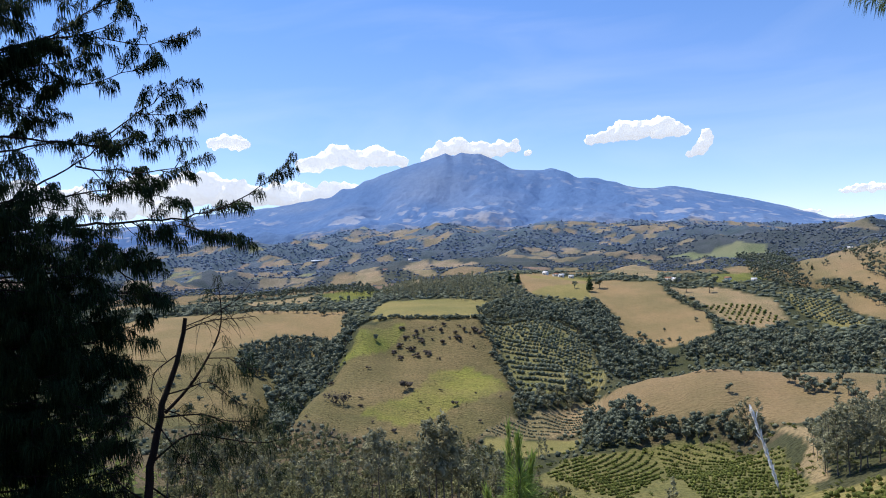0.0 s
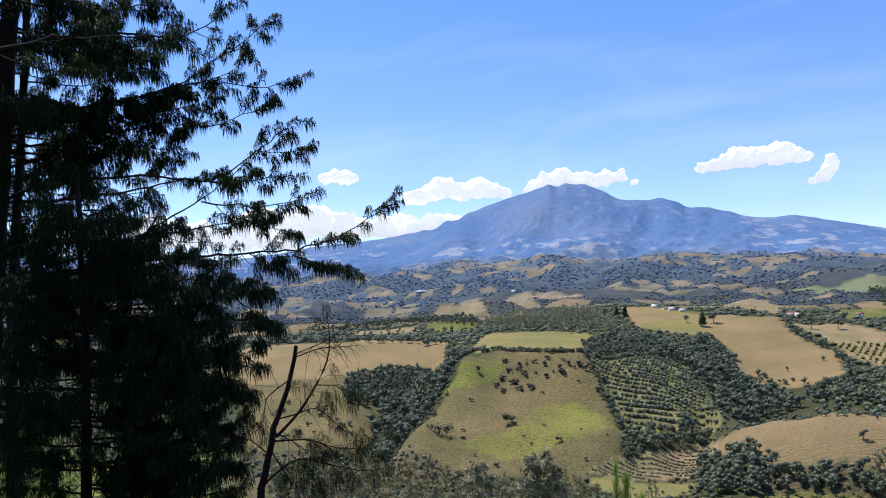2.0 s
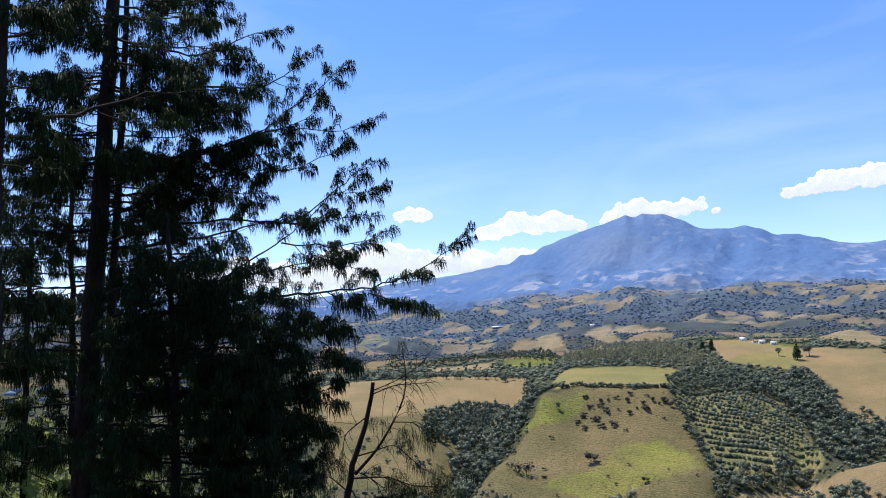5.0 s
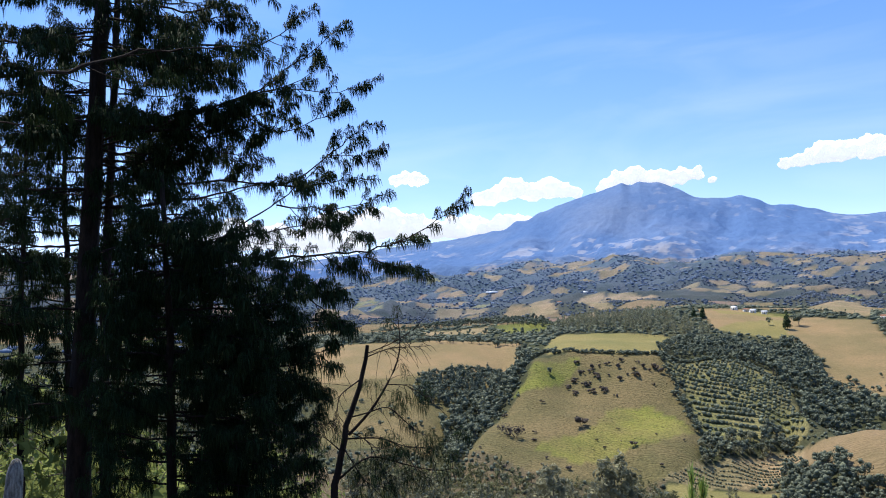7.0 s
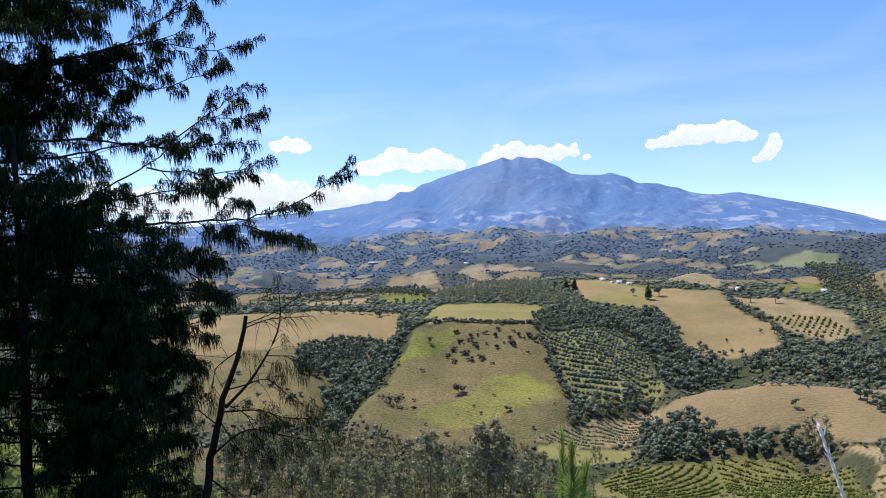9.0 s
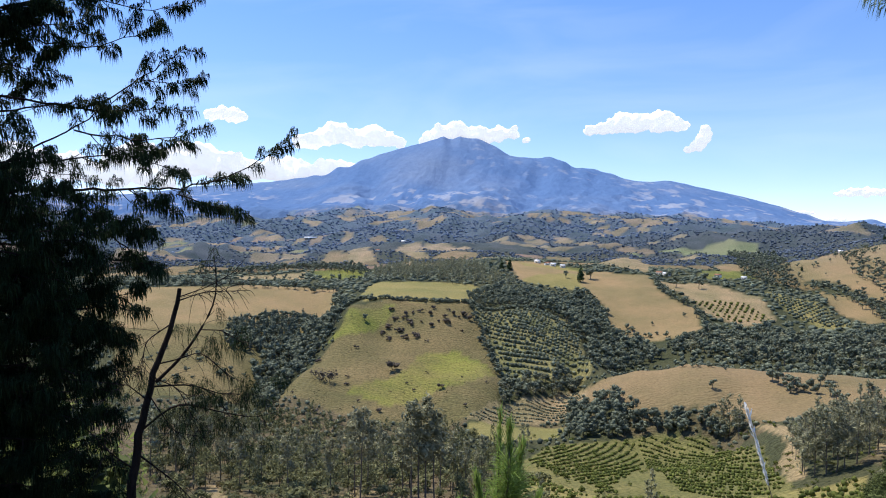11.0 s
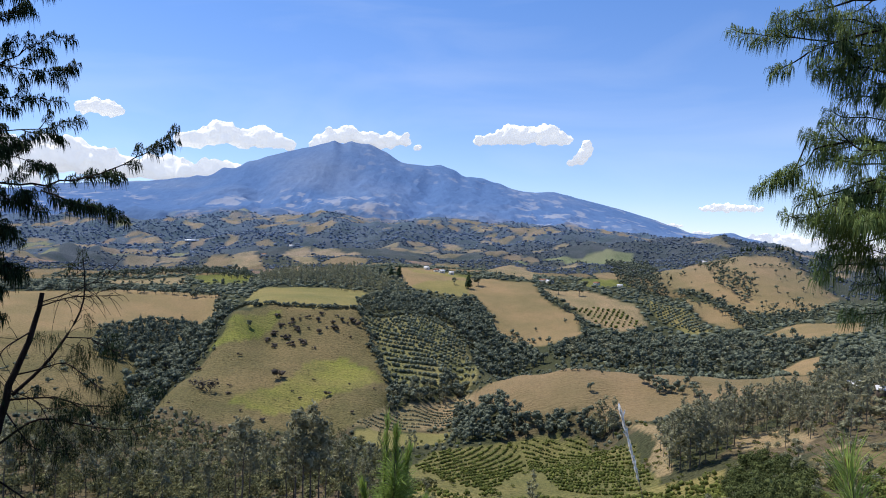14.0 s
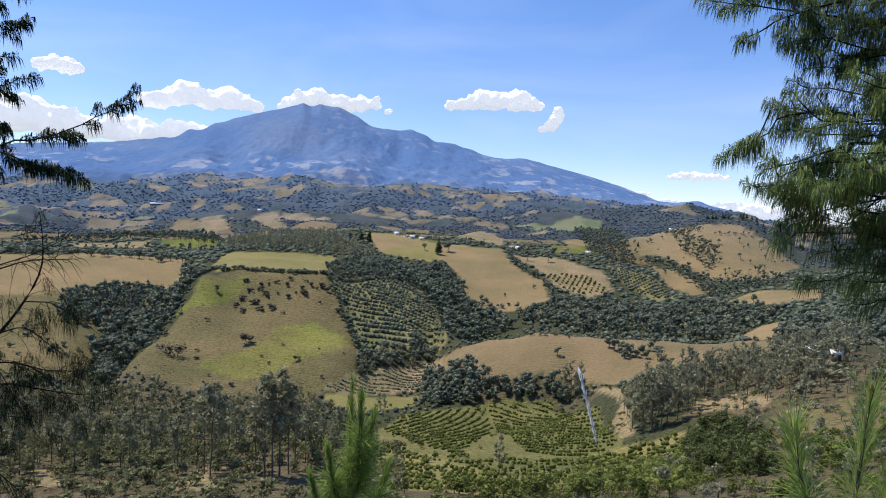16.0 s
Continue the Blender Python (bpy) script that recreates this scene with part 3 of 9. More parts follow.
WOODS = {
    "left_gully": [(-202, 560), (-165, 496), (-156, 433), (-153, 398), (-150, 362), (-143, 312), (-141, 292), (-158, 317), (-178, 358), (-186, 388), (-172, 432), (-186, 509)],
    "left_pines": [(-218, 394), (-231, 437), (-221, 466), (-198, 490), (-180, 467), (-172, 420), (-189, 393), (-202, 377)],
    "mid_gully": [(-67, 567), (-42, 618), (-11, 624), (11, 688), (30, 629), (30, 553), (54, 534), (66, 485), (36, 461), (12, 399), (8, 472), (-7, 534), (-37, 537)],
    "low_woods": [(-40, 365), (-25, 378), (4, 414), (7, 390), (-11, 374), (-35, 343)],
    "ridge_woods": [(-2, 355), (7, 350), (28, 316), (30, 311), (57, 301), (69, 290), (66, 279), (55, 292), (27, 299), (-1, 290)],
    "valley_woods": [(66, 520), (107, 580), (148, 610), (182, 585), (196, 555), (246, 624), (256, 575), (271, 504), (191, 412), (155, 438), (104, 458), (74, 483)],
    "right_hill_woods": [(256, 877), (305, 870), (325, 793), (349, 757), (407, 784), (390, 728), (338, 708), (297, 695), (299, 852)],
    "right_hill_strip": [(353, 1025), (366, 1013), (387, 910), (367, 846), (339, 828), (336, 896)],
    "dark_pines": [(268, 1274), (316, 1157), (271, 933), (266, 862), (223, 836), (206, 885)],
    "grove": [(-198, 643), (-240, 836), (-126, 822), (-84, 706), (-48, 626), (-70, 588), (-115, 621)],
    "back_woods": [(-434, 662), (-437, 825), (-385, 951), (-305, 951), (-249, 820), (-347, 857), (-416, 773)],
    "slope_woods": [(-166, 237), (-124, 271), (-88, 280), (-56, 310), (-30, 269), (-14, 207), (-11, 148), (-42, 133), (-104, 149)],
    "euc_stand": [(68, 231), (82, 240), (103, 258), (118, 250), (115, 195), (115, 183), (100, 167), (85, 163), (98, 206), (85, 205), (68, 176), (57, 181), (58, 192)],
    "euc_back": [(91, 268), (113, 263), (143, 265), (163, 277), (224, 338), (126, 190), (108, 182), (106, 209)],
    "dark_bushes": [(63, 160), (70, 164), (72, 154), (66, 129), (54, 104), (35, 67), (32, 68), (39, 94), (54, 137)],
    "shelf_woods": [(180, 350), (230, 416), (286, 432), (318, 441), (178, 246), (144, 244)],
    "right_slope_woods": [(99, 191), (110, 186), (146, 201), (103, 142), (90, 148), (81, 149)],
    "hedge_corner": [(-76, 492), (-80, 560), (-68, 600), (-40, 622), (-22, 560), (-28, 520), (-45, 520)],
    "orchard_bush": [(64, 278), (65, 238), (62, 231), (60, 249)],
}
ORCHARDS = {
    "dark_orchard": [(-67, 472), (-35, 516), (-11, 522), (5, 484), (10, 403), (-12, 391), (-36, 380), (-48, 424)],
    "bright_a": [(-15, 241), (-7, 277), (26, 297), (27, 256), (10, 197), (-2, 215)],
    "bright_b": [(28, 296), (55, 290), (62, 235), (51, 175), (40, 175), (29, 196), (28, 256)],
    "bright_low": [(-22, 229), (-13, 214), (9, 183), (26, 186), (48, 167), (27, 91), (-7, 117), (-17, 168)],
    "yellow_low": [(40, 173), (51, 170), (63, 165), (41, 98), (28, 70), (25, 108)],
    "band": [(-49, 312), (-42, 332), (-22, 357), (-4, 381), (4, 388), (6, 359), (-2, 342), (-17, 335), (-35, 319)],
    "pond_side": [(-56, 310), (-47, 305), (-35, 279), (-25, 245), (-32, 247)],
    "far_rows": [(205, 787), (251, 751), (252, 681), (222, 646), (199, 680)],
    "far_rows_b": [(112, 689), (163, 699), (176, 646), (136, 623)],
}
HEDGES = {
    "pasture_hedge": [(-190, 535), (-142, 467), (-118, 469), (-72, 477), (-40, 522), (-15, 517), (4, 496)],
    "field_hedge": [(-407, 539), (-364, 556), (-300, 566), (-210, 581)],
    "orchard_edge": [(-69, 470), (-57, 437), (-41, 386), (-35, 366)],
    "hilltop_hedge": [(405, 964), (426, 965), (470, 999)],
    "hill_crest": [(437, 1074), (493, 1069), (527, 1029), (538, 976)],
    "slope_hedge": [(87, 787), (92, 714), (112, 653), (111, 602)],
    "far_field_hedge": [(149, 1258), (213, 1176), (319, 1263)],
    "left_hedge": [(-347, 656), (-274, 678), (-210, 655)],
    "orchard_foot": [(-14, 200), (-2, 194), (11, 188), (-3, 278), (-20, 254)],
}
DOME_SHRUBS = [  # plan place and height
    (-96, 358, 6.8), (-67, 346, 3.5), (-143, 365, 3.3), (-88, 304, 2.9), (-111, 283, 3.3), (-125, 326, 2.3), (-125, 382, 2.4), (-89, 411, 2.1), (-57, 428, 2.5), (-51, 326, 2.2), (-118, 428, 3.1), (-108, 425, 2.3), (-120, 417, 2.7), (-113, 410, 3.1), (-104, 432, 3.7), (-119, 425, 4.1), (-109, 421, 3.7), (-120, 419, 3.5), (-122, 447, 4.3), (-110, 422, 4.1), (-102, 413, 3), (-105, 434, 4.3), (-107, 448, 2.6), (-114, 412, 3.1), (-111, 439, 3.4), (-116, 436, 3.6), (-105, 414, 3.6), (-98, 417, 4.3), (-111, 444, 4.3), (-96, 415, 3.4),
]
DOME_SHRUBS_UPPER = [  # plan place and height
    (-70, 432, 2.4), (-75, 450, 2.6), (-90, 432, 4.2), (-99, 437, 2.4), (-79, 453, 4.3), (-69, 451, 4.6), (-95, 458, 3.8), (-103, 451, 3.3), (-84, 458, 2.4), (-74, 455, 4.5), (-72, 454, 3.4), (-83, 439, 3.6), (-82, 439, 4.4), (-85, 447, 3.9), (-95, 449, 4.6), (-84, 442, 2.3), (-87, 440, 2.3), (-80, 440, 2.4), (-80, 338, 1.8), (-101, 310, 1.7), (-166, 382, 2.1), (-45, 357, 1.6), (-85, 343, 1.5), (-112, 328, 1.7), (-113, 328, 1.8), (-131, 303, 1.7), (-115, 337, 1.9), (-124, 339, 1.6), (-78, 363, 1.5), (-100, 301, 1.4), (-59, 362, 1.5), (-72, 317, 1.5),
]
PURPLE_BUSHES = [  # plan place and height
    (-122, 328, 8.8),
]
LONE_TREES = [  # plan place and height
    (-134, 425, 5.2), (5, 657, 8.8), (286, 589, 7.7), (111, 839, 11.3), (109, 760, 11.6), (132, 759, 12.9), (148, 813, 9.7), (62, 319, 4.4), (72, 342, 2.3), (38, 360, 2.4), (51, 563, 6.6), (68, 610, 3.6), (75, 571, 5.8), (98, 632, 4.3), (-91, 758, 8.9), (-8, 756, 7.6), (-88, 474, 4), (60, 819, 6.9), (19, 760, 14),
]
CYPRESSES = [  # plan place and height
    (-79, 759, 14.1), (-70, 757, 15.3), (8, 742, 21.1), (288, 937, 8.2),
]
FIELD_BUSHES = [  # plan place and height
    (50, 592, 3.5), (44, 537, 3.8), (46, 579, 4), (71, 534, 2.9), (42, 574, 3.9), (52, 575, 3.2), (61, 576, 4.2), (46, 598, 4.4), (80, 500, 2.9), (84, 501, 2.5), (75, 523, 3.4), (69, 584, 3.1), (50, 595, 3.7), (50, 541, 2.4), (85, 528, 3.9), (82, 506, 3.1), (54, 350, 2.4), (58, 347, 1.8), (74, 357, 2.2), (66, 350, 2.6), (72, 354, 1.9), (61, 348, 2.5), (67, 350, 2.4),
]
HILL_BUSHES = [  # plan place and height
    (344, 915, 8), (461, 942, 10.1), (409, 792, 8.8), (234, 795, 8.4), (278, 918, 6.3), (363, 866, 7.3), (470, 981, 5.8), (304, 945, 5.4), (407, 769, 4.8), (366, 887, 6.6), (312, 827, 7.5), (347, 917, 6.8), (275, 854, 8.3), (358, 935, 6.1), (320, 835, 8.6), (305, 792, 7.4), (347, 876, 7.5), (401, 868, 8.7), (363, 901, 7.9), (432, 941, 7.8), (309, 780, 8.8), (297, 774, 8), (307, 864, 5.3), (406, 828, 9.4), (400, 825, 8.5), (394, 921, 8.5), (275, 941, 9.4), (286, 950, 5.6), (475, 942, 5.4), (474, 957, 10.6), (357, 782, 9.1), (344, 794, 4.5),
]
HILL_BUSHES_B = [  # plan place and height
    (410, 858, 6), (243, 763, 5.8), (278, 909, 5.4), (452, 918, 4.2), (294, 833, 5.7), (340, 879, 4.7), (327, 868, 3.4), (316, 763, 4.2), (437, 925, 6.4), (390, 820, 5), (339, 828, 6.4), (310, 949, 6.5), (447, 869, 5.1), (425, 913, 4.5), (286, 841, 4.1), (284, 814, 6.3), (296, 813, 4.4), (423, 848, 4.2), (328, 956, 5.4), (352, 918, 4.8), (296, 799, 3.4), (476, 895, 5.9), (321, 789, 5.8), (365, 856, 5.9), (442, 885, 6.4), (467, 889, 4.3), (282, 806, 5.3), (405, 770, 3.8), (308, 912, 4), (360, 775, 6.1),
]
MEADOW_BUSHES = [  # plan place and height
    (-194, 305, 1.8), (-192, 317, 1.4), (-202, 303, 1.8), (-201, 325, 2.6), (-230, 335, 2.3), (-213, 358, 2.6), (-185, 369, 2.5), (-228, 343, 2.8), (-199, 300, 2.8), (-197, 295, 1.9), (-178, 332, 1.8), (-185, 332, 2.8), (-198, 312, 3), (-188, 338, 1.5), (-206, 348, 2.8), (-187, 337, 1.6), (-186, 331, 1.6), (-178, 345, 1.5), (-194, 382, 2.1), (-185, 338, 2.4), (-193, 343, 1.9), (-235, 360, 3), (-185, 342, 2.7), (-217, 351, 2.2), (-199, 384, 2.5), (-198, 311, 1.9),
]
RIDGE_CLUMP = [  # plan place and height
    (89, 327, 5.5), (94, 337, 5.9), (90, 322, 6), (92, 316, 6.5), (92, 312, 5.3), (95, 313, 6.7), (97, 310, 4.7), (101, 313, 5.1), (101, 307, 4.6), (106, 318, 4.8), (110, 325, 6.8), (104, 301, 6.2), (104, 294, 4.7), (104, 287, 4.6),
]
SLOPE_GUMS = [  # plan place and height
    (-41, 129, 18.8), (-44, 134, 17.7), (-42, 137, 16.9), (-33, 131, 14.1), (-30, 126, 20), (-29, 128, 19.2), (-28, 129, 20.4), (-27, 133, 18.2), (-27, 140, 14.9), (-25, 144, 13.5), (-24, 155, 11.2), (-23, 178, 12.8), (-50, 136, 12.1), (-59, 145, 11.8), (-61, 139, 13.4), (-72, 149, 11.8), (-75, 144, 15), (-86, 155, 12.6), (-88, 146, 15.7), (-97, 153, 15.2), (-105, 154, 17.2), (-43, 153, 12), (-66, 187, 11.6), (-84, 198, 9.9), (-96, 193, 10.8), (-106, 184, 11.5), (-116, 185, 11), (-79, 174, 12), (-70, 179, 11.3), (-93, 172, 13.1), (-67, 232, 11.1), (-61, 239, 12.4),
]
STAND_GUMS = [  # plan place and height
    (58, 186, 15.5), (59, 180, 15.9), (61, 178, 17.3), (63, 177, 15.7), (65, 178, 15.1), (61, 192, 14.3), (64, 191, 14.3), (68, 179, 14.4), (67, 191, 14.4), (73, 185, 14.2), (70, 190, 13.6), (77, 190, 15.5), (83, 212, 16.2), (85, 203, 14.7), (89, 206, 14.1), (93, 206, 14.2), (96, 206, 13.3), (94, 194, 13.5), (98, 198, 12.9), (75, 209, 13), (97, 228, 12.5), (104, 227, 12.5), (107, 218, 12.2), (109, 208, 11.8), (92, 240, 12.9), (85, 165, 9.3), (79, 165, 7.7), (60, 291, 14.9), (63, 289, 16.1), (64, 278, 16.7), (18, 158, 10), (-17, 271, 9.1), (-20, 277, 8.8), (-7, 155, 7.8), (-21, 152, 9), (-19, 175, 8.8),
]
HOUSES = [  # plan place and width
    (-45, 869, 6.6), (-32, 851, 5.7), (-25, 844, 6.4), (-13, 844, 5.7), (104, 867, 7.3), (112, 863, 8.7), (-332, 919, 5.7), (172, 864, 6.6), (203, 871, 6.0), (371, 1044, 5.6), (-326, 1102, 6.7), (-430, 1687, 10.2),
]
GREENHOUSES = [  # plan place and width
    (-710, 1752, 34.8),
]
SHEDS = [  # plan place and width
    (114, 196, 4.9), (112, 182, 2.5),
]



# ---- ground and mountain ----
COVER = {
    "dry": (0.25, 0.186, 0.098), "tan": (0.265, 0.205, 0.12), "ridge": (0.21, 0.158, 0.087), "olive": (0.152, 0.126, 0.062), "yellow": (0.215, 0.19, 0.075),
    "green": (0.195, 0.21, 0.045), "bright": (0.115, 0.185, 0.05), "ploughed": (0.2, 0.135, 0.105), "lush": (0.15, 0.142, 0.056), "litter": (0.11, 0.09, 0.055), "wood": (0.06, 0.064, 0.034), "orchard": (0.20, 0.185, 0.085),
}
# distance haze is painted into these far land and mountain colours
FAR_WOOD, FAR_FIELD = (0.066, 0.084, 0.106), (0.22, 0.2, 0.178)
HAZED_WOOD = (0.085, 0.125, 0.185)
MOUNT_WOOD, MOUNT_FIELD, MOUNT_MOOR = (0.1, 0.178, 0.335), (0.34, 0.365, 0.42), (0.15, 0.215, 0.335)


def inside(poly, x, y):
    """Which of the plan points x, y lie in the polygon."""
    hit = np.zeros(np.shape(x), bool)
    for (x0, y0), (x1, y1) in zip(poly, poly[1:] + poly[:1]):
        cross = (y0 > y) != (y1 > y)
        hit ^= cross & (x < (x1 - x0) * (y - y0) / (y1 - y0 + 1e-9) + x0)
    return hit


def plots(x, y, size, seed):
    """A patchwork of plots: for each point a number from 0 to 1 for its plot, and how far it lies from the plot's edge."""
    x, y = x / size, y / size
    i0, j0 = np.floor(x).astype(np.int64), np.floor(y).astype(np.int64)
    best, second, value = np.full(x.shape, 9.0), np.full(x.shape, 9.0), np.zeros(x.shape)
    for di in (-1, 0, 1):
        for dj in (-1, 0, 1):
            i, j = i0 + di, j0 + dj
            d = np.hypot(i + _hash(i, j, seed) - x, j + _hash(i, j, seed + 1) - y)
            value = np.where(d < best, _hash(i, j, seed + 2), value)
            second = np.minimum(second, np.maximum(best, d))
            best = np.minimum(best, d)
    return value, second - best


def drift(x, y):
    """Plan coordinates bent so that plot edges wander."""
    return x + 40 * fractal(x / 160, y / 160, 71), 0.6 * (y + 40 * fractal(x / 160, y / 160, 72))


def in_listed(x, y):
    hit = np.zeros(np.shape(x), bool)
    for kind, poly in FIELDS:
        hit |= inside(poly, x, y)
    return hit


def is_field(x, y):
    """Where the land is farmed or grazed rather than wooded."""
    clump = fractal(x / 300, y / 300, 88, 3)
    plot, edge = plots(*drift(x, y), 52.0, 60)
    return in_listed(x, y) | ((plot > 0.62 - 0.6 * clump) & (edge > 0.1) & (np.hypot(x, y) > 900))


def land_cover(x, y):
    r = np.hypot(x, y)
    wob = 3 * fractal(x / 25, y / 25, 41)
    c = np.empty(x.shape + (3,))
    c[:] = COVER["wood"]
    near = (r < 330)[..., None]
    c = np.where(near & (fractal(x / 30, y / 30, 8) > -0.15)[..., None], COVER["litter"], c)
    for kind, poly in FIELDS:
        soft = kind == "green"  # lush patches fade into the dry grass
        hit = inside(poly, x + wob * (2 if soft else 1), y + wob * (2 if soft else 1))
        if soft:
            share = np.clip(0.55 + 0.6 * fractal(x / 22, y / 22, 55), 0, 1)[..., None] * hit[..., None]
            c = c * (1 - share) + np.array(COVER[kind]) * share
        else:
            c[hit] = COVER[kind]
    # beyond 900 m the cover fades into the hazed colours
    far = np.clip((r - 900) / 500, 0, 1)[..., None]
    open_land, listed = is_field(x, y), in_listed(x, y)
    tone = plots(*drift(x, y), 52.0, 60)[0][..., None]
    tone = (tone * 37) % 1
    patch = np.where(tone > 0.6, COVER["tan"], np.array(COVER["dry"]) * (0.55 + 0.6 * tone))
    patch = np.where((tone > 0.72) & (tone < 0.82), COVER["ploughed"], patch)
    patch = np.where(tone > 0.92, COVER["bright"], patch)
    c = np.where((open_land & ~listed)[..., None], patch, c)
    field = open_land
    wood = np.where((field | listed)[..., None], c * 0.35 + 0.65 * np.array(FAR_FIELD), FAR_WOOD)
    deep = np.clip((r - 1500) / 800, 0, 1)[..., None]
    wood = np.where((field | listed)[..., None], wood, wood * (1 - deep) + np.array(HAZED_WOOD) * deep)
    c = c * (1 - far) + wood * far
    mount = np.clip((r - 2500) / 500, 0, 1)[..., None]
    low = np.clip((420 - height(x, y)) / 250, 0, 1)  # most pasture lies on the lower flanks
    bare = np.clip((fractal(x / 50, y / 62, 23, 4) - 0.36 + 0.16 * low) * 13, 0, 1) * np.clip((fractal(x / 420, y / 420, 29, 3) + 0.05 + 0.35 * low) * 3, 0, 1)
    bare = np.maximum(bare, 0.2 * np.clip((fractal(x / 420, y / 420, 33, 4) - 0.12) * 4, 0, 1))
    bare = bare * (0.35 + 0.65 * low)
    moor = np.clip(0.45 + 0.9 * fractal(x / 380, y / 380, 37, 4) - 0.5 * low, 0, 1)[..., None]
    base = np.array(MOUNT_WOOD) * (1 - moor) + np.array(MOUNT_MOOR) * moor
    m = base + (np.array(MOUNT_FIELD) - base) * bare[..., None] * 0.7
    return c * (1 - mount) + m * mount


def sheet(name, radii, headings, mat, closed):
    """A piece of the ground between rings round the standing place."""
    h = np.radians(headings)
    R, H = np.meshgrid(radii, h, indexing="ij")
    X, Y = -R * np.sin(H), R * np.cos(H)
    Z = height(X, Y)
    nr, nh = R.shape
    verts = np.stack([X, Y, Z], -1).reshape(-1, 3)
    i, j = np.meshgrid(np.arange(nr - 1), np.arange(nh if closed else nh - 1), indexing="ij")
    k = (j + 1) % nh
    quads = np.stack([i * nh + j, (i + 1) * nh + j, (i + 1) * nh + k, i * nh + k], -1).reshape(-1, 4)[:, ::-1]
    me = bpy.data.meshes.new(name)
    me.from_pydata(verts.tolist(), [], quads.tolist())
    tint = me.attributes.new("cover", "FLOAT_COLOR", "POINT")
    rgba = np.ones((len(verts), 4), np.float32)
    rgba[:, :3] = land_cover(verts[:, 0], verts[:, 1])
    for kind, poly in FIELDS:  # close-grazed fields are smoother
        if kind in ("dry", "ridge", "yellow", "bright"):
            rgba[inside(poly, verts[:, 0], verts[:, 1]), 3] = 0.25
    tint.data.foreach_set("color", rgba.ravel())
    me.polygons.foreach_set("use_smooth", np.ones(len(me.polygons), bool))
    me.materials.append(mat)
    return new(name, me)


view = np.r_[np.arange(-52, 66, 0.32)]
rest = np.r_[np.arange(66, 308, 4.0)]
HEADINGS = np.r_[view, rest]
NEAR_RADII = np.r_[0.05, 0.7, 1.5, np.geomspace(2.5, 60, 40), np.geomspace(62, 1250, 210), np.geomspace(1260, 2700, 110)]
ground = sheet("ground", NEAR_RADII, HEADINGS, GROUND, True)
tagged(ground, "dry grass, scrub and field patchwork over rolling hills", "ground", kind="structure")
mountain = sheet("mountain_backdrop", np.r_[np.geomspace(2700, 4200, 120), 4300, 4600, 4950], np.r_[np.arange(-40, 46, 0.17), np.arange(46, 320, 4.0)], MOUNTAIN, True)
tagged(mountain, "hazy blue extinct volcano with two-horned summit and pale pasture", "mountain", kind="structure")



# ---- plants: shapes built once, as (points, triangles, material index) ----
def rng(seed):
    return np.random.default_rng(seed)


def joined(shapes):
    """Several shapes as one."""
    pts, tris, mats, n = [], [], [], 0
    for p, t, m in shapes:
        pts.append(p), tris.append(t + n), mats.append(m)
        n += len(p)
    return np.concatenate(pts), np.concatenate(tris), np.concatenate(mats)


def tube(path, radii, sides=6, mat=0):
    """A tapered limb along a path."""
    path = np.asarray(path, float)
    radii = np.broadcast_to(radii, len(path))
    way = np.gradient(path, axis=0)
    way /= np.linalg.norm(way, axis=1)[:, None] + 1e-9
    ref = np.where(np.abs(way[:, 2:3]) > 0.9, (1.0, 0, 0), (0, 0, 1.0))
    u = np.cross(way, ref)
    u /= np.linalg.norm(u, axis=1)[:, None]
    v = np.cross(way, u)
    a = np.arange(sides) * 2 * np.pi / sides
    ring = path[:, None] + radii[:, None, None] * (np.cos(a)[None, :, None] * u[:, None] + np.sin(a)[None, :, None] * v[:, None])
    i, j = np.meshgrid(np.arange(len(path) - 1), np.arange(sides), indexing="ij")
    k = (j + 1) % sides
    a0, a1, b0, b1 = i * sides + j, i * sides + k, (i + 1) * sides + j, (i + 1) * sides + k
    tris = np.concatenate([np.stack([a0, b1, b0], -1).reshape(-1, 3), np.stack([a0, a1, b1], -1).reshape(-1, 3)])
    return ring.reshape(-1, 3), tris, np.full(len(tris), mat)


def leaves(g, centres, radii, count, size, mat=1, flat=0.75, long=1.4):
    """Leaf sprays over lumps: pointed blades scattered near the lumps' skins."""
    centres, radii = np.asarray(centres, float), np.asarray(radii, float)
    pick = g.choice(len(centres), count, p=radii**2 / (radii**2).sum())
    d = g.normal(size=(count, 3))
    d /= np.linalg.norm(d, axis=1)[:, None]
    at = centres[pick] + d * (radii[pick] * g.uniform(0.6, 1.08, count))[:, None] * (1, 1, flat)
    nrm = d + g.normal(size=(count, 3)) * 0.55 + (0, 0, 0.25)
    nrm /= np.linalg.norm(nrm, axis=1)[:, None]
    u = np.cross(nrm, g.normal(size=(count, 3)))
    u /= np.linalg.norm(u, axis=1)[:, None]
    v = np.cross(nrm, u)
    s = (size * g.uniform(0.6, 1.3, count))[:, None]
    s = s * 1.25
    p = np.stack([at - u * s * long * 0.5 - v * s * 0.1, at - u * s * 0.1 + v * s * 0.42 + nrm * s * 0.12, at + u * s * long * 0.5 - v * s * 0.3], 1)
    tris = np.arange(count * 3).reshape(-1, 3)
    return p.reshape(-1, 3), tris, np.full(len(tris), mat)


ICO = bmesh.new()
bmesh.ops.create_icosphere(ICO, subdivisions=1, radius=1.0)
if len(ICO.faces) > 20:
    ICO.free()
    ICO = bmesh.new()
    bmesh.ops.create_icosphere(ICO, subdivisions=0, radius=1.0)
ICO_P = np.array([v.co[:] for v in ICO.verts])
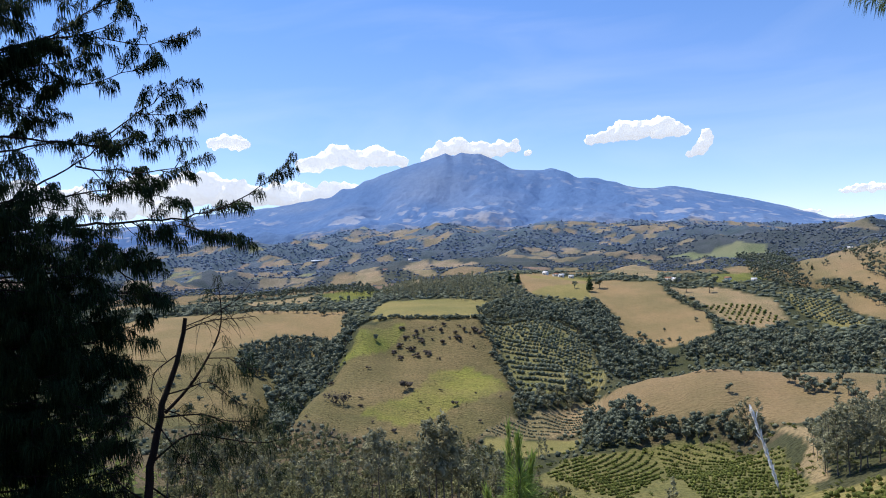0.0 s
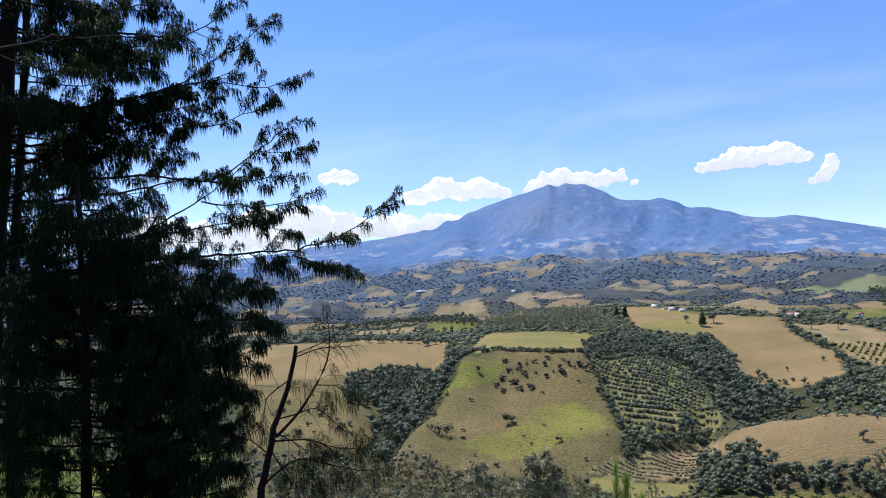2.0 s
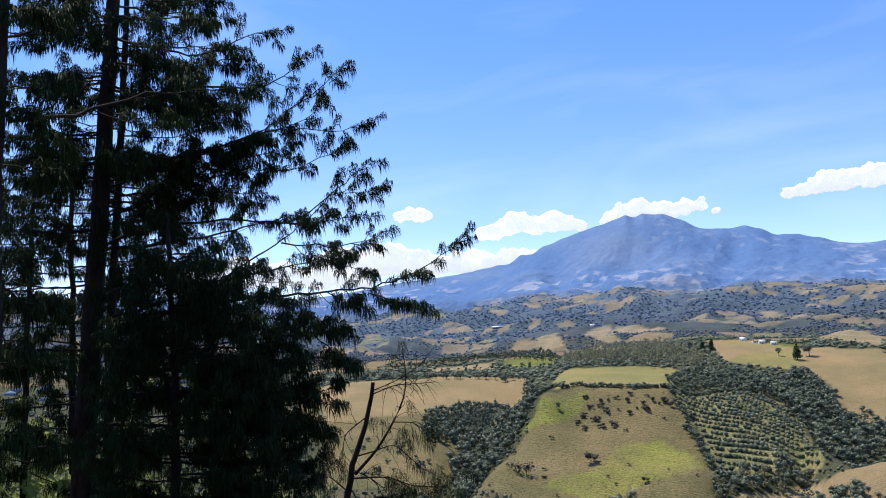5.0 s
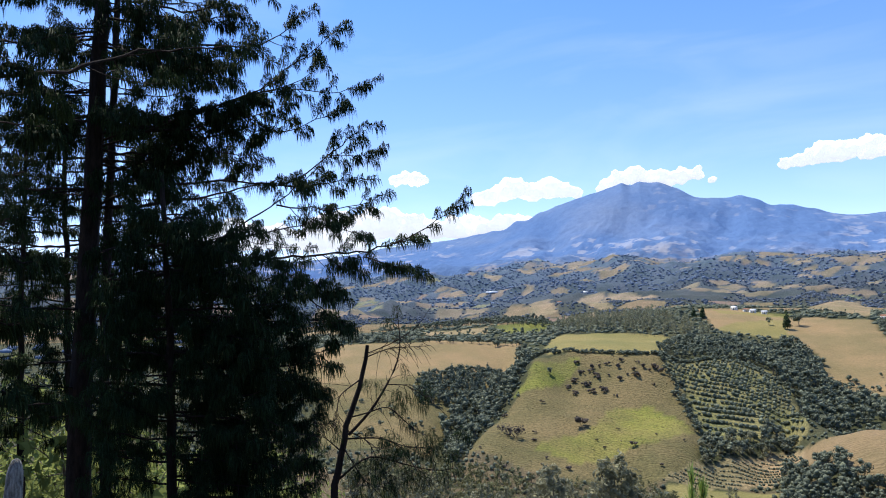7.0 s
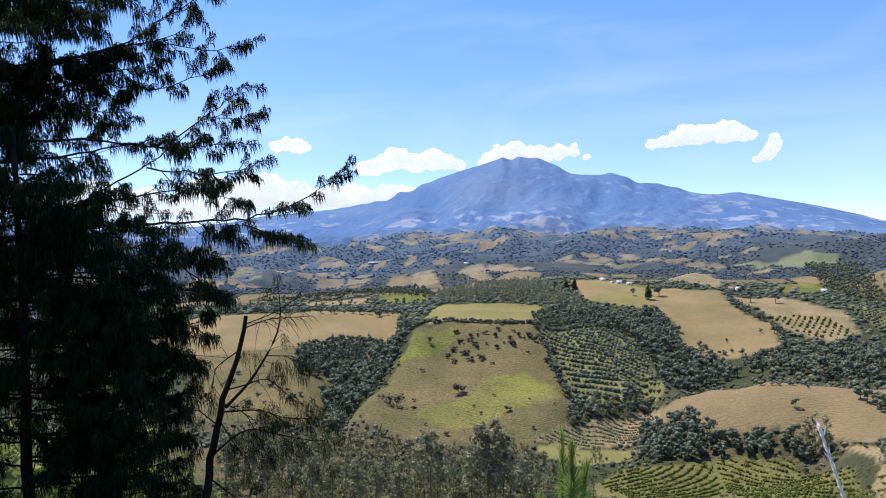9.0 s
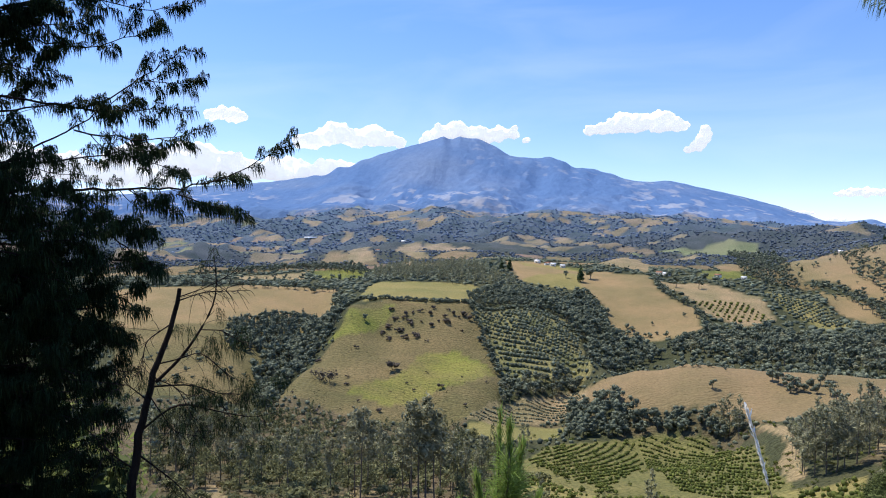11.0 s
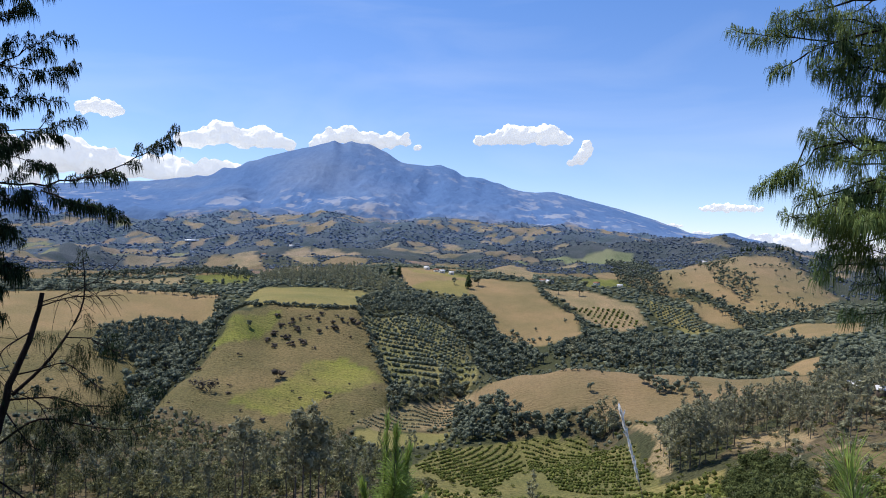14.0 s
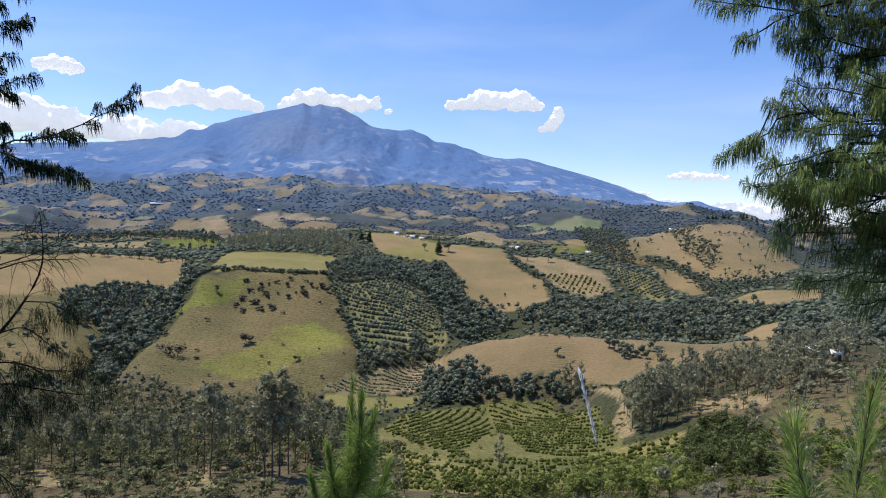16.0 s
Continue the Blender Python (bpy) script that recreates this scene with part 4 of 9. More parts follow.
ICO_T = np.array([[v.index for v in f.verts] for f in ICO.faces])
ICO.free()


def lump(g, centre, radius, flat=0.8, mat=1, rough=0.3):
    p = ICO_P * (1 + rough * g.normal(size=(len(ICO_P), 1))) * radius * (1, 1, flat) + centre
    return p, ICO_T.copy(), np.full(len(ICO_T), mat)


def broadleaf(seed, h=7.0, w=5.0, count=150, leaf=0.55, lumps=6, core=0.7):
    g = rng(seed)
    lean = g.normal(size=2) * 0.05 * h
    trunk = tube([(0, 0, -0.4), (lean[0] * 0.4, lean[1] * 0.4, h * 0.3), (lean[0], lean[1], h * 0.7)], [0.03 * h, 0.022 * h, 0.008 * h], 5)
    a = g.uniform(0, 6.28, lumps)
    rad = g.uniform(0.1, 0.34, lumps) * w
    c = np.stack([np.cos(a) * rad + lean[0], np.sin(a) * rad + lean[1], g.uniform(0.38, 0.84, lumps) * h], -1)
    size = g.uniform(0.2, 0.32, lumps) * w
    shapes = [trunk] + [lump(g, c[k], size[k] * core) for k in range(lumps)]
    for k in range(min(3, lumps)):
        shapes.append(tube([(lean[0] * 0.5, lean[1] * 0.5, h * 0.32), c[k]], [0.014 * h, 0.005 * h], 4))
    return joined(shapes + [leaves(g, c, size, count, leaf)])


def eucalyptus(seed, h=15.0, count=260, leaf=0.55, spread=2.2, bare=0.4, limbs=16):
    """A tall slender gum: bare pole, thin rising limbs, airy hanging sprays."""
    g = rng(seed)
    bend = g.normal(size=2) * 0.4
    z = np.linspace(-0.5, h * 0.97, 7)
    path = np.stack([bend[0] * (z / h) ** 2 + 0.08 * g.normal(size=7), bend[1] * (z / h) ** 2 + 0.08 * g.normal(size=7), z], -1)
    shapes = [tube(path, np.linspace(0.011 * h, 0.0025 * h, 7), 6)]
    n = limbs + int(g.integers(-2, 3))
    c, s = [], []
    for k in range(n):
        f = bare + (1 - bare) * (k + g.uniform(0, 0.8)) / n
        z0 = f * h
        p0 = np.array([np.interp(z0, z, path[:, 0]), np.interp(z0, z, path[:, 1]), z0])
        a, out = g.uniform(0, 6.28), spread * (1.15 - 0.75 * f) * g.uniform(0.5, 1.1)
        p1 = p0 + np.array([np.cos(a) * out, np.sin(a) * out, out * g.uniform(0.5, 1.0)])
        shapes.append(tube([p0, (p0 + p1) / 2 + (0, 0, -0.1), p1], [0.03, 0.02, 0.008], 4))
        c.append(p1), s.append(g.uniform(0.45, 0.85) * (1.25 - 0.6 * f) * spread / 2.2)
        c.append((p0 + p1) / 2 + g.normal(size=3) * 0.2), s.append(g.uniform(0.3, 0.55) * spread / 2.2)
    c.append(path[-1]), s.append(0.6)
    shapes += [lump(g, c[k], s[k] * 0.5, 1.1, 1, 0.4) for k in range(0, len(c), 2)] if count > 400 else []
    return joined(shapes + [leaves(g, c, s, count, leaf, flat=1.2, long=1.8)])


def conifer(seed, h=8.0, w=2.8, tiers=9, count=16):
    """A pointed plantation conifer in drooping tiers."""
    g = rng(seed)
    shapes = [tube([(0, 0, -0.4), (0, 0, h * 0.98)], [0.02 * h, 0.004 * h], 5)]
    c, s = [], []
    for k in range(tiers):
        f = (k + 0.6) / tiers
        r = w / 2 * (1 - f) ** 0.8 * g.uniform(0.8, 1.15)
        m = 3 + int(4 * (1 - f))
        a = g.uniform(0, 6.28) + np.arange(m) * 6.28 / m
        for q in a:
            c.append((np.cos(q) * r * 0.6, np.sin(q) * r * 0.6, h * (0.1 + 0.9 * f) + g.normal() * 0.1)), s.append(0.12 * h * (1.1 - f) * 0.9)
    shapes += [lump(g, (0, 0, h * q), w * 0.33 * (1.15 - q), 1.4) for q in (0.3, 0.5, 0.7)]
    return joined(shapes + [leaves(g, c, s, count * tiers, 0.075 * h, flat=0.6, long=1.9)])


def shrub(seed, h=1.6, w=2.0, count=60, leaf=0.3, lumps=4, core=0.75):
    g = rng(seed)
    c = np.stack([g.normal(size=lumps) * w * 0.2, g.normal(size=lumps) * w * 0.2, g.uniform(0.35, 0.65, lumps) * h], -1)
    s = g.uniform(0.25, 0.4, lumps) * min(w, h)
    shapes = [tube([(0, 0, -0.2), c[k]], [0.05, 0.02], 4) for k in range(2)] + [lump(g, c[k], s[k] * core) for k in range(lumps)]
    return joined(shapes + [leaves(g, c, s, count, leaf)])


def mesh_of(name, shape, mats):
    p, t, m = shape
    used = np.unique(m)
    me = bpy.data.meshes.new(name)
    me.vertices.add(len(p))
    me.vertices.foreach_set("co", np.asarray(p, np.float32).ravel())
    me.loops.add(len(t) * 3)
    me.loops.foreach_set("vertex_index", np.asarray(t, np.int32).ravel())
    me.polygons.add(len(t))
    me.polygons.foreach_set("loop_start", np.arange(len(t), dtype=np.int32) * 3)
    me.polygons.foreach_set("material_index", np.searchsorted(used, m).astype(np.int32))
    for k in used:
        me.materials.append(mats[k])
    me.polygons.foreach_set("use_smooth", np.ones(len(t), bool))
    me.update(calc_edges=True)
    me.validate()
    return me


def only(shape, mat):
    """The part of a shape that has one material index."""
    p, t, m = shape
    t = t[m == mat]
    used, back = np.unique(t, return_inverse=True)
    return p[used], back.reshape(-1, 3), np.zeros(len(t), int)


def moved(shape, at, scale, turn, squash=1.0):
    p, t, m = shape
    c, s = math.cos(turn), math.sin(turn)
    q = np.empty_like(p)
    q[:, 0], q[:, 1], q[:, 2] = (p[:, 0] * c - p[:, 1] * s) * scale, (p[:, 0] * s + p[:, 1] * c) * scale, p[:, 2] * scale * squash
    return q + at, t, m


def stuff(name, label, category, spots, shapes, mats, low=0.75, high=1.3, seed=0):
    """Plants past counting, as one object: spots are plan points."""
    g = rng(seed)
    spots = np.asarray(spots, float)
    z = height(spots[:, 0], spots[:, 1])
    made = [moved(shapes[g.integers(len(shapes))], (x, y, h), g.uniform(low, high), g.uniform(0, 6.28), g.uniform(0.85, 1.15)) for (x, y), h in zip(spots, z)]
    ob = new(name, mesh_of(name, joined(made), mats))
    return tagged(ob, label, category, kind="stuff")


def thing(name, label, category, group, shape, mats, parts, x, y, scale=1.0, turn=0.0):
    """One countable plant: an Empty at its foot with a mesh for each part."""
    root = new(name)
    for k, part_name in parts:
        child = new(part_name, mesh_of(part_name, only(shape, k), [mats[k]]))
        child.parent = root
    root.matrix_basis = pose(x, y, float(height(x, y)[0]), 0, 0, turn) @ Matrix.Scale(scale, 4)
    return tagged(root, label, category, group)


def scatter(poly, spacing, seed, jitter=0.45):
    """Plan points in a polygon, about spacing apart."""
    g = rng(seed)
    px, py = np.array(poly, float).T
    gx, gy = np.meshgrid(np.arange(px.min(), px.max(), spacing), np.arange(py.min(), py.max(), spacing))
    x, y = gx.ravel() + g.uniform(-jitter, jitter, gx.size) * spacing, gy.ravel() + g.uniform(-jitter, jitter, gx.size) * spacing
    ok = inside(poly, x, y)
    return np.stack([x[ok], y[ok]], -1)


def along(line, spacing, seed, wide=1.5):
    """Plan points strung along a line."""
    g = rng(seed)
    line = np.array(line, float)
    d = np.r_[0, np.cumsum(np.linalg.norm(np.diff(line, axis=0), axis=1))]
    s = np.arange(0, d[-1], spacing) + g.uniform(-0.4, 0.4, int(np.ceil(d[-1] / spacing))) * spacing
    return np.stack([np.interp(s, d, line[:, 0]), np.interp(s, d, line[:, 1])], -1) + g.normal(size=(len(s), 2)) * wide


def rows_in(poly, row, step, heading, seed, curve=0.0, jitter=0.12, gaps=0.06):
    """Plan points in planted rows; heading turns the rows, curve bends them."""
    g = rng(seed)
    a = radians(heading)
    px, py = np.array(poly, float).T
    cx, cy, half = px.mean(), py.mean(), np.hypot(np.ptp(px), np.ptp(py)) / 2 + 5
    u, v = np.meshgrid(np.arange(-half, half, step), np.arange(-half, half, row))
    u, v = u.ravel() + g.normal(size=u.size) * jitter, v.ravel() + g.normal(size=u.size) * jitter
    v = v + curve * u * u + 1.5 * vnoise(u / 30, v / 30, seed)
    x, y = cx + u * math.cos(a) - v * math.sin(a), cy + u * math.sin(a) + v * math.cos(a)
    ok = inside(poly, x, y) & (g.uniform(size=x.size) > gaps)
    return np.stack([x[ok], y[ok]], -1)



# ---- woods, hedges and orchards ----
WOOD_SHAPES = [broadleaf(s, 7.5, 6.0, 190, 0.55, 7) for s in range(8)]
WOOD_MID = [broadleaf(10 + s, 7.5, 6.0, 84, 0.76, 5) for s in range(8)]
WOOD_FAR = [broadleaf(20 + s, 8.0, 6.5, 36, 1.1, 3) for s in range(6)]
PINE_SHAPES = [conifer(40 + s, 8.5, 5.0) for s in range(5)]
EUC_SHAPES = [eucalyptus(60 + s, 15.0, 620, 0.36, 3.0, 0.18) for s in range(7)]
EUC_TALL = [eucalyptus(90 + s, 15.0, 600, 0.38, 3.0, 0.4) for s in range(6)]
EUC_LIGHT = [eucalyptus(80 + s, 13.0, 80, 0.8, 2.6, 0.3, 6) for s in range(6)]
SHRUBS = [shrub(100 + s, 1.8, 2.2, 90, 0.26, 5) for s in range(6)]
BUSHES = [joined([lump(rng(120 + s), (0, 0, 0.5), 0.7, 0.9, 1, 0.3), leaves(rng(130 + s), [(0, 0, 0.6)], [0.7], 14, 0.42)]) for s in range(6)]
THICKET_TREES = [broadleaf(180 + s, 6.0, 4.2, 170, 0.46, 8, 0.4) for s in range(5)]
WOODY = [BARK_GREY, LEAF_WOOD]
GUM = [BARK_GREY, LEAF_EUC]
SCRUB = [BARK_DARK, LEAF_SCRUB]


def wood(name, region, spacing, shapes, mats, label, seed, low=0.7, high=1.25):
    return stuff(name, label, "trees", scatter(WOODS[region], spacing, seed), shapes, mats, low, high, seed)


wood("gully_trees", "left_gully", 4.2, WOOD_MID, WOODY, "dense dark green broadleaf trees filling a gully", 1, 0.5, 1.35)
wood("gully_trees", "mid_gully", 5.2, WOOD_MID, WOODY, "dense dark green broadleaf trees between orchard and pasture", 2, 0.5, 1.4)
wood("gully_trees", "hedge_corner", 4.2, WOOD_MID, WOODY, "dark trees in the corner of a yellow field", 18, 0.4, 0.9)
wood("gully_trees", "low_woods", 5.4, WOOD_SHAPES, WOODY, "rounded grey-green trees at the foot of the orchard", 3, 0.6, 1.0)
wood("gully_trees", "low_woods", 6.2, THICKET_TREES, GUM, "airy olive-grey trees at the foot of the orchard", 20, 0.7, 1.1)
wood("valley_trees", "ridge_woods", 4.2, WOOD_SHAPES, WOODY, "dark broadleaf trees below the bare brown ridge", 4, 0.6, 1.05)
wood("valley_trees", "valley_woods", 7.6, WOOD_MID, WOODY, "thick dark woodland along the valley bottom", 5, 0.5, 1.45)
wood("valley_trees", "valley_woods", 10.5, WOOD_MID, GUM, "lighter grey-green trees among dark valley woodland", 19, 0.4, 1.1)
wood("hill_trees", "right_hill_woods", 8.0, WOOD_FAR, WOODY, "scattered dark trees in the folds of a dry hill", 6)
wood("hill_trees", "right_hill_strip", 8.0, WOOD_FAR, WOODY, "strip of dark trees across a dry hilltop", 7)
wood("hill_trees", "dark_pines", 7.0, WOOD_FAR, WOODY, "close dark woodland on a far hill", 8, 0.6, 1.2)
wood("conifer_wood", "left_pines", 4.4, PINE_SHAPES[:3] + WOOD_MID[:4], WOODY, "dark conifers and broadleaf trees above the wooded gully", 9, 0.6, 1.25)
wood("eucalyptus_grove", "grove", 9.5, EUC_LIGHT, GUM, "thin grey-green eucalyptus grove on the ridge", 10, 0.7, 1.15)
wood("back_trees", "back_woods", 8.0, WOOD_FAR, WOODY, "dark trees behind a dry pasture", 11)
THICKET = THICKET_TREES + [shrub(190 + s, 2.6, 3.0, 110, 0.34, 6, 0.4) for s in range(5)]
wood("slope_thicket", "slope_woods", 4.9, THICKET + [eucalyptus(195 + s, 9.0, 200, 0.4, 2.2, 0.2, 10) for s in range(4)], SCRUB, "mixed olive-green thicket on the slope below", 12, 0.5, 1.0)
wood("stand_scrub", "euc_back", 6.5, EUC_LIGHT + WOOD_SHAPES[:2], GUM, "open eucalyptus and scrub on a bare slope", 13, 0.4, 0.75)
STAND = [eucalyptus(210 + s, 10.0, 170, 0.5, 2.6, 0.22, 9) for s in range(6)]
wood("eucalyptus_stand", "euc_stand", 5.2, STAND, GUM, "close stand of grey-green young eucalyptus on a dry slope", 17, 0.5, 1.0)
MOUND = [moved(broadleaf(220 + s, 6.5, 4.6, 900, 0.24, 14, 0.4), (0, 0, -1.9), 1.0, 0.0) for s in range(4)]
wood("bush_thicket", "dark_bushes", 3.8, MOUND, [BARK_PINE, LEAF_MOUND], "dense rounded dark green bushes on the near slope", 14, 0.55, 0.95)

wood("shelf_trees", "shelf_woods", 7.0, WOOD_MID, WOODY, "dark trees on a shelf behind the bare ridge", 15, 0.5, 1.1)
wood("slope_trees", "right_slope_woods", 6.0, EUC_LIGHT + WOOD_MID[:3], GUM, "scattered eucalyptus and scrub on a dry slope", 16, 0.4, 0.8)


def hedge(name, line, spacing, shapes, mats, label, seed, low, high, wide=1.5):
    return stuff(name, label, "hedge", along(HEDGES[line], spacing, seed, wide), shapes, mats, low, high, seed)


hedge("hedge", "pasture_hedge", 1.0, SHRUBS, WOODY, "dark hedge of bushes and small trees along the hill's edge", 21, 0.9, 2.1, 0.9)
hedge("hedge", "field_hedge", 3.0, WOOD_MID, WOODY, "tall dark hedge along the top of a dry field", 22, 0.6, 1.1, 4.0)
hedge("hedge", "orchard_edge", 2.6, WOOD_SHAPES, WOODY, "line of dark bushes beside the orchard", 23, 0.4, 0.8)
hedge("hedge", "hilltop_hedge", 6.0, WOOD_FAR, WOODY, "short dark hedge on the dry hilltop", 24, 0.5, 0.9)
hedge("hedge", "slope_hedge", 6.0, WOOD_SHAPES, WOODY, "broken line of trees down a pasture edge", 25, 0.5, 1.0)
hedge("hedge", "far_field_hedge", 7.0, WOOD_FAR, WOODY, "low hedge below a far green field", 26, 0.4, 0.8)
hedge("hedge", "left_hedge", 7.0, WOOD_FAR, WOODY, "hedge between small far fields", 27, 0.5, 1.0)
hedge("conifer_belt", "hill_crest", 6.0, PINE_SHAPES, [BARK_PINE, LEAF_DARK], "dark conifer belt behind the dry hill", 29, 0.9, 1.4, 6.0)
hedge("hedge", "orchard_foot", 2.5, SHRUBS, [BARK_GREY, LEAF_ORCHARD], "low green hedge round an orchard block", 28, 0.5, 0.9, 0.8)


def orchard(region, row, step, heading, label, seed, size, mats, curve=0.0, gaps=0.06):
    spots = rows_in(ORCHARDS[region], row, step, heading, seed, curve, gaps=gaps)
    return stuff("orchard_rows", label, "orchard", spots, BUSHES, mats, size * 0.75, size * 1.2, seed)


ORCH_DARK, ORCH_BRIGHT = [BARK_GREY, LEAF_WOOD], [BARK_GREY, LEAF_ORCHARD]
orchard("dark_orchard", 7.2, 2.4, -2, "dark green orchard trees in contour rows", 31, 1.85, ORCH_DARK, 0.0006)
orchard("bright_a", 3.4, 1.35, 62, "rows of small bright green fruit bushes", 32, 0.8, ORCH_BRIGHT, 0.002)
orchard("bright_b", 3.6, 1.35, 128, "rows of small bright green fruit bushes", 33, 0.8, ORCH_BRIGHT, 0.001, 0.12)
orchard("bright_low", 4.4, 1.7, 150, "thin rows of young bushes on dry grass", 34, 0.9, ORCH_BRIGHT, 0.003, 0.25)
orchard("yellow_low", 2.6, 1.8, 110, "dense yellow-green crop bushes", 35, 1.0, ORCH_BRIGHT, 0.0, 0.1)
orchard("band", 4.4, 1.2, 8, "dark bushes in close contour rows", 36, 0.8, ORCH_DARK, 0.001)
orchard("pond_side", 4.0, 2.2, 115, "rows of small dark bushes beside a meadow", 37, 1.0, ORCH_DARK)
orchard("far_rows", 9.0, 5.0, 120, "orchard rows on a far slope", 38, 2.4, ORCH_DARK)
orchard("far_rows_b", 8.0, 5.0, 160, "yellowish orchard rows on a far slope", 39, 1.8, ORCH_BRIGHT)


def far_woods(name, label, r0, r1, spacing, size, seed, h0, h1, thin=0.0, leaf=LEAF_FAR):
    """Woodland over all the unfarmed ground between two distances."""
    g = rng(seed)
    xs, ys = np.meshgrid(np.arange(-r1, r1, spacing), np.arange(0, r1, spacing))
    x, y = xs.ravel() + g.uniform(-0.5, 0.5, xs.size) * spacing, ys.ravel() + g.uniform(-0.5, 0.5, xs.size) * spacing
    r, a = np.hypot(x, y), np.degrees(np.arctan2(-x, y))
    ok = (r > r0) & (r < r1) & (a > h0) & (a < h1) & ~is_field(x, y)
    crowd = fractal(x / 130, y / 130, 91, 3) if r0 >= 1000 else 0.0
    ok &= g.uniform(size=x.size) > thin - 2.2 * np.minimum(crowd, 0.12)
    spots = np.stack([x[ok], y[ok]], -1)
    if r0 < 400:
        shapes = [moved(b, (0, 0, 0), 3.0, 0.0) for b in BUSHES]
    elif r0 < 1000:
        shapes = [joined([lump(rng(seed + k), (0, 0, 0.6), 2.6, 0.5, 1, 0.25), leaves(rng(seed + k), [(0, 0, 1.2)], [2.4], 3, 1.5)]) for k in range(6)]
    else:
        shapes = [joined([lump(rng(seed + k), (0, 0, 0.7), 2.1, 0.65, 1, 0.45), leaves(rng(seed + k), [(0, 0, 1.0)], [2.5], 7, 1.25)]) for k in range(8)]
    return stuff(name, label, "trees", spots, shapes, [BARK_GREY, leaf], size * 0.6, size * 1.3, seed)


far_woods("far_woodland", "dark woodland on the middle hills", 560, 1000, 8.0, 1.1, 201, -37, 42, 0.2, LEAF_WOOD)
far_woods("far_woodland", "haze-tinted woodland on the far hills", 1000, 1700, 8.0, 0.95, 202, -37, 42, 0.3)
far_woods("far_woodland", "hazy woodland at the mountain's foot", 1700, 2700, 13.0, 1.5, 203, -37, 44, 0.3, LEAF_HAZED)
far_woods("valley_woodland", "dark woodland filling the side valley", 385, 560, 6.2, 0.8, 206, -37, -8, 0.15, LEAF_WOOD)
far_woods("valley_scrub", "low dark scrub between fields and woods", 270, 470, 4.6, 0.46, 207, -36, 40, 0.2, LEAF_WOOD)
far_woods("side_woodland", "woodland beyond the pines", 420, 700, 9.0, 0.9, 204, 38, 68, 0.1, LEAF_WOOD)
far_woods("side_woodland", "far woodland beyond the pines", 700, 2400, 30.0, 1.9, 205, 44, 68, 0.2, LEAF_HAZED)


# ---- single trees and bushes ----
def single(name, label, category, group, places, shapes, mats, parts, natural, seed):
    """Countable plants of a kind: each shape is built once and then copied to its places."""
    g = rng(seed)
    firsts = {}
    for x, y, tall in places:
        k = int(g.integers(len(shapes)))
        s, turn = tall / natural, g.uniform(0, 360)
        if k not in firsts:
            firsts[k] = thing(name, label, category, group, shapes[k], mats, parts, x, y, s, turn)
        else:
            copy = copy_thing(firsts[k], pose(x, y, float(height(x, y)[0]), 0, 0, turn))
            copy.scale = (s, s, s)


TREE_PARTS = ((0, "trunk"), (1, "crown"))
BUSH_PARTS = ((0, "stem"), (1, "crown"))
single("field_tree", "small dark tree alone in dry pasture", "tree", "lone pasture trees", LONE_TREES, WOOD_SHAPES, WOODY, TREE_PARTS, 7.0, 41)
single("cypress", "tall narrow dark conifer on the ridge", "tree", "ridge conifers", CYPRESSES, [conifer(150 + k, 9.0, 3.6, 10, 22) for k in range(2)], [BARK_PINE, LEAF_DARK], TREE_PARTS, 9.0, 42)
single("pasture_shrub", "low dark shrub on the grazed hill", "shrub", "hill shrubs", DOME_SHRUBS, SHRUBS, [BARK_GREY, LEAF_DRY], BUSH_PARTS, 2.0, 43)
single("pasture_shrub", "low dark shrub on the grazed hill", "shrub", "hill shrubs", DOME_SHRUBS_UPPER, SHRUBS, [BARK_GREY, LEAF_DRY], BUSH_PARTS, 2.1, 44)
single("bare_bush", "leafless purplish bush on the grassy slope", "bush", "", PURPLE_BUSHES, [shrub(170, 1.8, 2.2, 160, 0.16, 6, 0.3)], [BARK_GREY, LEAF_DRY], BUSH_PARTS, 1.7, 45)
single("pasture_shrub", "small dark bush on dry pasture", "shrub", "field bushes", FIELD_BUSHES, SHRUBS, WOODY, BUSH_PARTS, 1.6, 46)
single("hill_bush", "dark round bush on the dry hill", "bush", "dry hill bushes", HILL_BUSHES + HILL_BUSHES_B, WOOD_FAR, WOODY, TREE_PARTS, 7.5, 47)
single("pasture_shrub", "small grey-green bush in rough meadow", "shrub", "meadow bushes", MEADOW_BUSHES, SHRUBS, WOODY, BUSH_PARTS, 1.6, 48)
single("clump_tree", "dark round-crowned tree in a clump on bare ridge", "tree", "ridge clump", RIDGE_CLUMP, WOOD_SHAPES, WOODY, TREE_PARTS, 7.0, 49)
single("gum_tree", "tall thin eucalyptus with airy olive crown", "tree", "slope eucalyptus", SLOPE_GUMS, EUC_TALL, GUM, TREE_PARTS, 15.5, 50)
single("gum_tree", "slender grey eucalyptus in an open stand", "tree", "eucalyptus stand", STAND_GUMS, EUC_SHAPES, GUM, TREE_PARTS, 15.5, 51)


# ---- undergrowth among the pines ----
def sector(h0, h1, r0, r1, count, seed):
    g = rng(seed)
    a, r = np.radians(g.uniform(h0, h1, count)), np.sqrt(g.uniform(r0**2, r1**2, count))
    return np.stack([-r * np.sin(a), r * np.cos(a)], -1)


stuff("undergrowth", "green and dry undergrowth on the bank below pines", "undergrowth", sector(38, 70, 14, 60, 100, 61), THICKET, [BARK_DARK, LEAF_MOUND], 0.35, 0.8, 61)


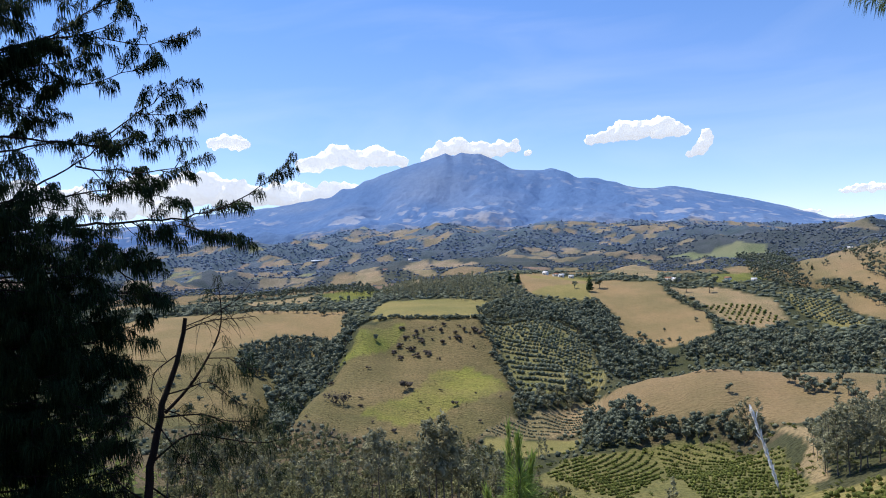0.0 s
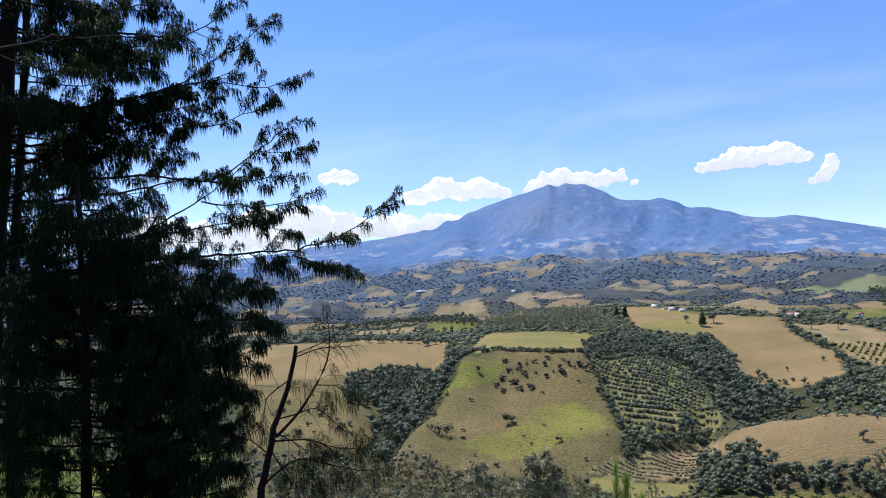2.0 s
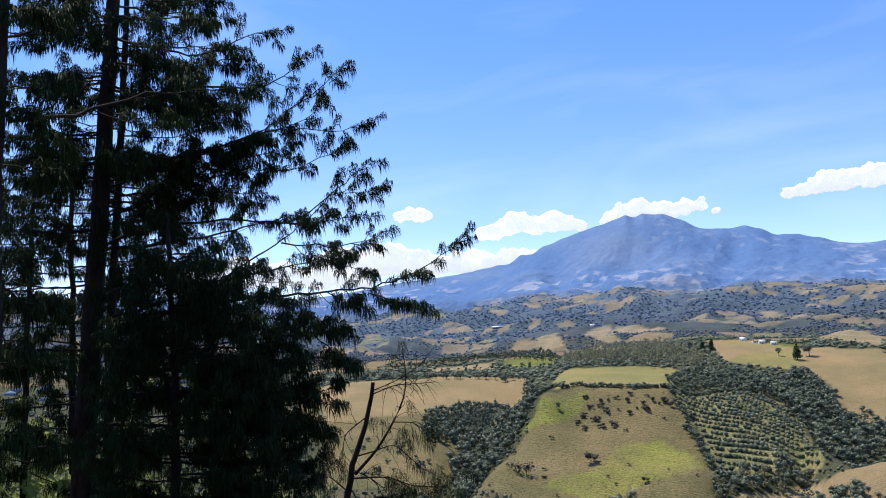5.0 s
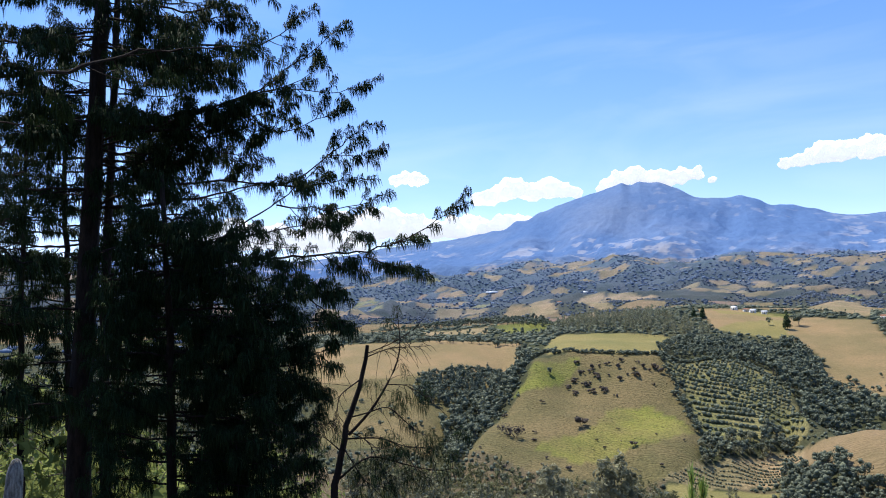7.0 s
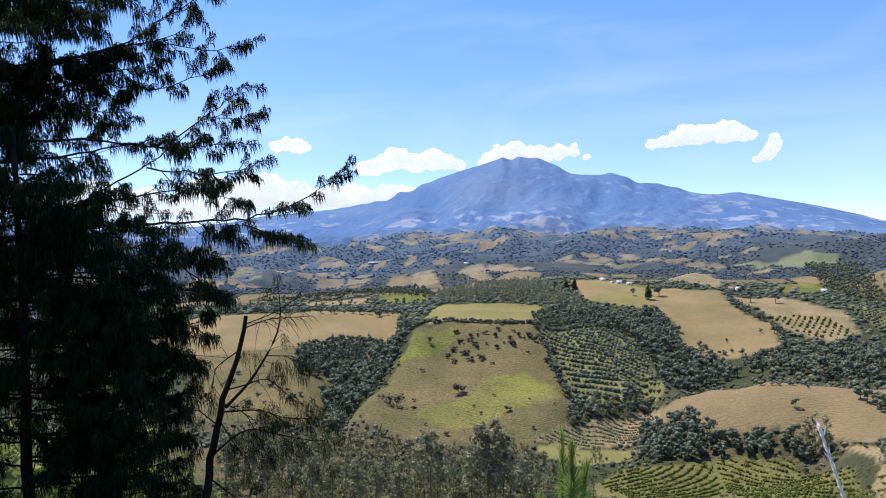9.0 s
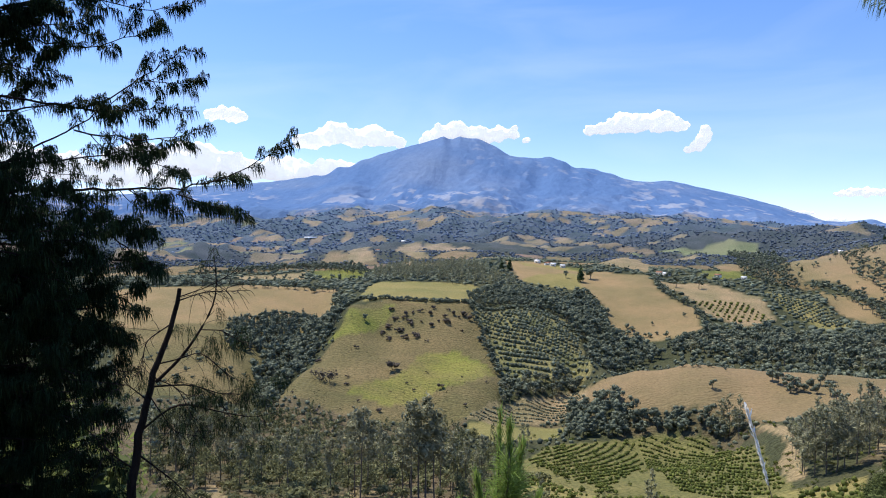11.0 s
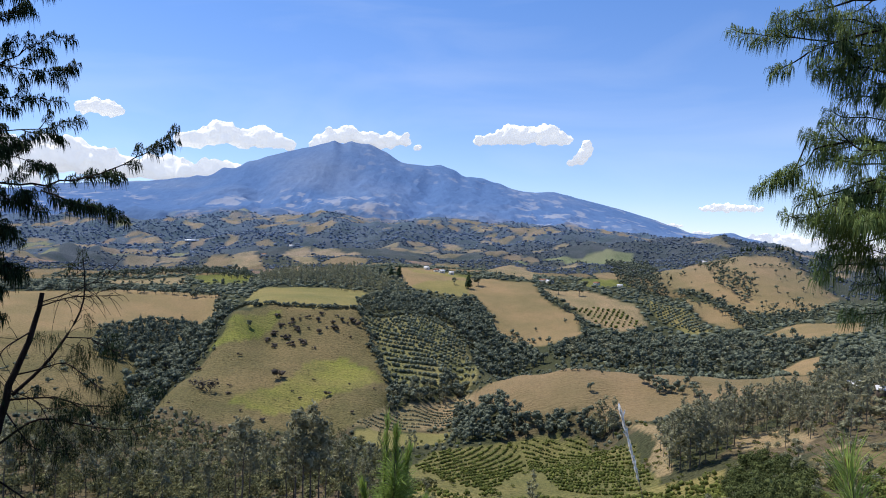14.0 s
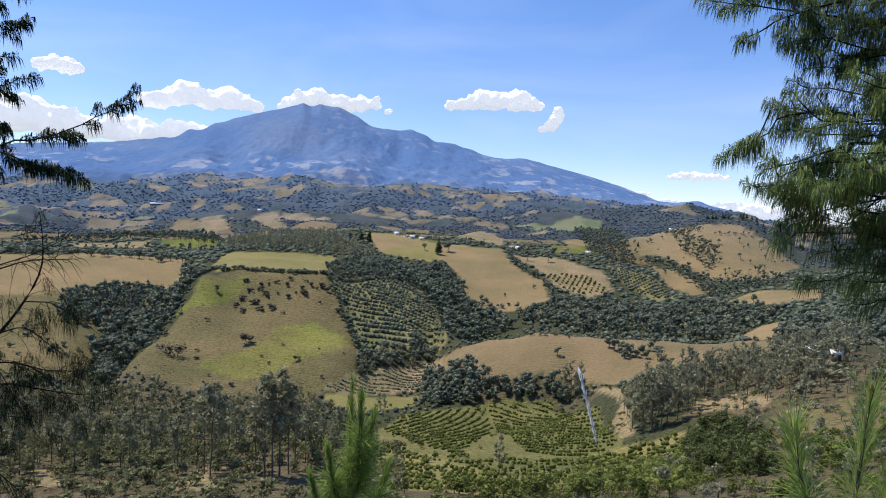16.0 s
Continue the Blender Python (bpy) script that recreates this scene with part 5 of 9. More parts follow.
def understory(seed):
    """A tangled young broadleaf tree with bare twigs sticking out."""
    g = rng(seed)
    twigs = []
    for k in range(16):
        a, z = g.uniform(0, 6.28), g.uniform(0.8, 4.0)
        reach, rise = g.uniform(0.8, 2.2), g.uniform(-0.2, 1.2)
        bend = g.normal(size=3) * 0.15
        twigs.append(tube([(0, 0, z), np.array((math.cos(a), math.sin(a), 0)) * reach * 0.5 + (0, 0, z + rise * 0.6) + bend, (math.cos(a) * reach, math.sin(a) * reach, z + rise)], [0.022, 0.014, 0.004], 3))
    return joined([broadleaf(seed, 5.2, 4.4, 800, 0.15, 12, 0.15)] + twigs)


UNDERSTORY = [understory(250 + s) for s in range(5)]
stuff("understory", "sunlit green and straw tangle of young trees below pines", "undergrowth", sector(40, 70, 12.5, 34, 95, 73), UNDERSTORY, [BARK_GREY, LEAF_UNDER], 0.6, 1.15, 73)
stuff("bank_trees", "young trees on the steep bank behind pines", "trees", sector(36, 70, 45, 180, 110, 62), THICKET, GUM, 0.7, 1.3, 62)
stuff("far_bank_trees", "dense trees on the valley side", "trees", sector(38, 68, 180, 430, 240, 63), WOOD_FAR, WOODY, 0.7, 1.3, 63)
stuff("near_bank_scrub", "dry scrub and seedlings on the near right bank", "undergrowth", sector(-50, -20, 45, 150, 150, 64), THICKET, GUM, 0.18, 0.5, 64)
stuff("slope_bushes", "dusty bushes and saplings on a dry slope", "undergrowth", sector(-38, -22, 120, 235, 170, 70), THICKET, GUM, 0.3, 0.75, 70)
DRY = [shrub(240 + s, 0.9, 1.3, 70, 0.16, 5, 0.3) for s in range(5)]
stuff("bank_weeds", "yellow-green weeds and dry bushes on the near bank", "undergrowth", sector(-36, -15, 70, 215, 300, 68), DRY, [BARK_GREY, LEAF_ORCHARD], 0.6, 1.5, 68)
stuff("dry_brush", "dry brown brush on the ground below the gums", "undergrowth", sector(4, 40, 60, 190, 300, 69), DRY, [BARK_DARK, LEAF_TUSSOCK], 0.6, 1.7, 69)
stuff("slope_scrub", "dark low scrub under the eucalyptus", "undergrowth", sector(2, 42, 60, 210, 400, 65), THICKET[5:], SCRUB, 0.7, 1.5, 65)
stuff("corner_scrub", "low scrub and weeds at the foot of the bank", "undergrowth", sector(-36, 5, 45, 125, 240, 67), THICKET, [BARK_GREY, LEAF_ORCHARD], 0.2, 0.55, 67)
stuff("near_weeds", "dry weeds and low green bushes on the near bank", "undergrowth", sector(-42, -6, 36, 105, 420, 71), DRY, [BARK_GREY, LEAF_ORCHARD], 0.5, 1.3, 71)
stuff("near_brush", "dry straw-coloured brush on the near bank", "undergrowth", sector(-42, 30, 40, 120, 320, 72), DRY, [BARK_GREY, LEAF_TUSSOCK], 0.5, 1.2, 72)
stuff("orchard_scrub", "weedy bushes among the orchard rows", "undergrowth", sector(-18, 6, 130, 300, 110, 66), THICKET[5:], [BARK_GREY, LEAF_ORCHARD], 0.4, 0.9, 66)

# tussocks of coarse grass on the grazed slopes
TUSSOCKS = [joined([lump(rng(300 + k), (0, 0, 0.15), 0.5, 0.6, 1, 0.35)]) for k in range(5)]
for k, (name, n) in enumerate((("dome", 2600), ("meadow", 700))):
    poly = [p for kind, p in FIELDS][{"dome": 3, "meadow": 2}[name]]
    area = 0.5 * abs(sum(a[0] * b[1] - b[0] * a[1] for a, b in zip(poly, poly[1:] + poly[:1])))
    spots = scatter(poly, math.sqrt(area / n), 310 + k, 0.9)
    spots = spots[fractal(spots[:, 0] / 30, spots[:, 1] / 30, 320) > -0.25]
    stuff("tussocks", "coarse brown grass tussocks on a grazed slope", "grass", spots, TUSSOCKS, [BARK_GREY, LEAF_TUSSOCK], 0.25, 0.75, 320 + k)

# scrub in the folds of the dry hill
hill = [p for kind, p in FIELDS][11]
spots = scatter(hill, 10.0, 340, 0.9)
spots = spots[ridged(spots[:, 0] / 130, spots[:, 1] / 130, 341, 3) < -0.12]
stuff("hill_scrub", "dark scrub in the folds of a dry hill", "scrub", spots, WOOD_FAR, WOODY, 0.35, 0.95, 342)



# ---- weeping pines: trunk, limbs with twigs, tufts of long hanging needles ----
def smooth_path(points, n):
    """A rounded path through points."""
    p = np.asarray(points, float)
    d = np.r_[0, np.cumsum(np.linalg.norm(np.diff(p, axis=0), axis=1))]
    s = np.linspace(0, d[-1], n)
    q = np.stack([np.interp(s, d, p[:, k]) for k in range(3)], -1)
    for _ in range(max(2, n // 8)):
        q[1:-1] = 0.25 * q[:-2] + 0.5 * q[1:-1] + 0.25 * q[2:]
    return q


def tufts(g, tips, ways, count, length, width=0.0045, droop=1.0, fan=0.7, ahead=0.0, lift=0.0, run=0.03):
    """Needles: each a thin bowed blade, springing from a tip and hanging."""
    n = len(tips)
    at = np.repeat(tips, count, 0)
    way = np.repeat(ways, count, 0)
    m = n * count
    at = at - way * (run * g.uniform(0.0, 1.0, m))[:, None]
    d = way * (ahead + g.uniform(0.0, 0.8, m))[:, None] + g.normal(size=(m, 3)) * fan + (0, 0, lift)
    d /= np.linalg.norm(d, axis=1)[:, None]
    ln = (length * g.uniform(0.65, 1.15, m))[:, None]
    down = np.array((0, 0, -1.0))
    bow = [at + d * ln * (q - 0.62 * droop * q * q) + down * ln * (0.72 * droop * q * q) for q in (0.36, 0.7, 1.0)]
    side = np.cross(bow[2] - at, g.normal(size=(m, 3)))
    side = side / (np.linalg.norm(side, axis=1)[:, None] + 1e-9) * width
    p = np.stack([at, bow[0] - side, bow[0] + side, bow[1] - side, bow[1] + side, bow[2]], 1).reshape(-1, 3)
    b = np.arange(m)[:, None] * 6
    t = np.concatenate([b + [0, 2, 1], b + [1, 2, 4], b + [1, 4, 3], b + [3, 4, 5]])
    return p, t, np.zeros(len(t), int)


def brushes(g, tips, ways, count, length, width=0.003, run=0.16, hang=0.6):
    """Needle brushes: the last stretch of each twig is set with long needles that arch out and hang like a comb."""
    m = len(tips) * count
    way = np.repeat(ways, count, 0)
    back = g.uniform(0, 1, m)
    at = np.repeat(tips, count, 0) - way * (run * back)[:, None]
    out = g.normal(size=(m, 3))
    out -= (out * way).sum(1)[:, None] * way
    out /= np.linalg.norm(out, axis=1)[:, None]
    d = way * (0.15 + 0.95 * (1 - back) * g.uniform(0.3, 1.0, m))[:, None] + out * 0.75 + (0, 0, 0.22)
    d /= np.linalg.norm(d, axis=1)[:, None]
    full = np.repeat(g.uniform(0.75, 1.15, len(tips)), count)
    ln = (length * full * g.uniform(0.72, 1.08, m))[:, None]
    down = np.array((0, 0, -1.0))
    mid = at + d * ln * 0.36 + down * ln * 0.05
    end = at + d * ln * 0.5 + down * ln * hang * g.uniform(0.75, 1.0, m)[:, None]
    side = np.cross(end - at, g.normal(size=(m, 3)))
    side = side / (np.linalg.norm(side, axis=1)[:, None] + 1e-9) * width
    p = np.stack([at, mid - side, mid + side, end], 1).reshape(-1, 3)
    b = np.arange(m)[:, None] * 4
    t = np.concatenate([b + [0, 2, 1], b + [1, 2, 3]])
    return p, t, np.zeros(len(t), int)


def part(name, shape, mat, parent, label=""):
    ob = new(name, mesh_of(name, shape, [mat]))
    ob.parent = parent
    ob.matrix_parent_inverse = Matrix.Translation(parent.matrix_basis.translation).inverted()
    if parent.parent:
        ob.matrix_parent_inverse = Matrix.Identity(4)
    return tagged(ob, label)


def pine(label, points, radius, name="pine_tree"):
    """The trunk of a pine, from its lowest point to its top, carried down into the ground."""
    p = np.asarray(points, float)
    low = p[0]
    foot = np.array((low[0] + 0.1, low[1], float(height(low[0], low[1])[0]) - 0.3))
    if low[2] > foot[2]:
        p = np.concatenate([[foot], p])
    root = new(name)
    root.matrix_basis = Matrix.Translation((foot[0], foot[1], foot[2] + 0.3))
    g = rng(int(abs(low[0]) * 100))
    path = smooth_path(p, 26)
    path[1:-1] += g.normal(size=(24, 3)) * 0.012
    part("trunk", tube(path, np.linspace(radius * 1.15, radius * 0.35, 26), 9), BARK_PINE, root)
    return tagged(root, label, "tree", "pines on the brink")


def limb(tree, points, radius, seed, dense=1.05, needle=0.215, leaf=NEEDLES_SHADED, width=0.006, count=66, bare=0.16, reach=1.0, trim=0.15):
    """One limb with side twigs and needle tufts."""
    g = rng(seed)
    p = np.asarray(points, float)
    length = np.linalg.norm(np.diff(p, axis=0), axis=1).sum()
    n = max(8, int(length * 7))
    p[-1] += (p[-2] - p[-1]) / np.linalg.norm(p[-2] - p[-1]) * min(trim, 0.25 * length)
    path = smooth_path(p, n)
    path[1:-1] += g.normal(size=(n - 2, 3)) * 0.012
    woods = [tube(path, np.linspace(min(radius, 0.006 + 0.007 * length), 0.004, n), 5)]
    tips, ways = [], []
    d = np.gradient(path, axis=0)
    d /= np.linalg.norm(d, axis=1)[:, None]
    reach = min(reach, 0.34 * length)
    def spray(base, out, span, depth):
        q = np.stack([base + out * span * s + np.array((0, 0, 1)) * (0.16 * span * (2 * s * s - 1.3 * s)) for s in np.linspace(0, 1, 6)])
        woods.append(tube(q, np.linspace(0.008 if depth else 0.005, 0.0025, 6), 3))
        w = q[-1] - q[-2]
        w /= np.linalg.norm(w)
        tips.append(q[-1]), ways.append(w)
        if span > 0.28 and g.uniform() < 0.5:
            tips.append(q[3]), ways.append(w)
        if depth and span > 0.3:
            for s in range(2, 5):
                if g.uniform() < 0.3 * dense:
                    side = np.cross(w, (0, 0, 1)) * (1 if g.uniform() < 0.5 else -1) + g.normal(size=3) * 0.4
                    o = w * 0.7 + side * 0.8
                    spray(q[s], o / np.linalg.norm(o), span * g.uniform(0.25, 0.5), 0)

    for k in range(int(bare * n), n):
        f = k / (n - 1)
        if g.uniform() < 0.72 * dense:
            side = np.cross(d[k], (0, 0, 1)) * (1 if g.uniform() < 0.5 else -1) + g.normal(size=3) * 0.3
            out = d[k] * g.uniform(0.4, 0.9) + side * g.uniform(0.5, 1.0) + (0, 0, g.uniform(-0.75, 0.5))
            out /= np.linalg.norm(out)
            spray(path[k], out, reach * (1.1 - 0.75 * f) * g.uniform(0.4, 1.0) + 0.1, 1)
    for back in range(2):
        tips.append(path[-1 - back]), ways.append(d[-1])
    body = part("limb", joined(woods), BARK_PINE, tree)
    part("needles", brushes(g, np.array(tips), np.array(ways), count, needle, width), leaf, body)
    return body


def dead_limb(tree, points, radius, seed, tuft_count):
    """A bare curved limb with fine twigs, perhaps with a few last tufts."""
    g = rng(seed)
    n = 14
    path = smooth_path(points, n)
    woods = [tube(path, np.linspace(radius, 0.0025, n), 5)]
    d = np.gradient(path, axis=0)
    d /= np.linalg.norm(d, axis=1)[:, None]
    ends = []
    for k in range(3, n):
        for _ in range(2 if g.uniform() < 0.6 else 1):
            out = d[k] * 0.8 + g.normal(size=3) * 0.7 + (0, 0, -0.15)
            out /= np.linalg.norm(out)
            span = g.uniform(0.08, 0.38)
            curl = g.normal(size=3) * 0.4 + (0, 0, -0.25)
            q = np.stack([path[k] + out * span * s + curl * span * s * s for s in np.linspace(0, 1, 5)])
            woods.append(tube(q, np.linspace(0.0035, 0.0015, 5), 3))
            ends.append((q[-1], out))
    body = part("limb", joined(woods), BARK_PINE, tree)
    if tuft_count:
        pick = [ends[k] for k in g.choice(len(ends), min(len(ends), 4 * tuft_count), replace=False)] + [(path[-1], d[-1])]
        part("needles", brushes(g, np.array([e[0] for e in pick]), np.array([e[1] for e in pick]), 80, 0.17, 0.002, 0.13), NEEDLES_SHADED, body, "last hanging tufts of green needles")
    return body


def sapling(stems, radius, seed, label, slim=False):
    """A young pine: stems set with long stiff needles, thickest low down."""
    g = rng(seed)
    first = np.asarray(stems[0], float)
    foot = np.array((first[0][0], first[0][1], float(height(first[0][0], first[0][1])[0]) - 0.1))
    root = new("pine_sapling")
    root.matrix_basis = Matrix.Translation((foot[0], foot[1], foot[2] + 0.1))
    for k, points in enumerate(stems):
        p = np.asarray(points, float)
        if k == 0 and p[0][2] > foot[2]:
            p = np.concatenate([[foot], p])
        n = 24
        path = smooth_path(p, n)
        stem = part("stem", tube(path, np.linspace(radius, 0.005, n), 6), BARK_GREY, root)
        fine = smooth_path(path[(8 if k == 0 else 3):], 60)
        d = np.gradient(fine, axis=0)
        d /= np.linalg.norm(d, axis=1)[:, None]
        part("needles", joined([tufts(g, fine[:38], d[:38], 22, 0.19, 0.0014, 0.25, 0.6, 0.45) if slim else tufts(g, fine[:38], d[:38], 20, 0.19, 0.0011, 0.3, 0.7, 0.6), tufts(g, fine[38:], d[38:], 13 if slim else 11, 0.13 if slim else 0.17, 0.0014 if slim else 0.0011, 0.06, 0.2 if slim else 0.5, 1.0 if slim else 0.8)]), NEEDLES_YOUNG, stem, "long bright green needles")
        top = path[-1]
        bud = np.stack([top + d[-1] * s for s in (-0.01, 0.0, 0.016, 0.03, 0.038)])
        part("bud", tube(bud, np.array((0.006, 0.011, 0.012, 0.007, 0.001)) * (0.6 if radius < 0.012 else 0.5), 7), BARK_BUD, stem, "russet brown bud")
    return tagged(root, label, "sapling", "young pines")


def plume_grass(points):
    """A tall grass stem with a pale feathery plume."""
    g = rng(9)
    p = np.asarray(points, float)
    foot = np.array((p[0][0], p[0][1], float(height(p[0][0], p[0][1])[0]) - 0.05))
    if p[0][2] > foot[2]:
        p = np.concatenate([[foot], p])
    path = smooth_path(p, 60)
    root = new("plume_grass")
    root.matrix_basis = Matrix.Translation((foot[0], foot[1], foot[2] + 0.05))
    part("stem", tube(path, np.r_[np.linspace(0.004, 0.002, 40), np.linspace(0.002, 0.0007, 20)], 5), STRAW, root)
    head = smooth_path(path[44:], 90)
    d = np.gradient(head, axis=0)
    d /= np.linalg.norm(d, axis=1)[:, None]
    part("plume", tufts(g, head, d, 4, 0.045, 0.0024, 0.0, 0.13, 1.0), PLUME, root, "silvery white feathery seed head")
    part("blades", tufts(g, np.repeat(path[2:3], 8, 0), np.repeat([(0, 0, 1.0)], 8, 0), 3, 0.7, 0.006, 0.3, 0.5), STRAW, root)
    return tagged(root, "tall grass stem with a silvery white plume", "grass")


def fence_post(x, y, top, radius):
    """A weathered round post, worn to a leaning point."""
    low = float(height(x, y)[0]) - 0.4
    z = np.r_[np.linspace(low, top - 0.06, 8), top - 0.025, top - 0.006, top]
    r = np.r_[np.linspace(radius * 1.08, radius * 0.78, 7), radius * 0.6, radius * 0.44, radius * 0.28, radius * 0.05]
    path = np.stack([x + 0.04 * (z - top) + 0.006 * np.sin(z * 5), y + 0.05 * (z - top), z], -1)
    ob = new("fence_post", mesh_of("fence_post", tube(path, r, 14), [WEATHERED]))
    return tagged(ob, "weathered lichened grey wooden post with a pointed top", "post")



# ---- near pines, dead snag, saplings ----
tall_pine = pine("tall dark weeping pine silhouetted against the sky", [(-8.13, 5.82, -0.29), (-8.07, 5.90, 2.45), (-8.05, 5.94, 3.60), (-8.01, 5.99, 5.61), (-7.97, 6.04, 7.31), (-8.13, 6.16, 10.36)], 0.150)
limb(tall_pine, [(-8.03, 5.99, 4.90), (-7.58, 6.33, 5.07), (-7.22, 6.61, 5.18), (-6.97, 6.79, 5.21), (-6.53, 7.06, 5.15), (-6.21, 7.25, 5.18), (-5.99, 7.36, 5.39), (-5.80, 7.46, 5.59), (-5.73, 7.49, 5.67)], 0.03, 150, 1.52, 0.21, bare=0.18, reach=0.53, trim=0.03)
limb(tall_pine, [(-8.04, 5.96, 3.90), (-6.46, 7.11, 4.44), (-6.17, 7.27, 4.63), (-5.91, 7.40, 4.89), (-5.69, 7.51, 5.06), (-5.45, 7.61, 5.27), (-5.30, 7.68, 5.37), (-5.20, 7.72, 5.51)], 0.02, 151, 1.38, 0.21, bare=0.23, reach=0.48, trim=0.03)
limb(tall_pine, [(-8.04, 5.96, 3.80), (-6.46, 7.11, 4.43), (-6.21, 7.25, 4.55), (-5.99, 7.36, 4.61), (-5.76, 7.47, 4.66), (-5.65, 7.52, 4.78), (-5.55, 7.57, 4.90), (-5.52, 7.58, 5.04)], 0.016, 152, 1.25, 0.21, bare=0.18, reach=0.43, trim=0.03)
limb(tall_pine, [(-8.05, 5.96, 3.70), (-6.31, 7.19, 4.53), (-6.10, 7.30, 4.59), (-5.69, 7.51, 4.52), (-5.38, 7.64, 4.47), (-5.19, 7.72, 4.46), (-5.03, 7.78, 4.52), (-4.89, 7.83, 4.62)], 0.018, 153, 1.6, 0.21, bare=0.23, reach=0.48, trim=0.03)
limb(tall_pine, [(-8.05, 5.94, 3.30), (-6.49, 7.09, 4.04), (-6.28, 7.21, 3.93), (-5.99, 7.36, 3.95), (-5.77, 7.47, 4.03), (-5.58, 7.56, 4.15), (-5.39, 7.64, 4.19), (-5.21, 7.71, 4.28)], 0.018, 154, 1.6, 0.21, bare=0.18, reach=0.48, trim=0.03)
limb(tall_pine, [(-6.35, 7.17, 3.24), (-5.81, 7.45, 3.23), (-5.66, 7.52, 3.41), (-5.47, 7.61, 3.62), (-5.24, 7.70, 3.78), (-5.08, 7.77, 3.92), (-4.92, 7.82, 4.05)], 0.014, 155, 0.91, 0.21, bare=0.38, reach=0.43, trim=0.03)
limb(tall_pine, [(-5.47, 7.61, 3.62), (-5.35, 7.66, 3.62), (-5.20, 7.72, 3.56), (-4.96, 7.81, 3.57), (-4.75, 7.88, 3.65)], 0.007, 156, 1.6, 0.21, bare=0.18, reach=0.33, trim=0.03)
limb(tall_pine, [(-8.04, 5.96, 4.00), (-7.57, 6.34, 3.99), (-7.34, 6.52, 4.08), (-7.12, 6.68, 4.20), (-6.91, 6.82, 4.31), (-6.66, 6.98, 4.35), (-6.42, 7.13, 4.27)], 0.024, 157, 1.6, 0.21, bare=0.18, reach=0.58, trim=0.03)
limb(tall_pine, [(-8.05, 5.96, 3.70), (-7.45, 6.44, 3.63), (-7.27, 6.57, 3.78), (-7.02, 6.75, 3.88), (-6.73, 6.94, 4.06), (-6.52, 7.07, 4.14)], 0.022, 158, 1.6, 0.21, bare=0.18, reach=0.58, trim=0.03)
limb(tall_pine, [(-8.05, 5.95, 3.50), (-7.48, 6.42, 3.34), (-7.30, 6.55, 3.51), (-7.08, 6.70, 3.70), (-6.79, 6.90, 3.70), (-6.52, 7.07, 3.60), (-6.28, 7.21, 3.64)], 0.022, 159, 1.6, 0.21, bare=0.18, reach=0.53, trim=0.03)
limb(tall_pine, [(-8.02, 6.02, 5.90), (-7.13, 6.67, 5.62), (-6.80, 6.89, 5.77), (-6.53, 7.06, 5.96), (-6.28, 7.21, 6.00), (-6.08, 7.32, 6.03)], 0.022, 160, 1.6, 0.21, bare=0.18, reach=0.53, trim=0.03)
limb(tall_pine, [(-8.02, 6.01, 5.50), (-7.19, 6.63, 5.44), (-6.87, 6.85, 5.55), (-6.60, 7.02, 5.67), (-6.40, 7.14, 5.61)], 0.02, 161, 1.6, 0.21, bare=0.18, reach=0.53, trim=0.03)
limb(tall_pine, [(-8.06, 5.93, 2.90), (-7.56, 6.35, 3.23), (-7.30, 6.55, 3.23), (-6.95, 6.79, 3.26), (-6.62, 7.00, 3.27), (-6.28, 7.21, 3.23), (-5.99, 7.36, 3.18), (-5.70, 7.50, 3.19), (-5.40, 7.64, 3.23), (-5.16, 7.73, 3.27), (-5.00, 7.79, 3.26)], 0.026, 162, 1.38, 0.21, bare=0.18, reach=0.48, trim=0.03)
limb(tall_pine, [(-8.07, 5.90, 1.90), (-6.85, 6.86, 2.39), (-6.62, 7.01, 2.59), (-6.35, 7.17, 2.79), (-6.10, 7.30, 2.97), (-5.85, 7.43, 3.16), (-5.62, 7.54, 3.38), (-5.48, 7.60, 3.60)], 0.024, 163, 0.63, 0.21, bare=0.18, reach=0.43, trim=0.03)
limb(tall_pine, [(-6.10, 7.30, 2.93), (-5.77, 7.47, 2.88), (-5.47, 7.60, 2.85), (-5.17, 7.73, 2.86), (-4.93, 7.82, 2.92), (-4.77, 7.87, 3.03)], 0.012, 164, 1.6, 0.21, bare=0.18, reach=0.43, trim=0.03)
limb(tall_pine, [(-5.70, 7.50, 2.74), (-5.48, 7.60, 2.60), (-5.25, 7.70, 2.53), (-5.10, 7.76, 2.49), (-4.89, 7.83, 2.47)], 0.007, 165, 1.38, 0.21, bare=0.18, reach=0.38, trim=0.03)
limb(tall_pine, [(-8.07, 5.90, 1.75), (-7.49, 6.41, 1.96), (-7.10, 6.69, 2.09), (-6.75, 6.92, 2.15), (-6.42, 7.13, 2.18), (-6.00, 7.36, 2.21), (-5.56, 7.57, 2.23), (-5.10, 7.76, 2.23), (-4.79, 7.87, 2.27), (-4.55, 7.95, 2.34), (-4.31, 8.02, 2.47), (-4.06, 8.08, 2.61), (-3.81, 8.14, 2.76), (-3.66, 8.17, 2.91)], 0.03, 166, 1.25, 0.21, bare=0.18, reach=0.45, trim=0.03)
limb(tall_pine, [(-5.02, 7.79, 2.18), (-4.79, 7.87, 2.09), (-4.55, 7.95, 2.02), (-4.32, 8.02, 1.97), (-4.18, 8.05, 1.93)], 0.01, 167, 1.6, 0.21, bare=0.15, reach=0.38, trim=0.03)
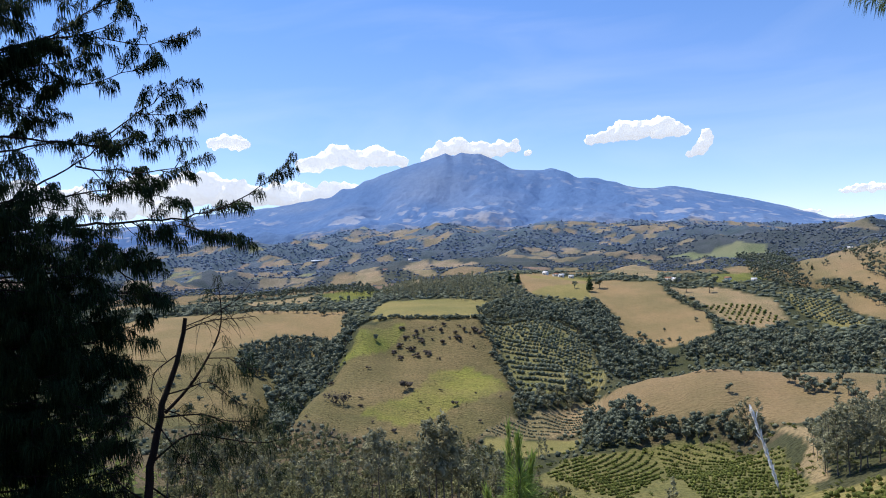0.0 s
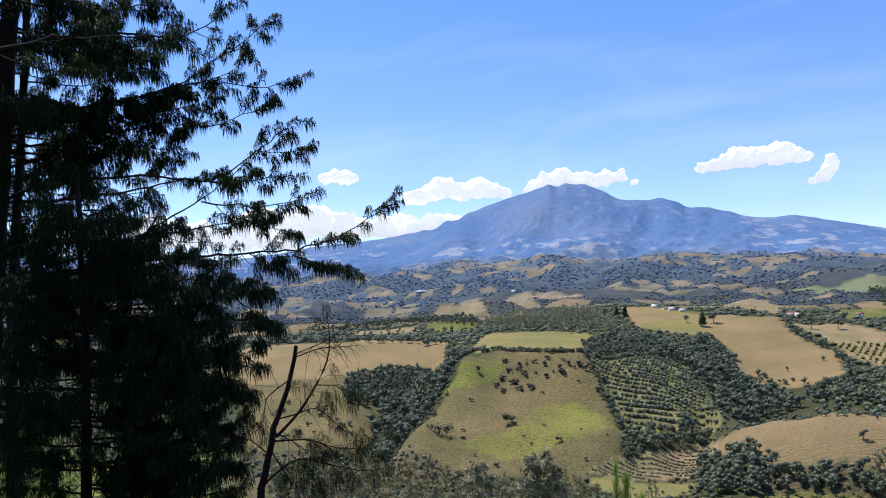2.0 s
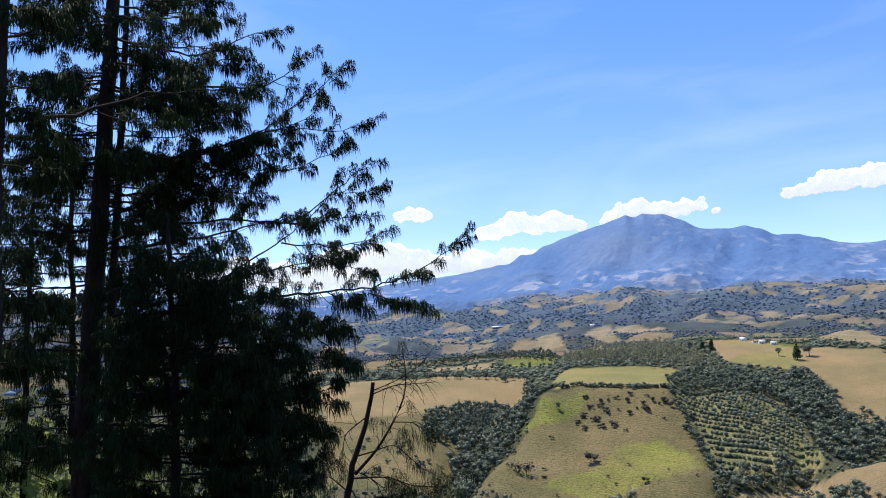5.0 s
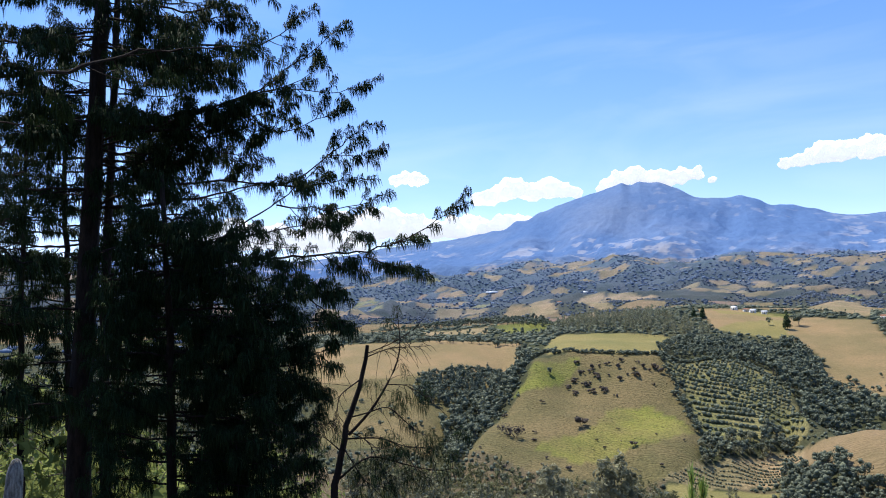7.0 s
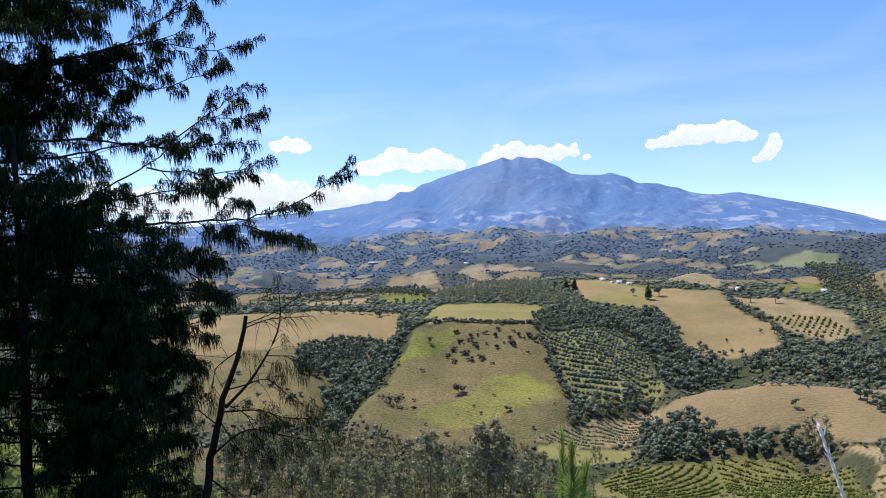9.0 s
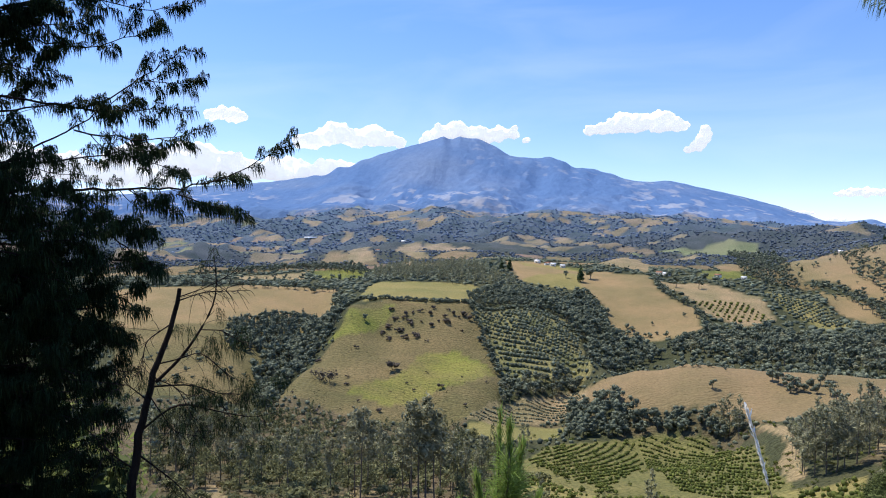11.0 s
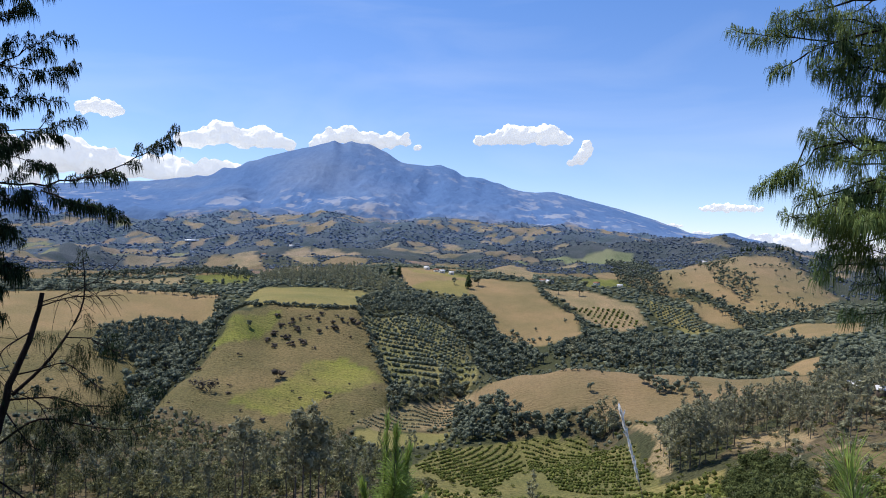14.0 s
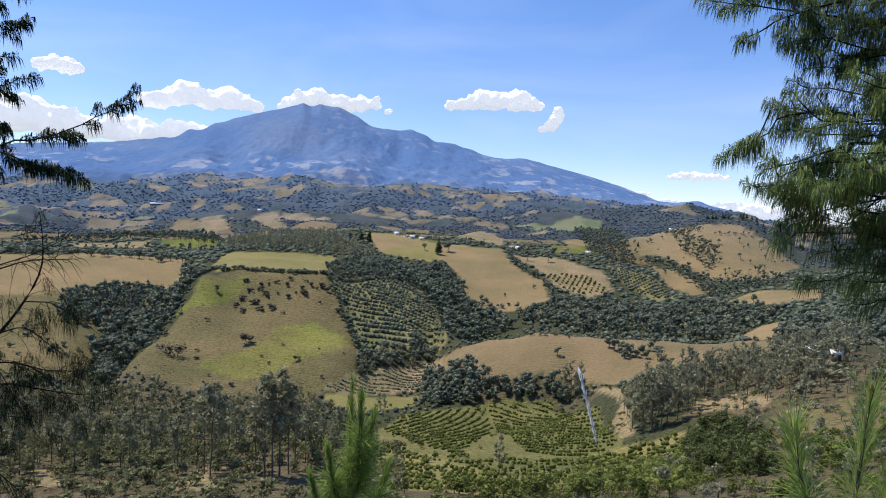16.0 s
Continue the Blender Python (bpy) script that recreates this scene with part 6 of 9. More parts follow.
limb(tall_pine, [(-5.56, 7.57, 2.23), (-5.37, 7.65, 2.11), (-5.18, 7.73, 2.00), (-5.02, 7.79, 1.98)], 0.009, 168, 1.6, 0.21, bare=0.15, reach=0.38, trim=0.03)
limb(tall_pine, [(-8.07, 5.89, 1.50), (-6.35, 7.17, 2.20), (-6.10, 7.30, 2.05), (-5.85, 7.43, 1.88), (-5.63, 7.53, 1.75), (-5.41, 7.63, 1.66), (-5.26, 7.69, 1.71)], 0.016, 169, 1.6, 0.21, bare=0.18, reach=0.48, trim=0.03)
limb(tall_pine, [(-5.71, 7.50, 1.63), (-5.56, 7.56, 1.46), (-5.38, 7.65, 1.29), (-5.19, 7.72, 1.27)], 0.01, 170, 1.6, 0.21, bare=0.15, reach=0.43, trim=0.03)
limb(tall_pine, [(-8.08, 5.89, 1.63), (-6.81, 6.77, 1.65), (-5.73, 7.33, 1.90), (-5.10, 7.54, 1.74)], 0.03, 111, 1.3)
limb(tall_pine, [(-8.09, 5.88, 1.26), (-6.81, 6.77, 1.27), (-5.73, 7.32, 1.37), (-5.04, 7.57, 1.28)], 0.03, 112, 1.3)
limb(tall_pine, [(-8.10, 5.86, 0.98), (-6.81, 6.77, 0.90), (-5.85, 7.23, 0.94), (-5.29, 7.40, 0.85)], 0.03, 113, 1.3)
limb(tall_pine, [(-8.11, 5.85, 0.62), (-6.91, 6.67, 0.54), (-5.86, 7.22, 0.53), (-5.33, 7.37, 0.35)], 0.03, 114, 1.3)
limb(tall_pine, [(-8.12, 5.84, 0.20), (-6.90, 6.67, 0.04), (-6.08, 7.04, 0.05), (-5.54, 7.22, -0.03)], 0.03, 115, 1.3)
limb(tall_pine, [(-8.13, 5.82, -0.22), (-7.00, 6.57, -0.37), (-6.08, 7.03, -0.41), (-5.46, 7.28, -0.49)], 0.03, 116, 1.3)
limb(tall_pine, [(-8.01, 5.99, 5.28), (-7.94, 5.40, 5.00), (-7.81, 4.87, 5.01)], 0.03, 117)
limb(tall_pine, [(-8.03, 5.96, 4.15), (-8.03, 5.27, 3.93), (-7.87, 4.76, 3.52)], 0.03, 118)
limb(tall_pine, [(-8.05, 5.93, 2.90), (-8.06, 5.40, 2.78), (-8.00, 4.93, 2.87)], 0.03, 119)
limb(tall_pine, [(-8.08, 5.90, 1.56), (-8.10, 5.33, 1.44), (-8.07, 4.82, 1.47)], 0.03, 120)
limb(tall_pine, [(-8.10, 5.86, 0.55), (-8.12, 5.30, 0.62), (-8.09, 4.79, 0.82)], 0.03, 121)
limb(tall_pine, [(-7.98, 6.02, 6.71), (-7.95, 5.38, 6.32), (-7.91, 4.90, 5.86)], 0.03, 122)
limb(tall_pine, [(-7.99, 6.02, 6.62), (-7.73, 6.80, 6.63), (-7.38, 7.61, 6.94)], 0.03, 123)
limb(tall_pine, [(-8.01, 5.99, 5.12), (-7.11, 6.52, 4.95), (-6.14, 6.99, 4.98)], 0.03, 124)
limb(tall_pine, [(-8.03, 5.96, 3.91), (-6.99, 6.66, 3.98), (-5.81, 7.26, 4.23)], 0.03, 125)
limb(tall_pine, [(-8.04, 5.95, 2.87), (-6.91, 6.74, 3.03), (-5.60, 7.42, 3.38)], 0.03, 126)
limb(tall_pine, [(-8.06, 5.92, 2.34), (-6.77, 6.88, 2.43), (-5.25, 7.68, 2.75)], 0.03, 127)
limb(tall_pine, [(-8.07, 5.90, 1.70), (-7.38, 7.19, 1.56), (-6.36, 8.48, 1.70)], 0.03, 128)
limb(tall_pine, [(-8.09, 5.87, 1.12), (-7.20, 6.43, 0.93), (-6.21, 6.92, 1.07)], 0.03, 129)
limb(tall_pine, [(-8.12, 5.84, 0.41), (-7.27, 6.34, 0.19), (-6.37, 6.78, 0.24)], 0.03, 130)
limb(tall_pine, [(-7.99, 6.01, 6.20), (-7.11, 5.84, 5.85), (-6.04, 5.98, 5.64)], 0.03, 131)
limb(tall_pine, [(-7.99, 6.01, 6.03), (-8.63, 6.16, 6.58), (-9.57, 5.82, 6.53)], 0.03, 132)
limb(tall_pine, [(-8.01, 5.98, 5.20), (-7.20, 5.72, 4.81), (-6.25, 5.76, 4.66)], 0.03, 133)
limb(tall_pine, [(-8.01, 5.98, 5.04), (-8.74, 6.00, 5.43), (-9.35, 6.17, 5.34)], 0.03, 134)
limb(tall_pine, [(-8.03, 5.96, 4.23), (-7.24, 5.68, 3.96), (-6.52, 5.45, 3.80)], 0.03, 135)
limb(tall_pine, [(-8.03, 5.96, 4.07), (-8.73, 6.02, 4.21), (-9.55, 5.85, 4.45)], 0.03, 136)
limb(tall_pine, [(-8.05, 5.93, 3.21), (-7.25, 5.67, 3.19), (-6.33, 5.67, 2.99)], 0.03, 137)
limb(tall_pine, [(-8.05, 5.93, 3.06), (-8.67, 6.10, 3.17), (-9.44, 6.03, 3.27)], 0.03, 138)
limb(tall_pine, [(-8.07, 5.91, 2.30), (-7.26, 5.65, 2.31), (-6.60, 5.35, 2.25)], 0.03, 139)
limb(tall_pine, [(-8.07, 5.91, 2.15), (-8.71, 6.04, 2.37), (-9.40, 6.09, 2.22)], 0.03, 140)
limb(tall_pine, [(-8.08, 5.89, 1.70), (-7.11, 5.84, 1.77), (-6.44, 5.55, 1.79)], 0.03, 141)
limb(tall_pine, [(-8.08, 5.90, 1.56), (-8.76, 5.97, 1.58), (-9.34, 6.18, 1.61)], 0.03, 142)
limb(tall_pine, [(-8.09, 5.87, 0.98), (-7.27, 5.64, 1.14), (-6.28, 5.73, 1.06)], 0.03, 143)
limb(tall_pine, [(-8.09, 5.88, 0.83), (-8.72, 6.03, 0.98), (-9.36, 6.15, 0.98)], 0.03, 144)
limb(tall_pine, [(-8.11, 5.86, 0.26), (-7.25, 5.66, 0.36), (-6.38, 5.61, 0.46)], 0.03, 145)
limb(tall_pine, [(-8.10, 5.86, 0.12), (-8.72, 6.02, 0.33), (-9.32, 6.20, 0.14)], 0.03, 146)
edge_pine = pine("tall pine with a straight dark trunk at the brink", [(-6.08, 3.47, 0.37), (-6.08, 3.47, 1.22), (-6.09, 3.45, 2.69), (-6.10, 3.44, 4.25), (-6.08, 3.48, 5.36), (-6.06, 3.50, 7.25)], 0.105)
limb(edge_pine, [(-6.05, 3.53, 3.65), (-5.86, 4.00, 3.80), (-5.63, 4.65, 4.15), (-5.25, 5.21, 4.34), (-4.88, 5.69, 4.35)], 0.022, 200)
limb(edge_pine, [(-6.08, 3.47, 4.42), (-5.98, 3.82, 4.65), (-5.85, 4.20, 5.12)], 0.022, 201)
limb(edge_pine, [(-6.09, 3.45, 3.82), (-5.83, 3.50, 3.74), (-5.55, 3.58, 3.50)], 0.022, 202)
limb(edge_pine, [(-6.08, 3.46, 2.19), (-6.10, 3.83, 2.00), (-5.97, 4.19, 1.98)], 0.022, 203)
limb(edge_pine, [(-6.08, 3.47, 1.46), (-6.06, 3.88, 1.49), (-5.99, 4.17, 1.36)], 0.022, 204)
limb(edge_pine, [(-6.08, 3.47, 0.75), (-6.05, 3.90, 0.73), (-5.84, 4.37, 0.69)], 0.022, 205)
limb(edge_pine, [(-6.09, 3.45, 2.79), (-6.14, 3.15, 2.75), (-6.14, 2.93, 2.77)], 0.022, 206)
limb(edge_pine, [(-6.08, 3.46, 1.60), (-6.10, 3.22, 1.61), (-6.08, 3.05, 1.48)], 0.022, 207)
young_pine = pine("dense young pine with black shaded foliage", [(-6.31, 5.70, -0.14), (-6.33, 5.68, 1.01), (-6.36, 5.64, 2.32), (-6.47, 5.67, 3.15)], 0.070)
limb(young_pine, [(-6.35, 5.65, 2.65), (-5.92, 5.82, 2.66), (-5.54, 5.91, 2.82)], 0.016, 300, 1.7, 0.22, width=0.0045, count=95)
limb(young_pine, [(-6.35, 5.65, 2.57), (-6.32, 5.38, 2.60), (-6.20, 5.05, 2.65)], 0.016, 301, 1.7, 0.22, width=0.0045, count=95)
limb(young_pine, [(-6.35, 5.65, 2.62), (-5.81, 5.50, 2.53), (-5.28, 5.33, 2.44)], 0.016, 302, 1.7, 0.22, width=0.0045, count=95)
limb(young_pine, [(-6.35, 5.65, 2.32), (-5.80, 5.94, 2.33), (-5.30, 6.13, 2.52)], 0.016, 303, 1.7, 0.22, width=0.0045, count=95)
limb(young_pine, [(-6.35, 5.65, 2.24), (-6.36, 5.33, 2.27), (-6.29, 4.95, 2.34)], 0.016, 304, 1.7, 0.22, width=0.0045, count=95)
limb(young_pine, [(-6.35, 5.65, 2.29), (-5.73, 5.58, 2.21), (-5.13, 5.47, 2.14)], 0.016, 305, 1.7, 0.22, width=0.0045, count=95)
limb(young_pine, [(-6.35, 5.66, 2.05), (-5.72, 6.01, 2.06), (-5.15, 6.25, 2.19)], 0.016, 306, 1.7, 0.22, width=0.0045, count=95)
limb(young_pine, [(-6.35, 5.66, 1.97), (-6.39, 5.30, 2.02), (-6.34, 4.89, 2.10)], 0.016, 307, 1.7, 0.22, width=0.0045, count=95)
limb(young_pine, [(-6.35, 5.66, 2.02), (-5.69, 5.63, 1.95), (-5.04, 5.55, 1.89)], 0.016, 308, 1.7, 0.22, width=0.0045, count=95)
limb(young_pine, [(-6.34, 5.66, 1.79), (-5.64, 6.09, 1.79), (-5.00, 6.37, 1.97)], 0.016, 309, 1.7, 0.22, width=0.0045, count=95)
limb(young_pine, [(-6.34, 5.66, 1.71), (-6.42, 5.27, 1.76), (-6.38, 4.82, 1.86)], 0.016, 310, 1.7, 0.22, width=0.0045, count=95)
limb(young_pine, [(-6.34, 5.66, 1.76), (-5.64, 5.67, 1.70), (-4.95, 5.63, 1.65)], 0.016, 311, 1.7, 0.22, width=0.0045, count=95)
limb(young_pine, [(-6.34, 5.66, 1.53), (-5.59, 6.13, 1.52), (-4.90, 6.45, 1.71)], 0.016, 312, 1.7, 0.22, width=0.0045, count=95)
limb(young_pine, [(-6.34, 5.66, 1.45), (-6.43, 5.25, 1.51), (-6.41, 4.78, 1.62)], 0.016, 313, 1.7, 0.22, width=0.0045, count=95)
limb(young_pine, [(-6.34, 5.66, 1.49), (-5.61, 5.70, 1.45), (-4.89, 5.69, 1.40)], 0.016, 314, 1.7, 0.22, width=0.0045, count=95)
limb(young_pine, [(-6.34, 5.66, 1.30), (-5.55, 6.17, 1.29), (-4.83, 6.50, 1.41)], 0.016, 315, 1.7, 0.22, width=0.0045, count=95)
limb(young_pine, [(-6.34, 5.66, 1.22), (-6.44, 5.23, 1.30), (-6.43, 4.76, 1.42)], 0.016, 316, 1.7, 0.22, width=0.0045, count=95)
limb(young_pine, [(-6.34, 5.66, 1.27), (-5.59, 5.72, 1.23), (-4.84, 5.73, 1.19)], 0.016, 317, 1.7, 0.22, width=0.0045, count=95)
limb(young_pine, [(-6.34, 5.66, 1.07), (-5.54, 6.18, 1.06), (-4.81, 6.52, 1.08)], 0.016, 318, 1.7, 0.22, width=0.0045, count=95)
limb(young_pine, [(-6.34, 5.66, 1.00), (-6.45, 5.23, 1.08), (-6.44, 4.75, 1.21)], 0.016, 319, 1.7, 0.22, width=0.0045, count=95)
limb(young_pine, [(-6.34, 5.66, 1.04), (-5.58, 5.73, 1.01), (-4.83, 5.74, 0.98)], 0.016, 320, 1.7, 0.22, width=0.0045, count=95)
limb(young_pine, [(-6.34, 5.66, 0.85), (-5.51, 6.21, 0.83), (-4.74, 6.57, 0.88)], 0.016, 321, 1.7, 0.22, width=0.0045, count=95)
limb(young_pine, [(-6.34, 5.66, 0.77), (-6.45, 5.21, 0.87), (-6.45, 4.71, 1.01)], 0.016, 322, 1.7, 0.22, width=0.0045, count=95)
limb(young_pine, [(-6.34, 5.66, 0.82), (-5.55, 5.75, 0.79), (-4.76, 5.76, 0.78)], 0.016, 323, 1.7, 0.22, width=0.0045, count=95)
limb(young_pine, [(-6.34, 5.67, 0.63), (-5.51, 6.20, 0.61), (-4.74, 6.56, 0.66)], 0.016, 324, 1.7, 0.22, width=0.0045, count=95)
limb(young_pine, [(-6.34, 5.67, 0.55), (-6.46, 5.22, 0.65), (-6.45, 4.72, 0.81)], 0.016, 325, 1.7, 0.22, width=0.0045, count=95)
limb(young_pine, [(-6.34, 5.67, 0.59), (-5.54, 5.74, 0.58), (-4.76, 5.75, 0.57)], 0.016, 326, 1.7, 0.22, width=0.0045, count=95)
limb(young_pine, [(-6.33, 5.67, 0.37), (-5.53, 6.20, 0.36), (-4.78, 6.53, 0.51)], 0.016, 327, 1.7, 0.22, width=0.0045, count=95)
limb(young_pine, [(-6.33, 5.67, 0.30), (-6.43, 5.22, 0.41), (-6.42, 4.72, 0.58)], 0.016, 328, 1.7, 0.22, width=0.0045, count=95)
limb(young_pine, [(-6.33, 5.67, 0.34), (-5.55, 5.72, 0.34), (-4.77, 5.72, 0.34)], 0.016, 329, 1.7, 0.22, width=0.0045, count=95)
limb(young_pine, [(-6.33, 5.67, 0.12), (-5.51, 6.19, 0.10), (-4.75, 6.54, 0.20)], 0.016, 330, 1.7, 0.22, width=0.0045, count=95)
limb(young_pine, [(-6.33, 5.67, 0.05), (-6.44, 5.22, 0.17), (-6.43, 4.72, 0.35)], 0.016, 331, 1.7, 0.22, width=0.0045, count=95)
limb(young_pine, [(-6.33, 5.67, 0.09), (-5.54, 5.72, 0.10), (-4.76, 5.72, 0.11)], 0.016, 332, 1.7, 0.22, width=0.0045, count=95)
limb(young_pine, [(-6.33, 5.67, -0.13), (-5.51, 6.19, -0.15), (-4.76, 6.54, 0.00)], 0.016, 333, 1.7, 0.22, width=0.0045, count=95)
limb(young_pine, [(-6.33, 5.67, -0.20), (-6.44, 5.22, -0.07), (-6.43, 4.73, 0.12)], 0.016, 334, 1.7, 0.22, width=0.0045, count=95)
limb(young_pine, [(-6.33, 5.67, -0.16), (-5.54, 5.72, -0.14), (-4.76, 5.72, -0.11)], 0.016, 335, 1.7, 0.22, width=0.0045, count=95)
limb(young_pine, [(-6.33, 5.67, -0.37), (-5.51, 6.19, -0.40), (-4.76, 6.54, -0.23)], 0.016, 336, 1.7, 0.22, width=0.0045, count=95)
limb(young_pine, [(-6.33, 5.67, -0.45), (-6.44, 5.22, -0.30), (-6.41, 4.73, -0.10)], 0.016, 337, 1.7, 0.22, width=0.0045, count=95)
limb(young_pine, [(-6.33, 5.67, -0.40), (-5.54, 5.72, -0.38), (-4.76, 5.72, -0.34)], 0.016, 338, 1.7, 0.22, width=0.0045, count=95)
limb(young_pine, [(-6.33, 5.67, -0.62), (-5.51, 6.19, -0.64), (-4.76, 6.54, -0.47)], 0.016, 339, 1.7, 0.22, width=0.0045, count=95)
limb(young_pine, [(-6.33, 5.68, -0.69), (-6.44, 5.22, -0.54), (-6.41, 4.74, -0.32)], 0.016, 340, 1.7, 0.22, width=0.0045, count=95)
limb(young_pine, [(-6.33, 5.67, -0.65), (-5.54, 5.72, -0.61), (-4.77, 5.72, -0.56)], 0.016, 341, 1.7, 0.22, width=0.0045, count=95)
limb(young_pine, [(-6.33, 5.68, -0.86), (-5.53, 6.18, -0.89), (-4.79, 6.51, -0.73)], 0.016, 342, 1.7, 0.22, width=0.0045, count=95)
limb(young_pine, [(-6.33, 5.68, -0.93), (-6.43, 5.23, -0.77), (-6.40, 4.74, -0.55)], 0.016, 343, 1.7, 0.22, width=0.0045, count=95)
limb(young_pine, [(-6.33, 5.68, -0.89), (-5.56, 5.72, -0.85), (-4.78, 5.70, -0.78)], 0.016, 344, 1.7, 0.22, width=0.0045, count=95)
limb(young_pine, [(-6.32, 5.68, -1.16), (-5.55, 6.17, -1.19), (-4.83, 6.48, -1.16)], 0.016, 345, 1.7, 0.22, width=0.0045, count=95)
limb(young_pine, [(-6.32, 5.68, -1.23), (-6.42, 5.25, -1.06), (-6.39, 4.77, -0.82)], 0.016, 346, 1.7, 0.22, width=0.0045, count=95)
limb(young_pine, [(-6.32, 5.68, -1.19), (-5.56, 5.71, -1.13), (-4.80, 5.69, -1.05)], 0.016, 347, 1.7, 0.22, width=0.0045, count=95)
back_pine = pine("slender pine standing behind the brink", [(-9.16, 6.96, 1.71), (-9.13, 6.99, 3.46), (-9.06, 7.08, 6.25), (-9.01, 7.14, 10.28)], 0.080)
limb(back_pine, [(-9.04, 7.11, 6.83), (-8.51, 7.44, 6.93), (-7.87, 7.68, 6.77)], 0.02, 400)
limb(back_pine, [(-9.08, 7.06, 5.58), (-8.44, 7.51, 5.40), (-7.69, 7.87, 4.98)], 0.02, 401)
limb(back_pine, [(-9.08, 7.05, 5.02), (-9.29, 6.44, 4.98), (-9.29, 5.89, 5.18)], 0.02, 402)
limb(back_pine, [(-9.10, 7.03, 4.09), (-8.60, 7.33, 3.99), (-7.98, 7.57, 3.59)], 0.02, 403)
limb(back_pine, [(-9.12, 7.00, 3.28), (-9.31, 6.41, 3.41), (-9.30, 5.88, 3.50)], 0.02, 404)
limb(back_pine, [(-9.14, 6.98, 2.75), (-8.64, 7.28, 2.73), (-8.09, 7.45, 2.79)], 0.02, 405)
limb(back_pine, [(-9.06, 7.09, 6.35), (-9.22, 6.54, 6.27), (-9.19, 6.05, 6.26)], 0.02, 406)
limb(back_pine, [(-9.14, 6.98, 2.23), (-9.33, 6.37, 2.06), (-9.31, 5.86, 1.74)], 0.02, 407)
thin_pine = pine("thin pine pole with sparse hanging needles", [(-10.59, 6.64, -0.67), (-10.62, 6.60, 0.89), (-10.61, 6.61, 2.66), (-10.59, 6.65, 4.99)], 0.060)
limb(thin_pine, [(-10.59, 6.64, 4.51), (-10.15, 6.95, 4.51), (-9.66, 7.12, 4.19)], 0.02, 450, width=0.005, count=60)
limb(thin_pine, [(-10.60, 6.62, 3.76), (-10.67, 6.12, 3.61), (-10.58, 5.66, 3.62)], 0.02, 451, width=0.005, count=60)
limb(thin_pine, [(-10.61, 6.62, 3.02), (-10.17, 6.92, 2.92), (-9.69, 7.08, 2.62)], 0.02, 452, width=0.005, count=60)
limb(thin_pine, [(-10.61, 6.61, 2.30), (-10.68, 6.10, 2.12), (-10.59, 5.65, 2.03)], 0.02, 453, width=0.005, count=60)
limb(thin_pine, [(-10.61, 6.60, 1.59), (-10.19, 6.88, 1.57), (-9.72, 7.03, 1.73)], 0.02, 454, width=0.005, count=60)
limb(thin_pine, [(-10.62, 6.60, 0.89), (-10.66, 6.14, 0.85), (-10.54, 5.75, 1.05)], 0.02, 455, width=0.005, count=60)
limb(thin_pine, [(-10.61, 6.61, 0.37), (-10.17, 6.92, 0.08), (-9.70, 7.07, -0.01)], 0.02, 456, width=0.005, count=60)
limb(thin_pine, [(-10.60, 6.63, -0.23), (-10.21, 6.87, -0.42), (-9.78, 6.95, -0.58)], 0.02, 457, width=0.005, count=60)
limb(thin_pine, [(-10.60, 6.63, -0.40), (-10.60, 6.24, -0.32), (-10.51, 5.78, -0.07)], 0.02, 458, width=0.005, count=60)
far_pine = pine("thin pine pole with sparse hanging needles", [(-11.55, 5.97, -0.59), (-11.58, 5.91, 1.81), (-11.58, 5.90, 4.51)], 0.060)
limb(far_pine, [(-11.58, 5.90, 4.23), (-11.17, 6.04, 4.20), (-10.82, 6.26, 4.37)], 0.02, 480, width=0.005, count=60)
limb(far_pine, [(-11.58, 5.90, 3.41), (-11.12, 6.13, 3.30), (-10.76, 6.36, 3.10)], 0.02, 481, width=0.005, count=60)
limb(far_pine, [(-11.58, 5.90, 2.51), (-11.11, 6.16, 2.49), (-10.75, 6.38, 2.66)], 0.02, 482, width=0.005, count=60)
limb(far_pine, [(-11.58, 5.91, 1.46), (-11.09, 6.20, 1.35), (-10.76, 6.36, 1.17)], 0.02, 483, width=0.005, count=60)
limb(far_pine, [(-11.56, 5.94, 0.43), (-11.10, 6.16, 0.41), (-10.75, 6.38, 0.57)], 0.02, 484, width=0.005, count=60)
limb(edge_pine, [(-6.08, 3.47, 5.02), (-6.30, 3.32, 4.96), (-6.52, 3.17, 5.11)], 0.016, 1000)
limb(edge_pine, [(-6.09, 3.46, 4.73), (-5.82, 3.56, 4.63), (-5.55, 3.65, 4.61)], 0.016, 1001)
limb(edge_pine, [(-6.09, 3.44, 4.29), (-6.32, 3.29, 4.28), (-6.55, 3.14, 4.30)], 0.016, 1002)
limb(edge_pine, [(-6.09, 3.44, 3.97), (-5.63, 3.53, 3.84), (-5.17, 3.59, 3.93)], 0.016, 1003)
limb(edge_pine, [(-6.09, 3.45, 3.53), (-6.12, 3.24, 3.42), (-6.14, 3.03, 3.55)], 0.016, 1004)
limb(edge_pine, [(-6.09, 3.45, 3.24), (-5.94, 3.72, 3.27), (-5.76, 4.00, 3.18)], 0.016, 1005)
limb(edge_pine, [(-6.09, 3.45, 2.76), (-6.11, 3.28, 2.73), (-6.13, 3.11, 2.76)], 0.016, 1006)
limb(edge_pine, [(-6.09, 3.46, 2.36), (-6.13, 3.69, 2.37), (-6.17, 3.93, 2.49)], 0.016, 1007)
limb(edge_pine, [(-6.09, 3.46, 1.92), (-6.13, 3.25, 1.87), (-6.16, 3.05, 1.92)], 0.016, 1008)
